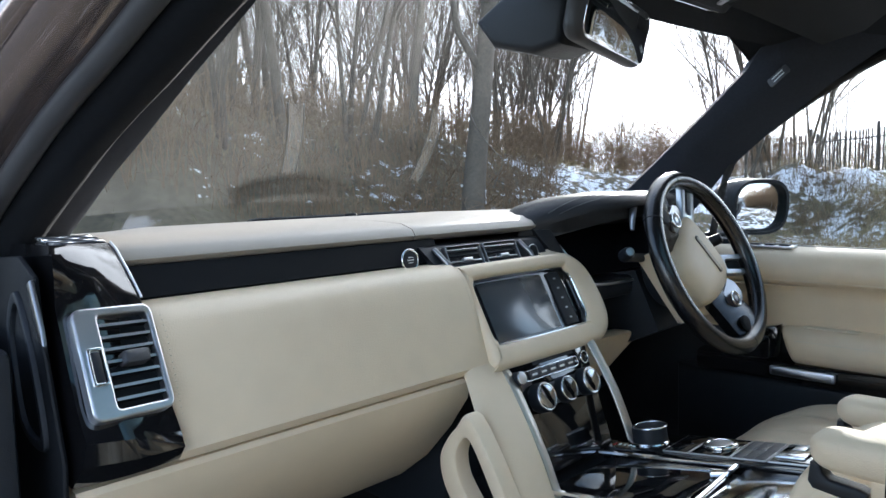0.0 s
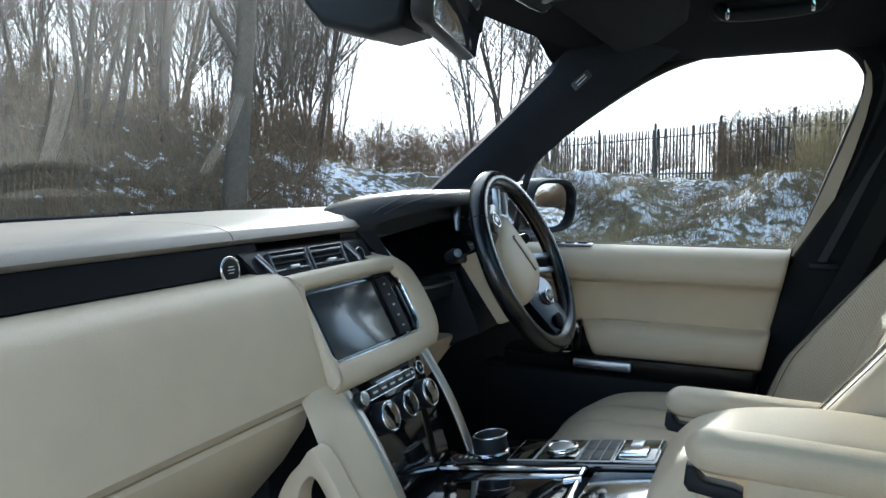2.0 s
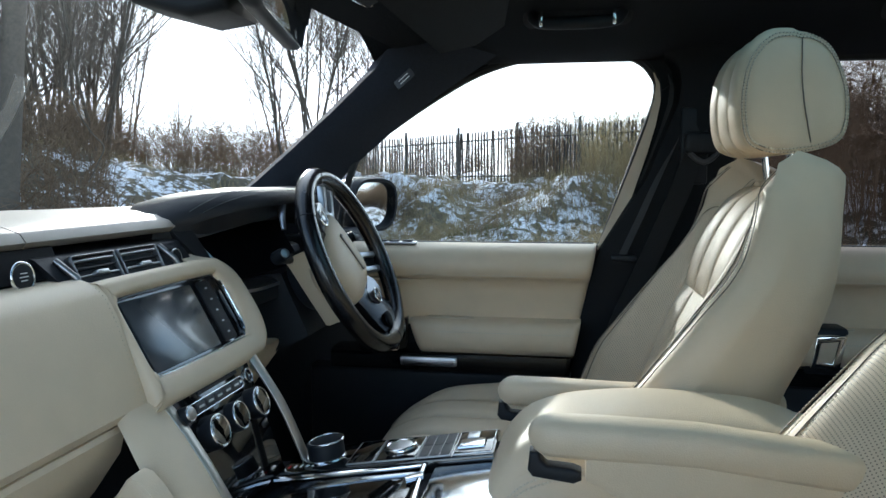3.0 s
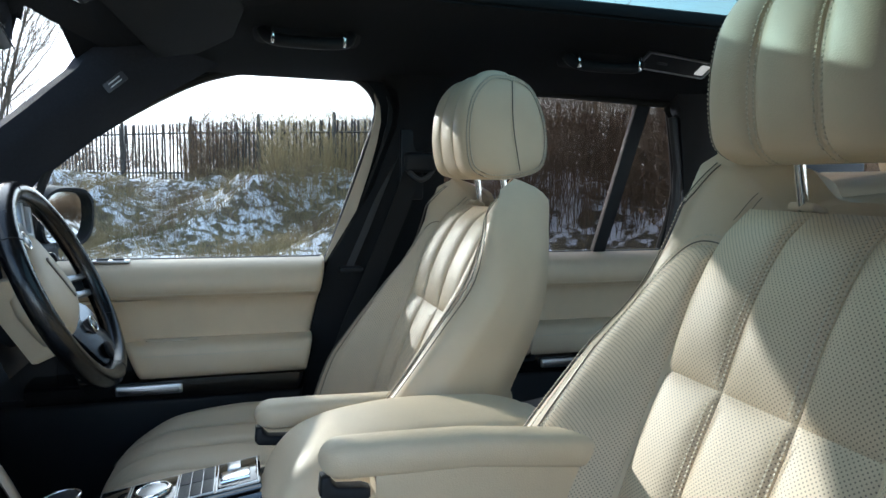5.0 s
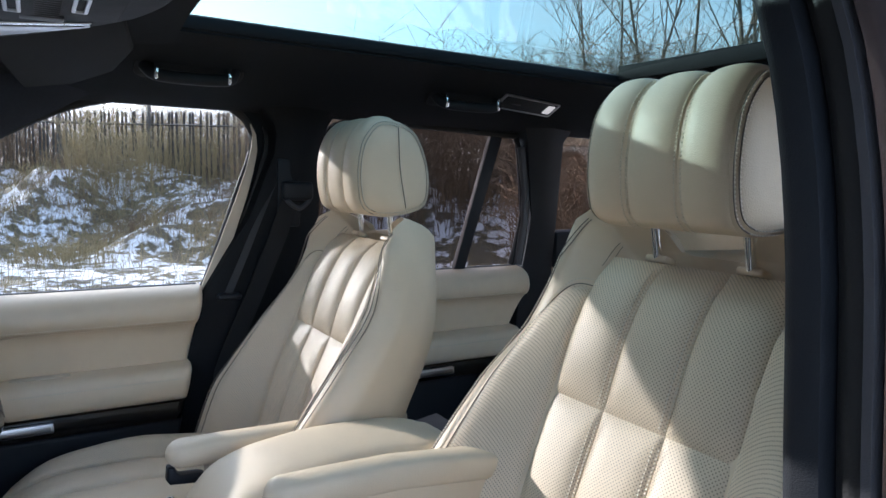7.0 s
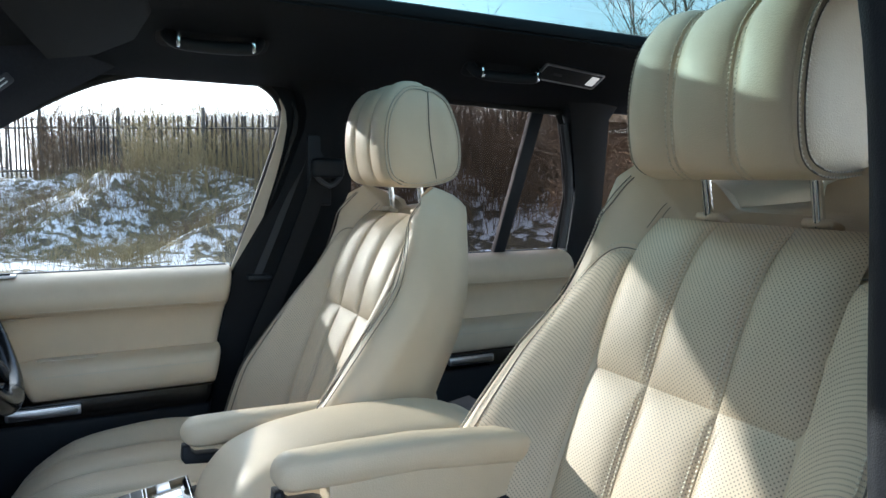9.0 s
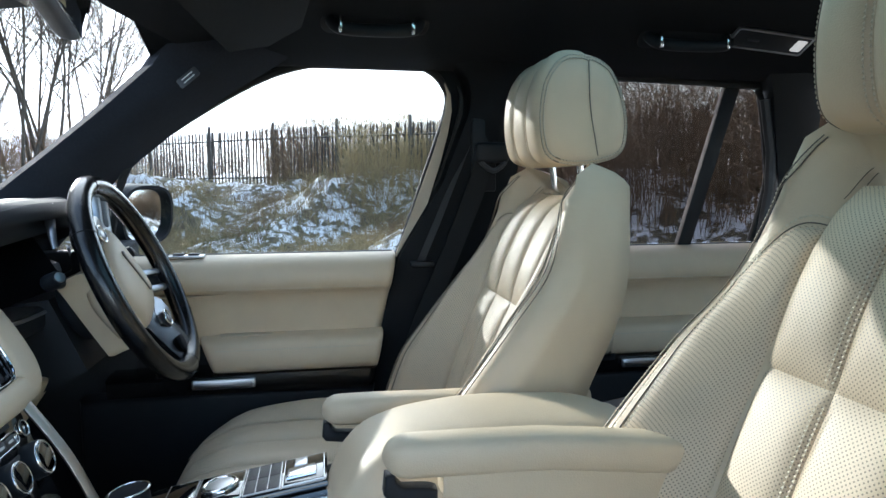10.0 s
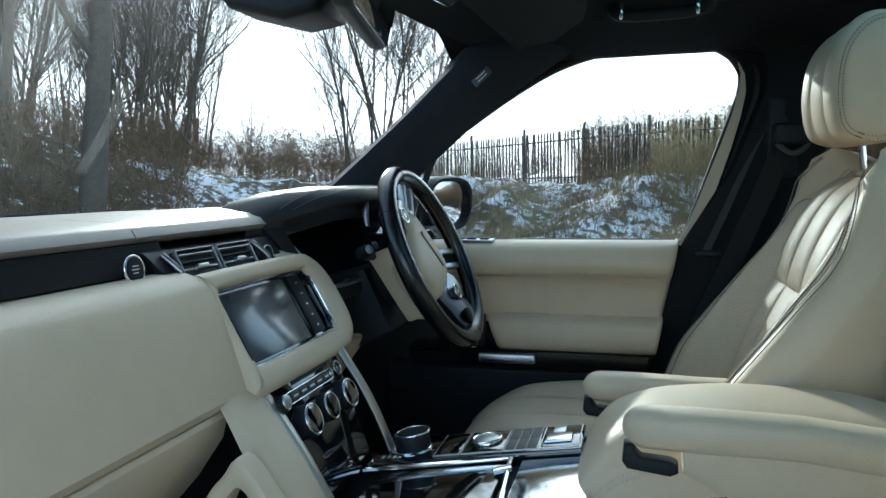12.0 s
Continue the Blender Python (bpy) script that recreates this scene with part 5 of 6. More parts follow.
# the dashboard's end, bared by the open door
end = part("end_panel", slab([(-0.706, y, z) for y, z in ((0.092, 1.268), (0.14, 1.285), (0.36, 1.27), (0.36, 0.95), (0.06, 0.95), (0.040, 1.10), (0.085, 1.22))], 0.006, (-1, 0, 0), 0.003), m_deep, dash, "black dashboard end panel")
pocket = [(0.145, 1.250), (0.182, 1.216), (0.176, 1.165), (0.162, 1.126), (0.140, 1.106), (0.090, 1.102), (0.075, 1.12), (0.105, 1.20)]
part("pocket_ridge", frame_of(spline([Vector((-0.712, y, z)) for y, z in pocket], 4, True), spline([Vector((-0.712, 0.13 + (y - 0.13) * 0.80, 1.17 + (z - 1.17) * 0.86)) for y, z in pocket], 4, True), 0.005, (-1, 0, 0), 0.002), m_black, end, "moulded black ridge")
part("end_wedge", slab([(-0.712, y, z) for y, z in ((0.095, 1.262), (0.086, 1.266), (0.060, 1.222), (0.056, 1.208), (0.070, 1.212))], 0.005, (-1, 0, 0), 0.002), m_dark_alloy, end)
sw_ring = part("airbag_switch", ring(0.021, 0.0035, (-0.714, 0.252, 1.110), (-1, 0, 0)), m_red, end, "red-ringed key switch")
part("switch_face", disc(0.019, 0.004, (-0.713, 0.252, 1.110), (-1, 0, 0), 28, 0.001), m_black, sw_ring)

# ---------------------------------------------------------------- steering wheel and column
WC = Vector((0.420, -0.037, 1.190))
WU = Vector((0, 0.406, 0.914)).normalized()
WN = Vector((0, -0.914, 0.406)).normalized()
WR = Vector((1, 0, 0))
wheel = thing("steering_wheel", "black leather steering wheel with an ivory hub pad", "steering wheel")


TURN = radians(-57)


def wp(x, y, d=0.0):
    return WC + WR * x + WU * y + WN * d


def tw(x, y, d=0.0):
    """On the wheel itself, which is turned on the column."""
    return wp(x * math.cos(TURN) - y * math.sin(TURN), x * math.sin(TURN) + y * math.cos(TURN), d)


rim = [wp(0.172 * math.cos(2 * math.pi * k / 64), 0.172 * math.sin(2 * math.pi * k / 64)) for k in range(64)]
part("rim", tube(rim, 0.0175, 16, True, up=WN), m_rim, wheel)
for a in (25, 155, 205, 335):
    r2, r3 = WR * math.cos(radians(a) + TURN) + WU * math.sin(radians(a) + TURN), WN
    part("rim_seam", tube([WC + r2 * 0.172 + (r2 * math.cos(2 * math.pi * k / 16) + r3 * math.sin(2 * math.pi * k / 16)) * 0.0177 for k in range(16)], 0.0006, 4, True), m_deep, wheel)
HUB = [(-0.058, 0.086), (0.058, 0.086), (0.080, 0.060), (0.082, 0.020), (0.068, -0.036), (0.046, -0.076), (0.026, -0.084), (-0.026, -0.084), (-0.046, -0.076), (-0.068, -0.036), (-0.082, 0.020), (-0.080, 0.060)]
hub_rows = []
for k, d2 in ((0.96, -0.060), (1.0, -0.050), (1.0, -0.034), (0.985, -0.024), (0.95, -0.017), (0.88, -0.012), (0.70, -0.007), (0.40, -0.004)):
    hub_rows.append([tw(p.x * k, p.y * k, d2) for p in spline([(a, b, 0) for a, b in HUB], 3, True)])
part("hub_pad", loft(hub_rows), m_ivory, wheel, "ivory leather hub pad", sharp=80)
part("hub_back", slab([tw(x * 0.9, y * 0.9, -0.085) for x, y in ((-0.075, 0.06), (0.075, 0.06), (0.06, -0.05), (0, -0.07), (-0.06, -0.05))], 0.045, WN, 0.006), m_black, wheel)
hm = part("hub_mark", slab([tw(x, y + 0.026, -0.0045) for x, y in rounded(0.092, 0.011, 0.004)], 0.0022, WN, 0.0004), m_seam, wheel, "dark badge strip on the hub")
part("mark_bar", slab([tw(x, y + 0.026, -0.0028) for x, y in rounded(0.084, 0.006, 0.002)], 0.0012, WN, 0.0003), m_greige, hm)
for s in (-1, 1):
    sp = part("spoke", loft([[tw(s * x, y0, a), tw(s * x, (y0 + y1) / 2, b + 0.004), tw(s * x, y1, a), tw(s * x, y1, a - 0.02), tw(s * x, y0, a - 0.02)] for x, y0, y1, a, b in ((0.060, -0.036, 0.040, -0.030, -0.024), (0.095, -0.046, 0.040, -0.022, -0.016), (0.125, -0.062, 0.034, -0.012, -0.006), (0.150, -0.070, 0.030, -0.004, 0.002), (0.168, -0.076, 0.026, 0.004, 0.008))]), m_rim, wheel, "satin black spoke")
    part("spoke_well", disc(0.016, 0.006, tw(s * 0.140, -0.034, 0.001), WN, 28, 0.002), m_deep, sp)
    part("switch_pack", loft([[tw(s * x, y0, a - 0.012), tw(s * x, y0, a), tw(s * x, y1, a), tw(s * x, y1, a - 0.012)] for x, y0, y1, a in ((0.080, -0.002, 0.050, -0.016), (0.096, -0.014, 0.052, -0.010), (0.114, -0.012, 0.044, -0.006), (0.124, 0.000, 0.034, -0.006))]), m_dark_alloy, sp, "satin metal switch pack")
    ringp = part("switch_ring", ring(0.0145, 0.0022, tw(s * 0.104, 0.006, -0.005), WN), m_chrome, sp)
    for rr, mm in ((0.0125, m_grey_plastic), (0.006, m_alloy)):
        part("switch_face", disc(rr, 0.006, tw(s * 0.104, 0.006, -0.007 + (0.001 if rr < 0.01 else 0)), WN, 24, 0.001), mm, sp)
    c2, s2 = math.cos(radians(48)), math.sin(radians(48))

    def arm_pt(u, v, d2, s=s, c2=c2, s2=s2):
        """On the upper spoke: u along it from its middle, v across."""
        return tw(s * (0.086 + u * c2 + v * s2), 0.104 + u * s2 - v * c2, d2 + 0.25 * u)
    part("upper_spoke", frame_of([arm_pt(x, y, -0.024) for x, y in rounded(0.094, 0.044, 0.012)], [arm_pt(x, y, -0.024) for x, y in rounded(0.052, 0.020, 0.006)], 0.014, WN, 0.003), m_alloy, wheel, "satin silver slotted spoke")
    part("spoke_inlay", slab([arm_pt(x, y, -0.026) for x, y in rounded(0.060, 0.026, 0.006)], 0.006, WN, 0.001), m_black, wheel)
part("shift_paddle", tube([wp(0.182 * math.cos(radians(a)), 0.182 * math.sin(radians(a)), -0.040) for a in (118, 126, 134, 142, 150)], [0.004, 0.006, 0.007, 0.006, 0.004], 10, flat=0.5), m_alloy, wheel, "aluminium shift paddle")
column = thing("steering_column", "steering column with ivory shroud and black stalks", "steering column")
SHROUD = [(-0.082, 0.050), (0.082, 0.050), (0.086, 0.030), (0.040, -0.088), (0.028, -0.100), (-0.028, -0.100), (-0.040, -0.088), (-0.086, 0.030)]


def wedge(k, d):
    return [wp(p.x * k, p.y * k, d) for p in spline([(a, b, 0) for a, b in SHROUD], 3, True)]


part("shroud", loft([wedge(k, d) for k, d in ((0.88, -0.046), (0.94, -0.049), (0.97, -0.056), (0.97, -0.085), (0.94, -0.092), (0.86, -0.094))]), m_ivory, column, "ivory wedge-shaped column shroud", sharp=50)
part("tunnel", loft([[wp(-w, h0, d), wp(w, h0, d), wp(w, h1, d), wp(-w, h1, d)] for w, h0, h1, d in ((0.064, -0.098, 0.03, -0.12), (0.075, -0.10, 0.06, -0.22), (0.08, -0.10, 0.06, -0.34))]), m_black, column)
part("collar", disc(0.060, 0.05, wp(0, 0, -0.09), WN, 32, 0.006), m_black, column)
for s in (-1, 1):
    st = part("stalk", tube([wp(s * 0.07, 0.045, -0.085), wp(s * 0.14, 0.048, -0.075), wp(s * 0.178, 0.050, -0.062)], [0.009, 0.009, 0.010], 14), m_black, column, "black control stalk")
    part("stalk_tip", tube([wp(s * 0.176, 0.050, -0.064), wp(s * 0.186, 0.0505, -0.050), wp(s * 0.190, 0.051, -0.042)], [0.0125, 0.0120, 0.0105], 20), m_black, st)
    part("tip_cap", disc(0.0078, 0.003, wp(s * 0.1905, 0.051, -0.0415), (wp(s * 0.190, 0.051, -0.042) - wp(s * 0.176, 0.050, -0.064)), 24, 0.001), m_dark_alloy, st)

# ---------------------------------------------------------------- centre console
console = thing("centre_console", "gloss black and chrome centre console", "console")


def cz(y):
    """Height of the console's top at y."""
    return 0.912 + (0.0 - 0.05 - y) * 0.16


def con_plate(name, x0, x1, y0, y1, lift, thick, mat, parent, bevel=0.002, label=""):
    o = [(x0, y0, cz(y0) + lift - thick), (x1, y0, cz(y0) + lift - thick), (x1, y1, cz(y1) + lift - thick), (x0, y1, cz(y1) + lift - thick)]
    return part(name, slab(o, thick, (0, 0, 1), bevel), mat, parent, label)


body_rows = [[Vector((x, y, z)) for x, z in ((-0.17, 0.52), (0.17, 0.52), (0.165, cz(y) - 0.02), (0.15, cz(y) - 0.008), (-0.15, cz(y) - 0.008), (-0.165, cz(y) - 0.02))] for y in (0.10, -0.04, -0.2, -0.36, -0.8)]
part("body", loft(body_rows), m_black, console)
con_plate("lid", -0.135, 0.036, -0.06, -0.245, 0.004, 0.014, m_piano, console, 0.003, "gloss black sliding lid")
part("lid_rim", tube([(0.040, -0.035, cz(-0.035) + 0.006), (0.042, -0.15, cz(-0.15) + 0.006), (0.044, -0.25, cz(-0.25) + 0.006), (-0.13, -0.262, cz(-0.262) + 0.006)], 0.0045, 8), m_chrome, console, "chrome lid rim")
part("lid_rim", tube([(-0.139, -0.03, cz(-0.03) + 0.006), (-0.141, -0.15, cz(-0.15) + 0.006), (-0.143, -0.262, cz(-0.262) + 0.006)], 0.0045, 8), m_chrome, console)
con_plate("rear_plate", -0.14, 0.044, -0.265, -0.36, 0.004, 0.012, m_chrome, console, 0.002, "polished metal rear plate")
part("lid_catch", tube([(0.005, -0.235, cz(-0.235) + 0.006), (0.008, -0.258, cz(-0.258) + 0.008)], 0.010, 12, flat=0.5), m_chrome, console)
strip_ = con_plate("selector_strip", 0.052, 0.150, -0.035, -0.345, 0.012, 0.022, m_piano, console, 0.004, "gloss black switch strip beside the lid")
for y0, y1 in ((-0.135, -0.172), (-0.176, -0.234)):
    con_plate("tile_rim", 0.0588, 0.1432, y0 + 0.001, y1 - 0.001, 0.0138, 0.003, m_alloy, strip_, 0)
    con_plate("switch_tile", 0.060, 0.142, y0, y1, 0.0145, 0.004, m_piano, strip_, 0.0015)
con_plate("tile_rim", 0.0588, 0.1432, -0.237, -0.284, 0.0138, 0.003, m_alloy, strip_, 0)
for k in range(3):
    for x0 in (0.060, 0.1015):
        con_plate("switch_tile", x0, x0 + 0.0405, -0.238 - 0.0152 * k, -0.2525 - 0.0152 * k, 0.0148, 0.004, m_grey_plastic, strip_, 0.0012)
con_plate("tile_rim", 0.0588, 0.1432, -0.287, -0.341, 0.0138, 0.003, m_alloy, strip_, 0)
con_plate("switch_tile", 0.060, 0.142, -0.288, -0.340, 0.0145, 0.004, m_piano, strip_, 0.0015)
con_plate("rocker", 0.072, 0.104, -0.292, -0.330, 0.019, 0.006, m_silver, strip_, 0.003)
con_plate("rocker", 0.110, 0.136, -0.300, -0.318, 0.017, 0.004, m_alloy, strip_, 0.002)
part("mode_dial", ring(0.021, 0.004, (0.10, -0.205, cz(-0.205) + 0.017), (0, 0.16, 1)), m_chrome, strip_)
part("mode_dial_face", disc(0.019, 0.006, (0.10, -0.205, cz(-0.205) + 0.017), (0, 0.16, 1), 30, 0.002), m_alloy, strip_)
for k in range(5):
    con_plate("gear_mark", 0.066, 0.074, -0.044 - 0.009 * k, -0.047 - 0.009 * k, 0.0132, 0.002, m_red if k == 0 else m_white, strip_, 0)
selector = thing("gear_selector", "round black rotary gear selector with a chrome skirt", "gear selector")
part("skirt", disc(0.034, 0.008, (0.098, -0.090, cz(-0.09) + 0.012), (0, 0.16, 1), 40, 0.003, 0.030), m_chrome, selector)
kb = part("knob", disc(0.0270, 0.026, (0.098, -0.091, cz(-0.09) + 0.026), (0, 0.16, 1), 44, 0.003), m_black, selector)
part("knob_top", ring(0.0252, 0.0016, (0.098, -0.092, cz(-0.09) + 0.039), (0, 0.16, 1)), m_chrome, kb)

# padded console box between the seats
boxy = thing("console_box", "ivory leather padded storage box between the seats", "storage box")


def lid_f(u, y):
    """Box top: u across -1..1, y along the car."""
    z = lid_z(y)
    return Vector((0.030 + 0.105 * u, y, z + 0.010 * (1 - u * u) - 0.05 * abs(u) ** 8))


lid_z = smooth_table([(-0.74, 1.030), (-0.66, 1.044), (-0.55, 1.048), (-0.46, 1.040), (-0.40, 1.022), (-0.36, 0.985), (-0.335, 0.935)])
rows = []
for k in range(17):
    y = -0.335 - 0.405 * k / 16
    loop = [lid_f(-1 + 2 * j / 20, y) for j in range(21)]
    loop += [Vector((0.137, y - 0.01, 0.88)), Vector((0.13, y - 0.03, 0.78)), Vector((-0.07, y - 0.03, 0.78)), Vector((-0.077, y - 0.01, 0.88))]
    rows.append(loop)
part("body", loft(rows), m_ivory, boxy)
pillow("lid_pad", lid_f, -0.93, 0.93, -0.735, -0.345, m_ivory, boxy, puff=0.006, sink=0.002, power=10, nu=22, nv=40, flip=False)
for off in (0.952, 0.972):
    stitches("stitching", [lid_f(-off, y) + Vector((-0.001, 0, 0.001)) for y in [-0.345 - 0.38 * k / 30 for k in range(31)]], [Vector((-0.8, 0, 0.6))] * 31, boxy)

# ---------------------------------------------------------------- roof fittings
def grab_handle(y0, y1, x, z):
    g = thing("grab_handle", "black roof grab handle with chrome end caps", "grab handle", "roof grab handles")
    ym = (y0 + y1) / 2
    part("bar", tube(spline([(x, y0 + 0.02, z + 0.004), (x - 0.02, y0, z - 0.018), (x - 0.022, ym, z - 0.022), (x - 0.02, y1, z - 0.018), (x, y1 - 0.02, z + 0.004)], 5), 0.0095, 12, flat=1.3), m_black, g)
    for y in (y0, y1):
        part("end_cap", box((0.026, 0.008, 0.032), (x - 0.020, y, z - 0.012), 0.003), m_chrome, g, "chrome end cap")
    part("recess", slab(on_plane(rounded(y0 - y1 + 0.07, 0.045, 0.018), (x + 0.004, ym, z - 0.004), (0, 1, 0), (0.75, 0, -0.66)), 0.004, (-0.66, 0, -0.75), 0.002), m_black, g)
    return g


grab_handle(-0.385, -0.520, 0.530, 1.655)
grab_handle(-1.02, -1.165, 0.530, 1.645)
lamp = thing("reading_lamp", "rear roof lamp panel with a lit lens and silver frame", "lamp")
LR, LU = Vector((0.16, -0.98, -0.05)).normalized(), Vector((0.86, 0.1, -0.5)).normalized()
LN = Vector((-0.5, 0, -0.86)).normalized()
LO = Vector((0.525, -1.275, 1.642))
part("frame", frame_of(on_plane(rounded(0.20, 0.055, 0.006), LO, LR, LU), on_plane(rounded(0.19, 0.047, 0.004), LO, LR, LU), 0.006, LN, 0.001), m_alloy, lamp)
part("plate", slab(on_plane(rounded(0.192, 0.05, 0.004), LO, LR, LU), 0.004, LN, 0.001), m_black, lamp)
part("switch", slab(on_plane(rounded(0.03, 0.006, 0.002), LO - LR * 0.045, LR, LU), 0.007, LN, 0.001), m_grey_plastic, lamp)
part("lens", slab(on_plane(rounded(0.026, 0.032, 0.004), LO + LR * 0.076, LR, LU), 0.006, LN, 0.001), m_lamp_lens, lamp)

visor = thing("sun_visor", "folded black fabric sun visor", "sun visor")
part("panel", slab([(0.20, -0.10, 1.664), (0.62, -0.17, 1.618), (0.60, -0.25, 1.628), (0.53, -0.315, 1.650), (0.40, -0.335, 1.672), (0.20, -0.30, 1.684)], 0.014, (0, 0, -1), 0.006), m_visor, visor)
part("clip", tube([(0.21, -0.135, 1.652), (0.225, -0.155, 1.650)], 0.007, 10), m_alloy, visor)
overhead = thing("overhead_console", "dark roof console with chrome lamp switches", "roof console")
OUT = [(-0.26, -0.08), (0.31, -0.08), (0.325, -0.125), (0.26, -0.215), (0.17, -0.295), (0.09, -0.328), (0.02, -0.338), (-0.06, -0.325), (-0.14, -0.285), (-0.22, -0.205), (-0.275, -0.125)]
part("housing", slab([(x, y, 1.672 - (y + 0.08) * 0.10) for x, y in soften(OUT, 4)], 0.036, (0, 0, -1), 0.012, 4), m_deep, overhead)


def oz(y):
    return 1.6355 - (y + 0.08) * 0.10


part("rim", tube([Vector((0.02 + (x - 0.02) * 0.985, y * 0.985 - 0.002, oz(y) + 0.006)) for x, y in soften(OUT, 4)], 0.0022, 8, True), m_chrome, overhead, "thin chrome console rim")
for s in (-1, 1):
    def ov(x, y, s=s):
        return (0.02 + s * x, y, oz(y) + 0.001)
    lens = part("lamp_glass", slab([ov(0.165, -0.135), ov(0.235, -0.13), ov(0.215, -0.18), ov(0.16, -0.225)], 0.006, (0, 0, -1), 0.002), m_alloy, overhead, "faceted lamp glass")
    for k in range(6):
        a = k / 5.5
        part("facet", tube([ov(0.17 + 0.055 * (1 - a), -0.14 - 0.012 * k), ov(0.163, -0.145 - 0.014 * k)], 0.0022, 5), m_chrome, lens)
    part("chrome_strip", slab([ov(0.135, -0.11), ov(0.155, -0.11), ov(0.150, -0.245), ov(0.130, -0.255)], 0.007, (0, 0, -1), 0.002), m_chrome, overhead, "bright chrome strip")
    part("edge_strip", slab([ov(0.250, -0.115), ov(0.262, -0.118), ov(0.165, -0.255), ov(0.155, -0.245)], 0.005, (0, 0, -1), 0.002), m_alloy, overhead)
plate = part("switch_plate", slab([(-0.10, -0.10, oz(-0.10)), (0.14, -0.10, oz(-0.10)), (0.13, -0.285, oz(-0.285)), (-0.09, -0.285, oz(-0.285))], 0.006, (0, 0, -1), 0.003), m_deep, overhead)
for y in (-0.165, -0.235):
    part("switch_frame", frame_of([(0.02 + x, y + v, oz(y) - 0.005) for x, v in rounded(0.085, 0.018, 0.003)], [(0.02 + x, y + v, oz(y) - 0.005) for x, v in rounded(0.075, 0.009, 0.002)], 0.004, (0, 0, -1), 0.001), m_alloy, plate)
for k in range(12):
    part("grille_rib", box((0.0025, 0.028, 0.003), (-0.045 + 0.012 * k, -0.200, oz(-0.2) - 0.006), 0), m_grey_plastic, plate)
for x in (-0.065, 0.105):
    part("switch", box((0.026, 0.05, 0.005), (x, -0.195, oz(-0.195) - 0.006), 0.002), m_grey_plastic, plate)

mirror = thing("rear_view_mirror", "black rear-view mirror on a sensor housing", "mirror")
part("sensor_housing", slab([(-0.055, 0.135, 1.605), (-0.055, 0.098, 1.560), (-0.055, 0.02, 1.538), (-0.055, -0.03, 1.545), (-0.055, -0.045, 1.60), (-0.055, -0.03, 1.665), (-0.055, 0.03, 1.655)], 0.10, (1, 0, 0), 0.012, 3), m_black, mirror)
MR, MU = Vector((0.98, 0.16, -0.06)).normalized(), Vector((0.0, -0.225, 0.97)).normalized()
MN = Vector((0.16, -0.95, -0.22)).normalized()
MO = Vector((0.022, -0.082, 1.572))
part("stalk", tube([(0.01, -0.01, 1.58), MO - MN * 0.03], 0.014, 12), m_black, mirror)
part("case", slab(on_plane(rounded(0.235, 0.088, 0.022, 8), MO - MN * 0.032, MR, MU), 0.032, MN, 0.012, 4), m_grey_plastic, mirror)
part("mirror_glass", slab(on_plane(rounded(0.222, 0.076, 0.018, 8), MO - MN * 0.001, MR, MU), 0.002, MN, 0.0005), m_mirror, mirror)

# door mirror
wing = thing("door_mirror", "black door mirror with a dark glossy shell", "door mirror")
part("housing", loft([[Vector((0.98, y0, 1.265)) + Vector((0.105 * math.copysign(abs(math.cos(a)) ** 0.7, math.cos(a)) * k, 0, 0.085 * math.copysign(abs(math.sin(a)) ** 0.7, math.sin(a)) * k)) for a in (2 * math.pi * j / 28 for j in range(28))]
                      for y0, k in ((0.19, 0.55), (0.17, 0.80), (0.12, 0.97), (0.07, 1.0), (0.055, 0.97), (0.055, 0.88), (0.075, 0.86))]), m_black, wing)
part("mirror_glass", slab([Vector((0.98, 0.070, 1.265)) + Vector((0.088 * math.copysign(abs(math.cos(a)) ** 0.7, math.cos(a)), 0, 0.071 * math.copysign(abs(math.sin(a)) ** 0.7, math.sin(a)))) for a in (2 * math.pi * j / 28 for j in range(28))], 0.003, (0, -1, 0), 0.0008), m_mirror, wing)
WING = Matrix.Translation((0.972, 0.082, 1.276)) @ pose(0, 0, 0, 5, 0, -26) @ Matrix.Diagonal((0.88, 0.9, 0.88, 1)) @ Matrix.Translation((-0.98, -0.07, -1.265))
for o in wing.children:
    o.data.transform(WING)
part("foot", box((0.14, 0.07, 0.05), (0.86, 0.12, 1.195), 0.015, 3), m_black, wing)

# seat belt of the driver
belt = thing("seat_belt", "black seat belt hanging on the centre pillar", "seat belt")
part("webbing", loft([[Vector((x, y - 0.022, z)), Vector((x, y + 0.022, z)), Vector((x + 0.003, y + 0.022, z)), Vector((x + 0.003, y - 0.022, z))] for x, y, z in ((0.672, -0.702, 1.40), (0.676, -0.668, 1.303), (0.682, -0.622, 1.188), (0.686, -0.566, 1.058), (0.688, -0.545, 1.0), (0.69, -0.53, 0.8))]), m_belt, belt)
part("upper_guide", box((0.03, 0.075, 0.045), (0.672, -0.715, 1.415), 0.010, 3), m_black, belt)
part("guide_loop", tube(spline([(0.665, -0.745, 1.40), (0.66, -0.715, 1.375), (0.665, -0.685, 1.40), (0.668, -0.715, 1.412)], 4, True), 0.006, 8, True), m_grey_plastic, belt)
part("height_slide", box((0.012, 0.055, 0.16), (0.69, -0.70, 1.41), 0.005), m_black, belt)

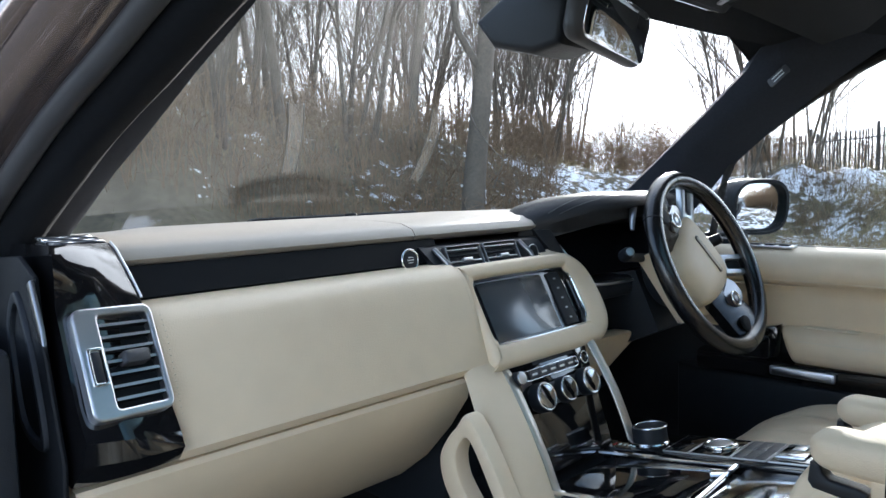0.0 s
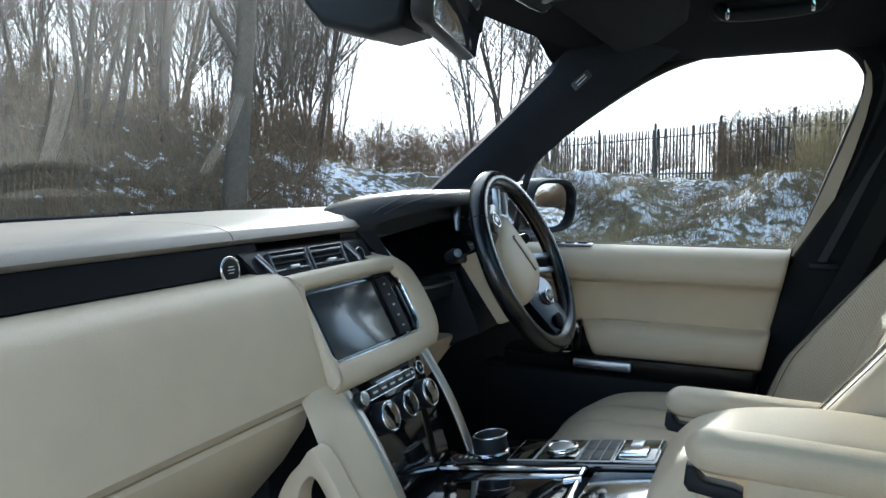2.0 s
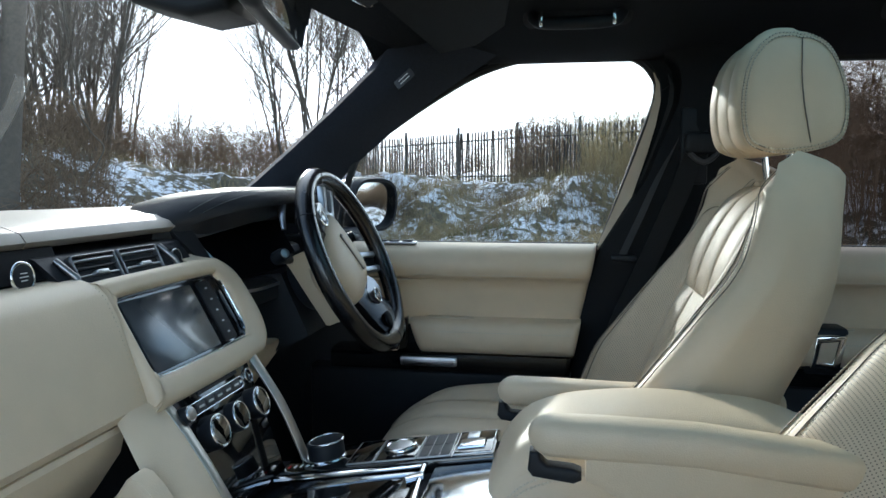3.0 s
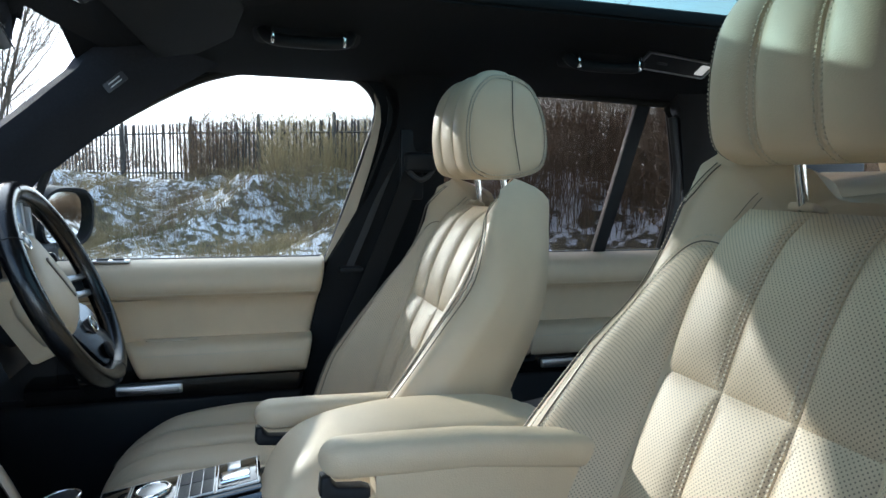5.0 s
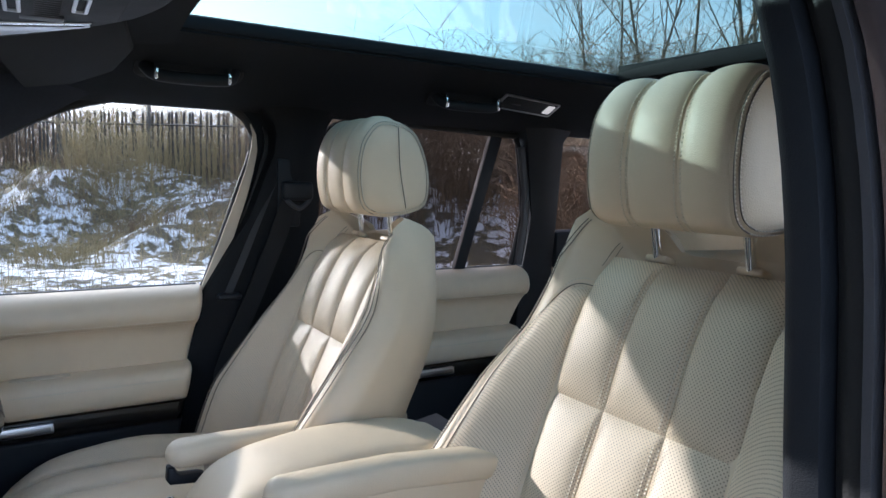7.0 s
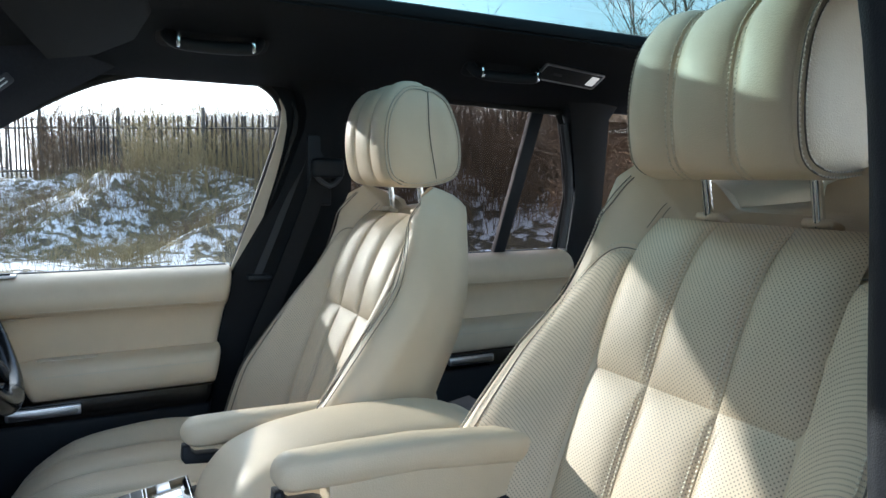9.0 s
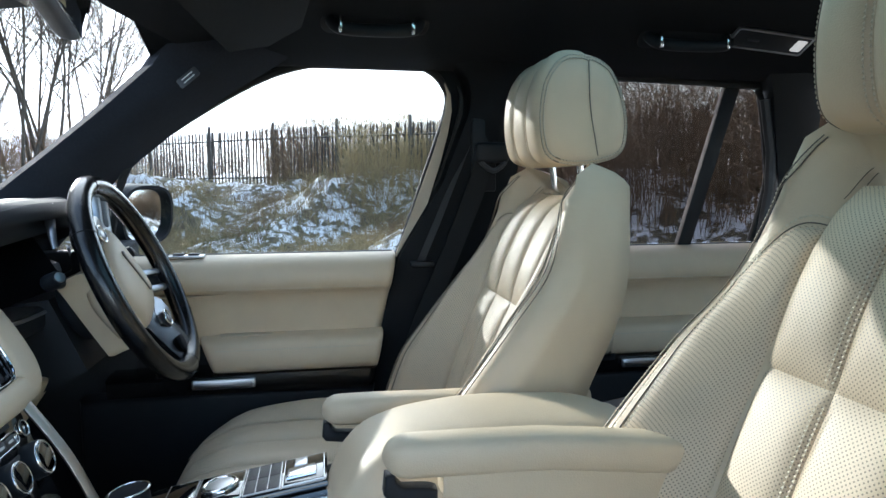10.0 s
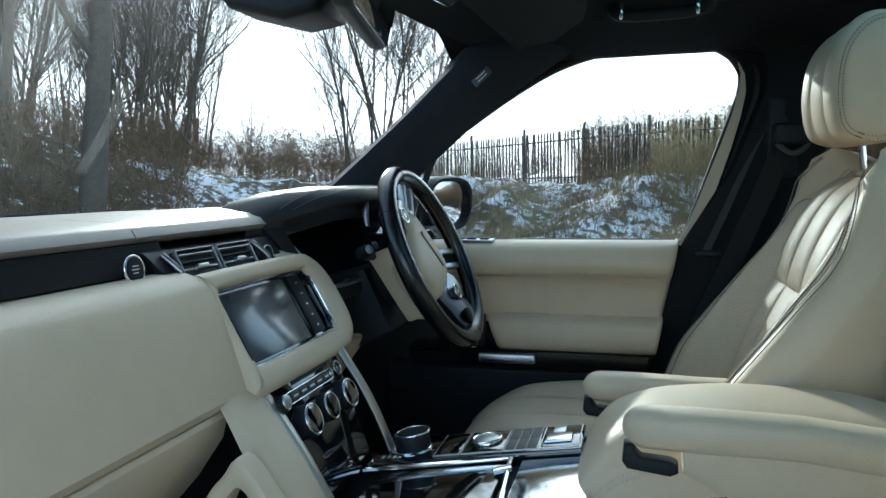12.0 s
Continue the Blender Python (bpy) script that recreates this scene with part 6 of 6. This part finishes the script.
# rear bench
bench = thing("rear_bench", "ivory leather rear bench with headrests", "bench seat")
for cx in (-0.36, 0.36):
    part("backrest", box((0.56, 0.18, 0.52), (cx, -1.80, 1.15), 0.06, 5, (-20, 0, 0)), m_ivory, bench)
    hr = part("headrest", box((0.28, 0.12, 0.17), (cx, -1.87, 1.47), 0.05, 5, (-10, 0, 0)), m_ivory, bench)
    part("cushion", box((0.60, 0.55, 0.18), (cx, -1.50, 0.86), 0.06, 5), m_ivory, bench)
part("centre_back", box((0.16, 0.16, 0.46), (0, -1.80, 1.13), 0.05, 5, (-20, 0, 0)), m_ivory, bench)
part("base", box((1.30, 0.58, 0.28), (0, -1.53, 0.66), 0.02), m_black, bench)

# ---------------------------------------------------------------- near side door opening
opening = thing("door_frame", "bronze painted door opening with black rubber seals", "door frame", kind="structure")
A_OUT = [(-0.775, 0.44, 1.20), (-0.742, 0.30, 1.335), (-0.710, 0.169, 1.432), (-0.690, 0.110, 1.476), (-0.670, 0.045, 1.516), (-0.645, -0.06, 1.575), (-0.625, -0.20, 1.632), (-0.615, -0.42, 1.675), (-0.615, -0.8, 1.69), (-0.615, -1.2, 1.69)]
A = spline([Vector(p) for p in A_OUT], 6)
part("paint_rail", tube(A, 0.044, 16, flat=1.0), m_paint, opening, "bronze painted windscreen pillar")
part("paint_crease", tube([p + Vector((-0.030, -0.024, 0.012)) for p in A], 0.016, 12), m_paint, opening)
part("seal", tube([p + Vector((0.018, -0.020, -0.042)) for p in A], 0.013, 12), m_grey_plastic, opening, "dark grey rubber door seal")
part("inner_flange", tube([p + Vector((0.055, 0.0, -0.042)) for p in A], 0.034, 10), m_lining, opening)
part("drip_rail", tube([p + Vector((-0.028, 0.030, 0.046)) for p in A], 0.014, 10), m_rubber, opening, "black screen edge moulding")
part("drip_rail", tube([p + Vector((-0.036, 0.046, 0.060)) for p in A], 0.007, 8), m_alloy, opening)
PILLAR_X = smooth_table([(0.45, -0.672), (1.0, -0.660), (1.29, -0.641), (1.39, -0.635), (1.46, -0.627), (1.53, -0.613), (1.57, -0.600), (1.64, -0.575)])


def pillar_skin(name, prof, mat, label):
    """A strip up the near centre pillar; prof holds (x, y) steps from its inner edge."""
    part(name, loft([[Vector((PILLAR_X(z) + a, y + b, z)) for a, b in prof] for z, y in EDGE_FINE]), mat, opening, label)


EDGE_FINE = [(0.45 + 1.19 * k / 34, -0.60) for k in range(35)]
pillar_skin("b_pillar_cover", [(0.024, -0.20), (0.008, -0.04), (0.0, -0.006), (-0.004, 0.0), (-0.012, 0.003), (-0.028, 0.0), (-0.031, -0.006), (-0.031, -0.20)], m_black, "dark grey centre pillar cover")
pillar_skin("b_pillar_seal", [(-0.030, -0.016), (-0.035, -0.008), (-0.045, -0.005), (-0.052, -0.008), (-0.054, -0.10), (-0.030, -0.10)], m_rubber, "black rubber seal")
pillar_skin("b_pillar_edge", [(-0.051, -0.006), (-0.055, 0.002), (-0.061, 0.002), (-0.064, -0.004), (-0.065, -0.10), (-0.051, -0.10)], m_grey_plastic, "dark grey painted edge")
pillar_skin("b_pillar_paint", [(-0.063, -0.006), (-0.068, 0.003), (-0.080, 0.004), (-0.100, -0.004), (-0.122, -0.03), (-0.140, -0.25), (-0.07, -0.25)], m_paint, "bronze painted pillar skin")
part("sill", box((0.14, 1.1, 0.12), (-0.73, -0.05, 0.46), 0.02), m_paint, opening)
part("hinge_panel", box((0.04, 0.22, 0.75), (-0.78, 0.40, 0.86), 0.01), m_black, opening)
kick = part("kick_panel", slab([(-0.735, 0.36, 1.30), (-0.735, 0.32, 1.16), (-0.735, 0.30, 0.95), (-0.735, 0.30, 0.6), (-0.735, 0.5, 0.6), (-0.735, 0.5, 1.25)], 0.03, (-1, 0, 0), 0.01), m_black, opening)


# ---------------------------------------------------------------- outside
MOUNDS = [(15.9, 2.9, 0.62, 1.15), (14.9, -0.1, 0.66, 1.35), (15.8, -1.6, 0.40, 1.2), (12.4, -2.5, 0.45, 1.2), (17.4, 4.8, 0.5, 1.3), (13.4, 1.3, 0.30, 0.9), (11.0, -4.2, 0.45, 1.2)]


def bank(x, y):
    """Height of the ground: level round the car, rough banks beyond."""
    r = math.hypot(x, y)
    a = math.degrees(math.atan2(x, y))
    if a > 40:
        foot, rise, length = lerp_table([(40, 9.5), (60, 11), (75, 14.5), (96, 13.0), (118, 8.5), (140, 7.0), (180, 9)], a), lerp_table([(40, 2.7), (50, 2.2), (60, 1.5), (75, 1.35), (96, 1.35), (118, 1.5), (140, 1.5), (180, 0.8)], a), lerp_table([(40, 6.0), (60, 7.0), (75, 6.0), (96, 4.5), (118, 4), (180, 5)], a)
    else:
        foot, rise, length = lerp_table([(-180, 14), (-90, 12), (-30, 8), (20, 7.5), (40, 9.5)], a), lerp_table([(-180, 0.8), (-90, 0.8), (-30, 2.4), (10, 3.2), (40, 2.7)], a), 6.5
    k = min(1.0, max(0.0, (r - foot) / length))
    k = k * k * (3 - 2 * k)
    rough = noise.fractal(Vector((x * 0.22, y * 0.22, 0.3)), 0.9, 2.1, 5) * 0.34 + noise.fractal(Vector((x * 0.9, y * 0.9, 4.0)), 0.9, 2.0, 4) * (0.16 if a < 60 else 0.26)
    near = min(1.0, max(0.0, (r - 5.0) / 5.0))
    mound = 0.0
    if 9 < x < 21 and -8 < y < 8:
        for mx, my, h, w in MOUNDS:
            q = ((x - mx) ** 2 + (y - my) ** 2) / (w * w)
            if q < 6:
                mound += h * math.exp(-q ** 1.5)
        mound *= 1.0 + 0.5 * noise.fractal(Vector((x * 1.3, y * 1.3, 7.0)), 0.9, 2.1, 4)
    return rise * k + rough * near * (0.25 + 0.75 * k) * (1.0 if r < 60 else 0.3) + mound + (0.06 * noise.noise(Vector((x * 0.5, y * 0.5, 9))) if r < 8 else 0)


def ground_material():
    m = material("snowy_rough_ground", (0.10, 0.085, 0.055), 0.95, vary=0.55, scale=7.0, coarse=0.6, bump=0.9, bump_scale=14)
    n, l = m.node_tree.nodes, m.node_tree.links
    p = n["Principled BSDF"]
    co = n.new("ShaderNodeTexCoord")
    a, b = n.new("ShaderNodeTexNoise"), n.new("ShaderNodeTexNoise")
    a.inputs["Scale"].default_value, a.inputs["Detail"].default_value = 1.1, 5
    b.inputs["Scale"].default_value, b.inputs["Detail"].default_value = 5.5, 10
    for t in (a, b):
        l.new(co.outputs["Object"], t.inputs["Vector"])
    add = n.new("ShaderNodeMath")
    add.operation = "ADD"
    l.new(a.outputs["Fac"], add.inputs[0])
    l.new(b.outputs["Fac"], add.inputs[1])
    ramp = n.new("ShaderNodeMapRange")
    ramp.inputs["From Min"].default_value, ramp.inputs["From Max"].default_value = 0.955, 1.06
    l.new(add.outputs[0], ramp.inputs["Value"])
    sep = n.new("ShaderNodeSeparateXYZ")
    l.new(co.outputs["Object"], sep.inputs["Vector"])
    lean = n.new("ShaderNodeMath")
    lean.operation = "SUBTRACT"
    l.new(sep.outputs["X"], lean.inputs[0])
    l.new(sep.outputs["Y"], lean.inputs[1])
    wood = n.new("ShaderNodeMapRange")
    wood.inputs["From Min"].default_value, wood.inputs["From Max"].default_value = -4.0, 5.0
    wood.inputs["To Min"].default_value, wood.inputs["To Max"].default_value = -0.26, 0.0
    l.new(lean.outputs[0], wood.inputs["Value"])
    less = n.new("ShaderNodeMath")
    less.operation = "ADD"
    l.new(add.outputs[0], less.inputs[0])
    l.new(wood.outputs["Result"], less.inputs[1])
    l.new(less.outputs[0], ramp.inputs["Value"])
    mix = n.new("ShaderNodeMix")
    mix.data_type = "RGBA"
    mix.inputs["B"].default_value = (0.80, 0.82, 0.86, 1)
    l.new(p.inputs["Base Color"].links[0].from_socket, mix.inputs["A"])
    l.new(ramp.outputs["Result"], mix.inputs["Factor"])
    l.new(mix.outputs["Result"], p.inputs["Base Color"])
    return m


m_ground = ground_material()
m_bark = material("winter_bark", (0.090, 0.075, 0.058), 0.9, vary=0.35, scale=25, bump=0.8, bump_scale=40)
m_twig = material("dry_twigs", (0.105, 0.084, 0.062), 0.9, vary=0.35, scale=6, coarse=1.0)
m_bramble = material("brown_bramble", (0.17, 0.115, 0.07), 0.95, vary=0.45, scale=5, coarse=0.8)
m_straw = material("dry_grass", (0.30, 0.235, 0.12), 0.9, vary=0.4, scale=4, coarse=0.6)
m_green = material("rough_grass", (0.11, 0.115, 0.040), 0.9, vary=0.4, scale=4, coarse=0.6)
m_fence = material("weathered_steel", (0.075, 0.070, 0.066), 0.65, 0.3, vary=0.3, scale=12, bump=0.3, bump_scale=60)

radii = [0, 1.5, 3, 4.5, 6] + [6 + 0.21 * k for k in range(1, 101)] + [28, 30, 33, 37, 42, 50, 62, 80, 110, 160, 260, 500, 1200, 3000]
NA = 480
verts, faces = [], []
for r in radii:
    for k in range(NA):
        a = 2 * math.pi * k / NA
        x, y = r * math.sin(a), r * math.cos(a)
        verts.append((x, y, bank(x, y)))
for j in range(len(radii) - 1):
    for k in range(NA):
        q = (j * NA + k, j * NA + (k + 1) % NA, (j + 1) * NA + (k + 1) % NA, (j + 1) * NA + k)
        faces.append(q)
ground = tagged(link("ground", verts, faces, m_ground), "rough bank of soil and grass with patchy snow", "ground", kind="structure")


def limb(verts, faces, pts, radii_, side):
    base = len(verts)
    for i, q in enumerate(pts):
        a, b = pts[max(0, i - 1)], pts[min(len(pts) - 1, i + 1)]
        way = (b - a).normalized()
        ref = Vector((0, 0, 1)) if abs(way.z) < 0.9 else Vector((1, 0, 0))
        s = way.cross(ref).normalized()
        t = s.cross(way)
        for k in range(side):
            c = 2 * math.pi * k / side
            verts.append(q + (s * math.cos(c) + t * math.sin(c)) * radii_[i])
    for i in range(len(pts) - 1):
        for k in range(side):
            faces.append((base + i * side + k, base + i * side + (k + 1) % side, base + (i + 1) * side + (k + 1) % side, base + (i + 1) * side + k))


def grow(rng, trunk, twigs, at, way, length, r, level, top_level, spread):
    """One limb and, along it, its branches."""
    n = 7 if level == 0 else 5 if level == 1 else 4
    pts, rad = [at.copy()], [r]
    d = way.normalized()
    p = at.copy()
    wob = 0.035 if level == 0 else 0.11
    for i in range(n):
        d = (d + Vector((rng.gauss(0, wob), rng.gauss(0, wob), rng.gauss(0, wob * 0.6) + 0.05 * (level > 0)))).normalized()
        p = p + d * (length / n)
        pts.append(p.copy())
        rad.append(max(0.004, r * (1 - 0.80 * (i + 1) / n)))
    v, f = trunk if level < 2 else twigs
    limb(v, f, pts, rad, 7 if level == 0 else 5 if level == 1 else 3)
    if level < top_level:
        count = (12, 6, 5, 4)[level]
        for k in range(count):
            t = rng.uniform(0.28 if level == 0 else 0.2, 1.0)
            i = min(n - 1, int(t * n))
            q = pts[i].lerp(pts[i + 1], t * n - i)
            a = rng.uniform(0, 2 * math.pi)
            out = Vector((math.cos(a), math.sin(a), rng.uniform(0.2, 0.9)))
            w = (pts[i + 1] - pts[i]).normalized() * (1.2 - spread) + out.normalized() * spread
            grow(rng, trunk, twigs, q, w, length * rng.uniform(0.34, 0.55), max(0.005, rad[i] * rng.uniform(0.4, 0.6)), level + 1, top_level, spread)


def make_tree(seed, height, r, stems, top_level, label, spread=0.60):
    rng = random.Random(seed)
    trunk, twigs = ([], []), ([], [])
    for s in range(stems):
        lean = Vector((rng.gauss(0, 0.10), rng.gauss(0, 0.10), 1)) if stems > 1 else Vector((rng.gauss(0, 0.05), rng.gauss(0, 0.05), 1))
        grow(rng, trunk, twigs, Vector((rng.gauss(0, 0.25) * (stems > 1), rng.gauss(0, 0.25) * (stems > 1), -0.3)), lean, height * rng.uniform(0.8, 1.05), r * rng.uniform(0.75, 1.1), 0, top_level, spread)
    t = thing("tree", label, "tree", "bare winter trees")
    link("trunk", trunk[0], trunk[1], m_bark, t)
    link("crown", twigs[0], twigs[1], m_twig, t)
    return t


def put(x, y, z, turn, size):
    return pose(x, y, z, 0, 0, turn) @ Matrix.Diagonal((size, size, size, 1))


def polar(heading, r):
    return r * math.sin(radians(heading)), r * math.cos(radians(heading))


protos = [make_tree(11, 10.5, 0.095, 1, 3, "tall bare winter tree with thin grey-brown trunk"),
          make_tree(12, 9.5, 0.060, 3, 3, "bare winter tree with several slender stems"),
          make_tree(13, 7.0, 0.06, 4, 2, "clump of slender bare saplings on the bank"),
          make_tree(14, 12.0, 0.27, 1, 3, "large bare tree with a thick dark trunk", 0.6),
          make_tree(15, 6.0, 0.042, 3, 3, "spreading bare thorn tree with fine twigs", 0.72)]
rng = random.Random(5)
spots = [(0, 46.0, 10.8, 3, 1.0), (0, 41.0, 14.0, 0, 1.2), (0, 53.5, 18.0, 1, 1.0), (0, 36.0, 13.5, 1, 1.2), (0, 30.0, 13.0, 0, 1.3), (0, 24.0, 12.5, 1, 1.1)]
for k in range(165):
    h = rng.uniform(-14, 55) if k % 5 else rng.uniform(-14, 36)
    r = 14.0 + 34.0 * rng.random() ** 1.2
    if h > 38 and r < 24:
        r += 12
    spots.append((k, h, r, rng.choice((0, 1, 1, 2, 0, 0)), rng.uniform(0.8, 1.25)))
spots += [(0, 68.2, 17.5, 4, 1.35), (0, 70.8, 18.5, 1, 0.85), (0, 73.5, 20, 4, 1.1), (0, 67, 21, 2, 0.8), (0, 69.5, 19, 4, 1.2), (0, 72.5, 22, 1, 0.95), (0, 66, 26, 4, 0.8), (0, 75, 27, 4, 0.8), (0, 59, 30, 2, 0.6), (0, 141, 22, 4, 2.0), (0, 148, 20, 1, 1.3), (0, 136, 26, 4, 1.9), (0, 153, 19, 4, 1.6)]
used = set()
for _, h, r, kind, size in spots:
    x, y = polar(h, r)
    m = put(x, y, bank(x, y) - 0.1, rng.uniform(0, 360), size)
    if kind not in used:
        protos[kind].matrix_basis = m
        used.add(kind)
    else:
        ob = copy_thing(protos[kind], pose(0, 0, 0))
        ob.matrix_basis = m


def stalks(name, count, where, height, r, mat, label, category, seed, droop=0.5, side=3, fork=0):
    """A thicket of thin bent stems, as one mass."""
    rng = random.Random(seed)
    v, f = [], []
    for _ in range(count):
        x, y = where(rng)
        z = bank(x, y) - 0.05
        a = rng.uniform(0, 2 * math.pi)
        hh = height * rng.uniform(0.45, 1.2)
        out = Vector((math.cos(a), math.sin(a), 0)) * hh * droop * rng.uniform(0.2, 1)
        p0 = Vector((x, y, z))
        p1 = p0 + out * 0.3 + Vector((0, 0, hh * 0.6))
        p2 = p0 + out + Vector((0, 0, hh * rng.uniform(0.7, 1.0)))
        limb(v, f, [p0, p1, p2], [r, r * 0.8, r * 0.3], side)
        for _ in range(fork):
            t = rng.uniform(0.3, 0.9)
            q = p0.lerp(p1, t) if rng.random() < 0.5 else p1.lerp(p2, t)
            w = Vector((rng.gauss(0, 1), rng.gauss(0, 1), rng.uniform(0, 1.2))).normalized() * hh * rng.uniform(0.15, 0.4)
            limb(v, f, [q, q + w * 0.5 + Vector((0, 0, 0.02)), q + w], [r * 0.6, r * 0.5, r * 0.2], side)
    return tagged(link(name, v, f, mat, smooth=False), label, category, kind="stuff")


def sector(h0, h1, r0, r1):
    return lambda g: polar(g.uniform(h0, h1), g.uniform(r0, r1))


def clumps(seed, count, h0, h1, r0, r1, spread):
    """Points gathered round scattered centres."""
    g0 = random.Random(seed)
    centres = [polar(g0.uniform(h0, h1), g0.uniform(r0, r1)) for _ in range(count)]

    def where(g):
        cx, cy = g.choice(centres)
        return cx + g.gauss(0, spread), cy + g.gauss(0, spread)
    return where


stalks("undergrowth", 6500, sector(-15, 54, 10.5, 22), 1.25, 0.009, m_bramble, "brown winter undergrowth below the trees", "undergrowth", 21, 0.7, fork=4)
stalks("shrubs", 2000, sector(50, 72, 18, 26), 1.6, 0.006, m_bramble, "bare brown shrubs on the bank", "shrubs", 22, 0.6, fork=7)
stalks("shrubs", 700, sector(72, 85, 30, 35), 2.2, 0.009, m_bramble, "thin bare shrubs far behind the fence", "shrubs", 37, 0.4, fork=5)
stalks("shrubs", 1900, sector(86.5, 106, 18.6, 23), 2.1, 0.007, m_bramble, "bare pale shrubs behind the fence", "shrubs", 23, 0.4, fork=5)
stalks("brambles", 1100, sector(93, 112, 14.5, 19), 1.5, 0.007, m_straw, "tall dry reeds along the fence", "reeds", 34, 0.5, fork=3)
stalks("brambles", 3200, sector(107, 152, 10.2, 15.5), 2.3, 0.007, m_bramble, "dense brown brambles on the bank", "brambles", 24, 0.6, fork=5)
stalks("brambles", 2600, sector(132, 172, 7.0, 11), 2.0, 0.008, m_bramble, "brown thicket behind the car", "brambles", 35, 0.5, fork=5)
stalks("grass_tufts", 9000, sector(-15, 100, 11.5, 20), 0.35, 0.004, m_straw, "dry straw-coloured grass tufts", "grass", 25, 0.9)
stalks("grass_tufts", 3500, sector(60, 150, 7, 20), 0.5, 0.004, m_straw, "long dry grass on the bank", "grass", 26, 0.9)
stalks("green_grass", 3500, sector(-20, 140, 8, 18), 0.18, 0.004, m_green, "short rough green grass", "grass", 27, 0.9)

stalks("grass_tufts", 3000, sector(74, 112, 12.0, 18.5), 0.20, 0.005, m_straw, "short dry grass through the snow on the mounds", "grass", 28, 1.0)
stalks("green_grass", 5200, clumps(61, 60, 64, 116, 12.5, 18.5, 0.45), 0.16, 0.006, m_green, "short olive grass on the mounds", "grass", 29, 1.0)


stalks("dry_clumps", 4600, clumps(41, 60, 68, 112, 12.0, 18, 0.34), 0.36, 0.005, m_bramble, "dead brown weed clumps on the mounds", "weeds", 42, 0.8, fork=2)
stalks("dry_clumps", 3400, clumps(43, 46, 76, 116, 11.0, 17, 0.42), 0.50, 0.005, m_straw, "pale straw clumps on the mounds", "weeds", 44, 0.9, fork=1)

# palisade fence on the bank
fence = thing("fence", "weathered steel palisade fence with pointed pales", "fence")
LINE = [Vector((27.0, 10.2, 0)), Vector((24.8, 6.15, 0)), Vector((22.4, 3.2, 0)), Vector((20.1, 0.6, 0)), Vector((16.9, -1.9, 0)), Vector((13.9, -4.1, 0)), Vector((10.6, -6.8, 0)), Vector((4.0, -11.5, 0))]


def fence_z(q):
    """Foot of the pales along the line."""
    return 1.18 - 0.30 * min(1.0, max(0.0, (20.1 - q.x) / 8.0))


def pale_mesh():
    w, h, t = 0.065, 1.8, 0.012
    bm = slab([(-w / 2, 0, 0), (-w / 2, 0, h - 0.08), (-w / 4, 0, h), (0, 0, h - 0.05), (w / 4, 0, h), (w / 2, 0, h - 0.08), (w / 2, 0, 0)], t, (0, 1, 0), 0)
    me = bpy.data.meshes.new("pale")
    bm.to_mesh(me)
    bm.free()
    me.materials.append(m_fence)
    return me


pale = pale_mesh()
step = 0.155
count = 0
for a, b in zip(LINE, LINE[1:]):
    way = (b - a).normalized()
    n = int((b - a).length / step)
    turn = math.degrees(math.atan2(way.y, way.x))
    for k in range(n):
        q = a + way * (k * step)
        z = fence_z(q)
        if count < 330:
            o = new("pale", pale)
            o.parent = fence
            o.matrix_basis = pose(q.x, q.y, z, rng.uniform(-1, 1), rng.uniform(-1.5, 1.5), turn)
            count += 1
        if (count + k * (count >= 330)) % 18 == 1:
            part("post", box((0.11, 0.08, 2.5), (q.x + 0.03, q.y + 0.05, z + 0.72), 0.01, 1), m_fence, fence)
    for h in (0.35, 1.5):
        pts = [a + way * ((b - a).length * t / 12) for t in range(13)]
        part("rail", tube([Vector((q.x, q.y + 0.02, fence_z(q) + h)) for q in pts], 0.025, 4), m_fence, fence)
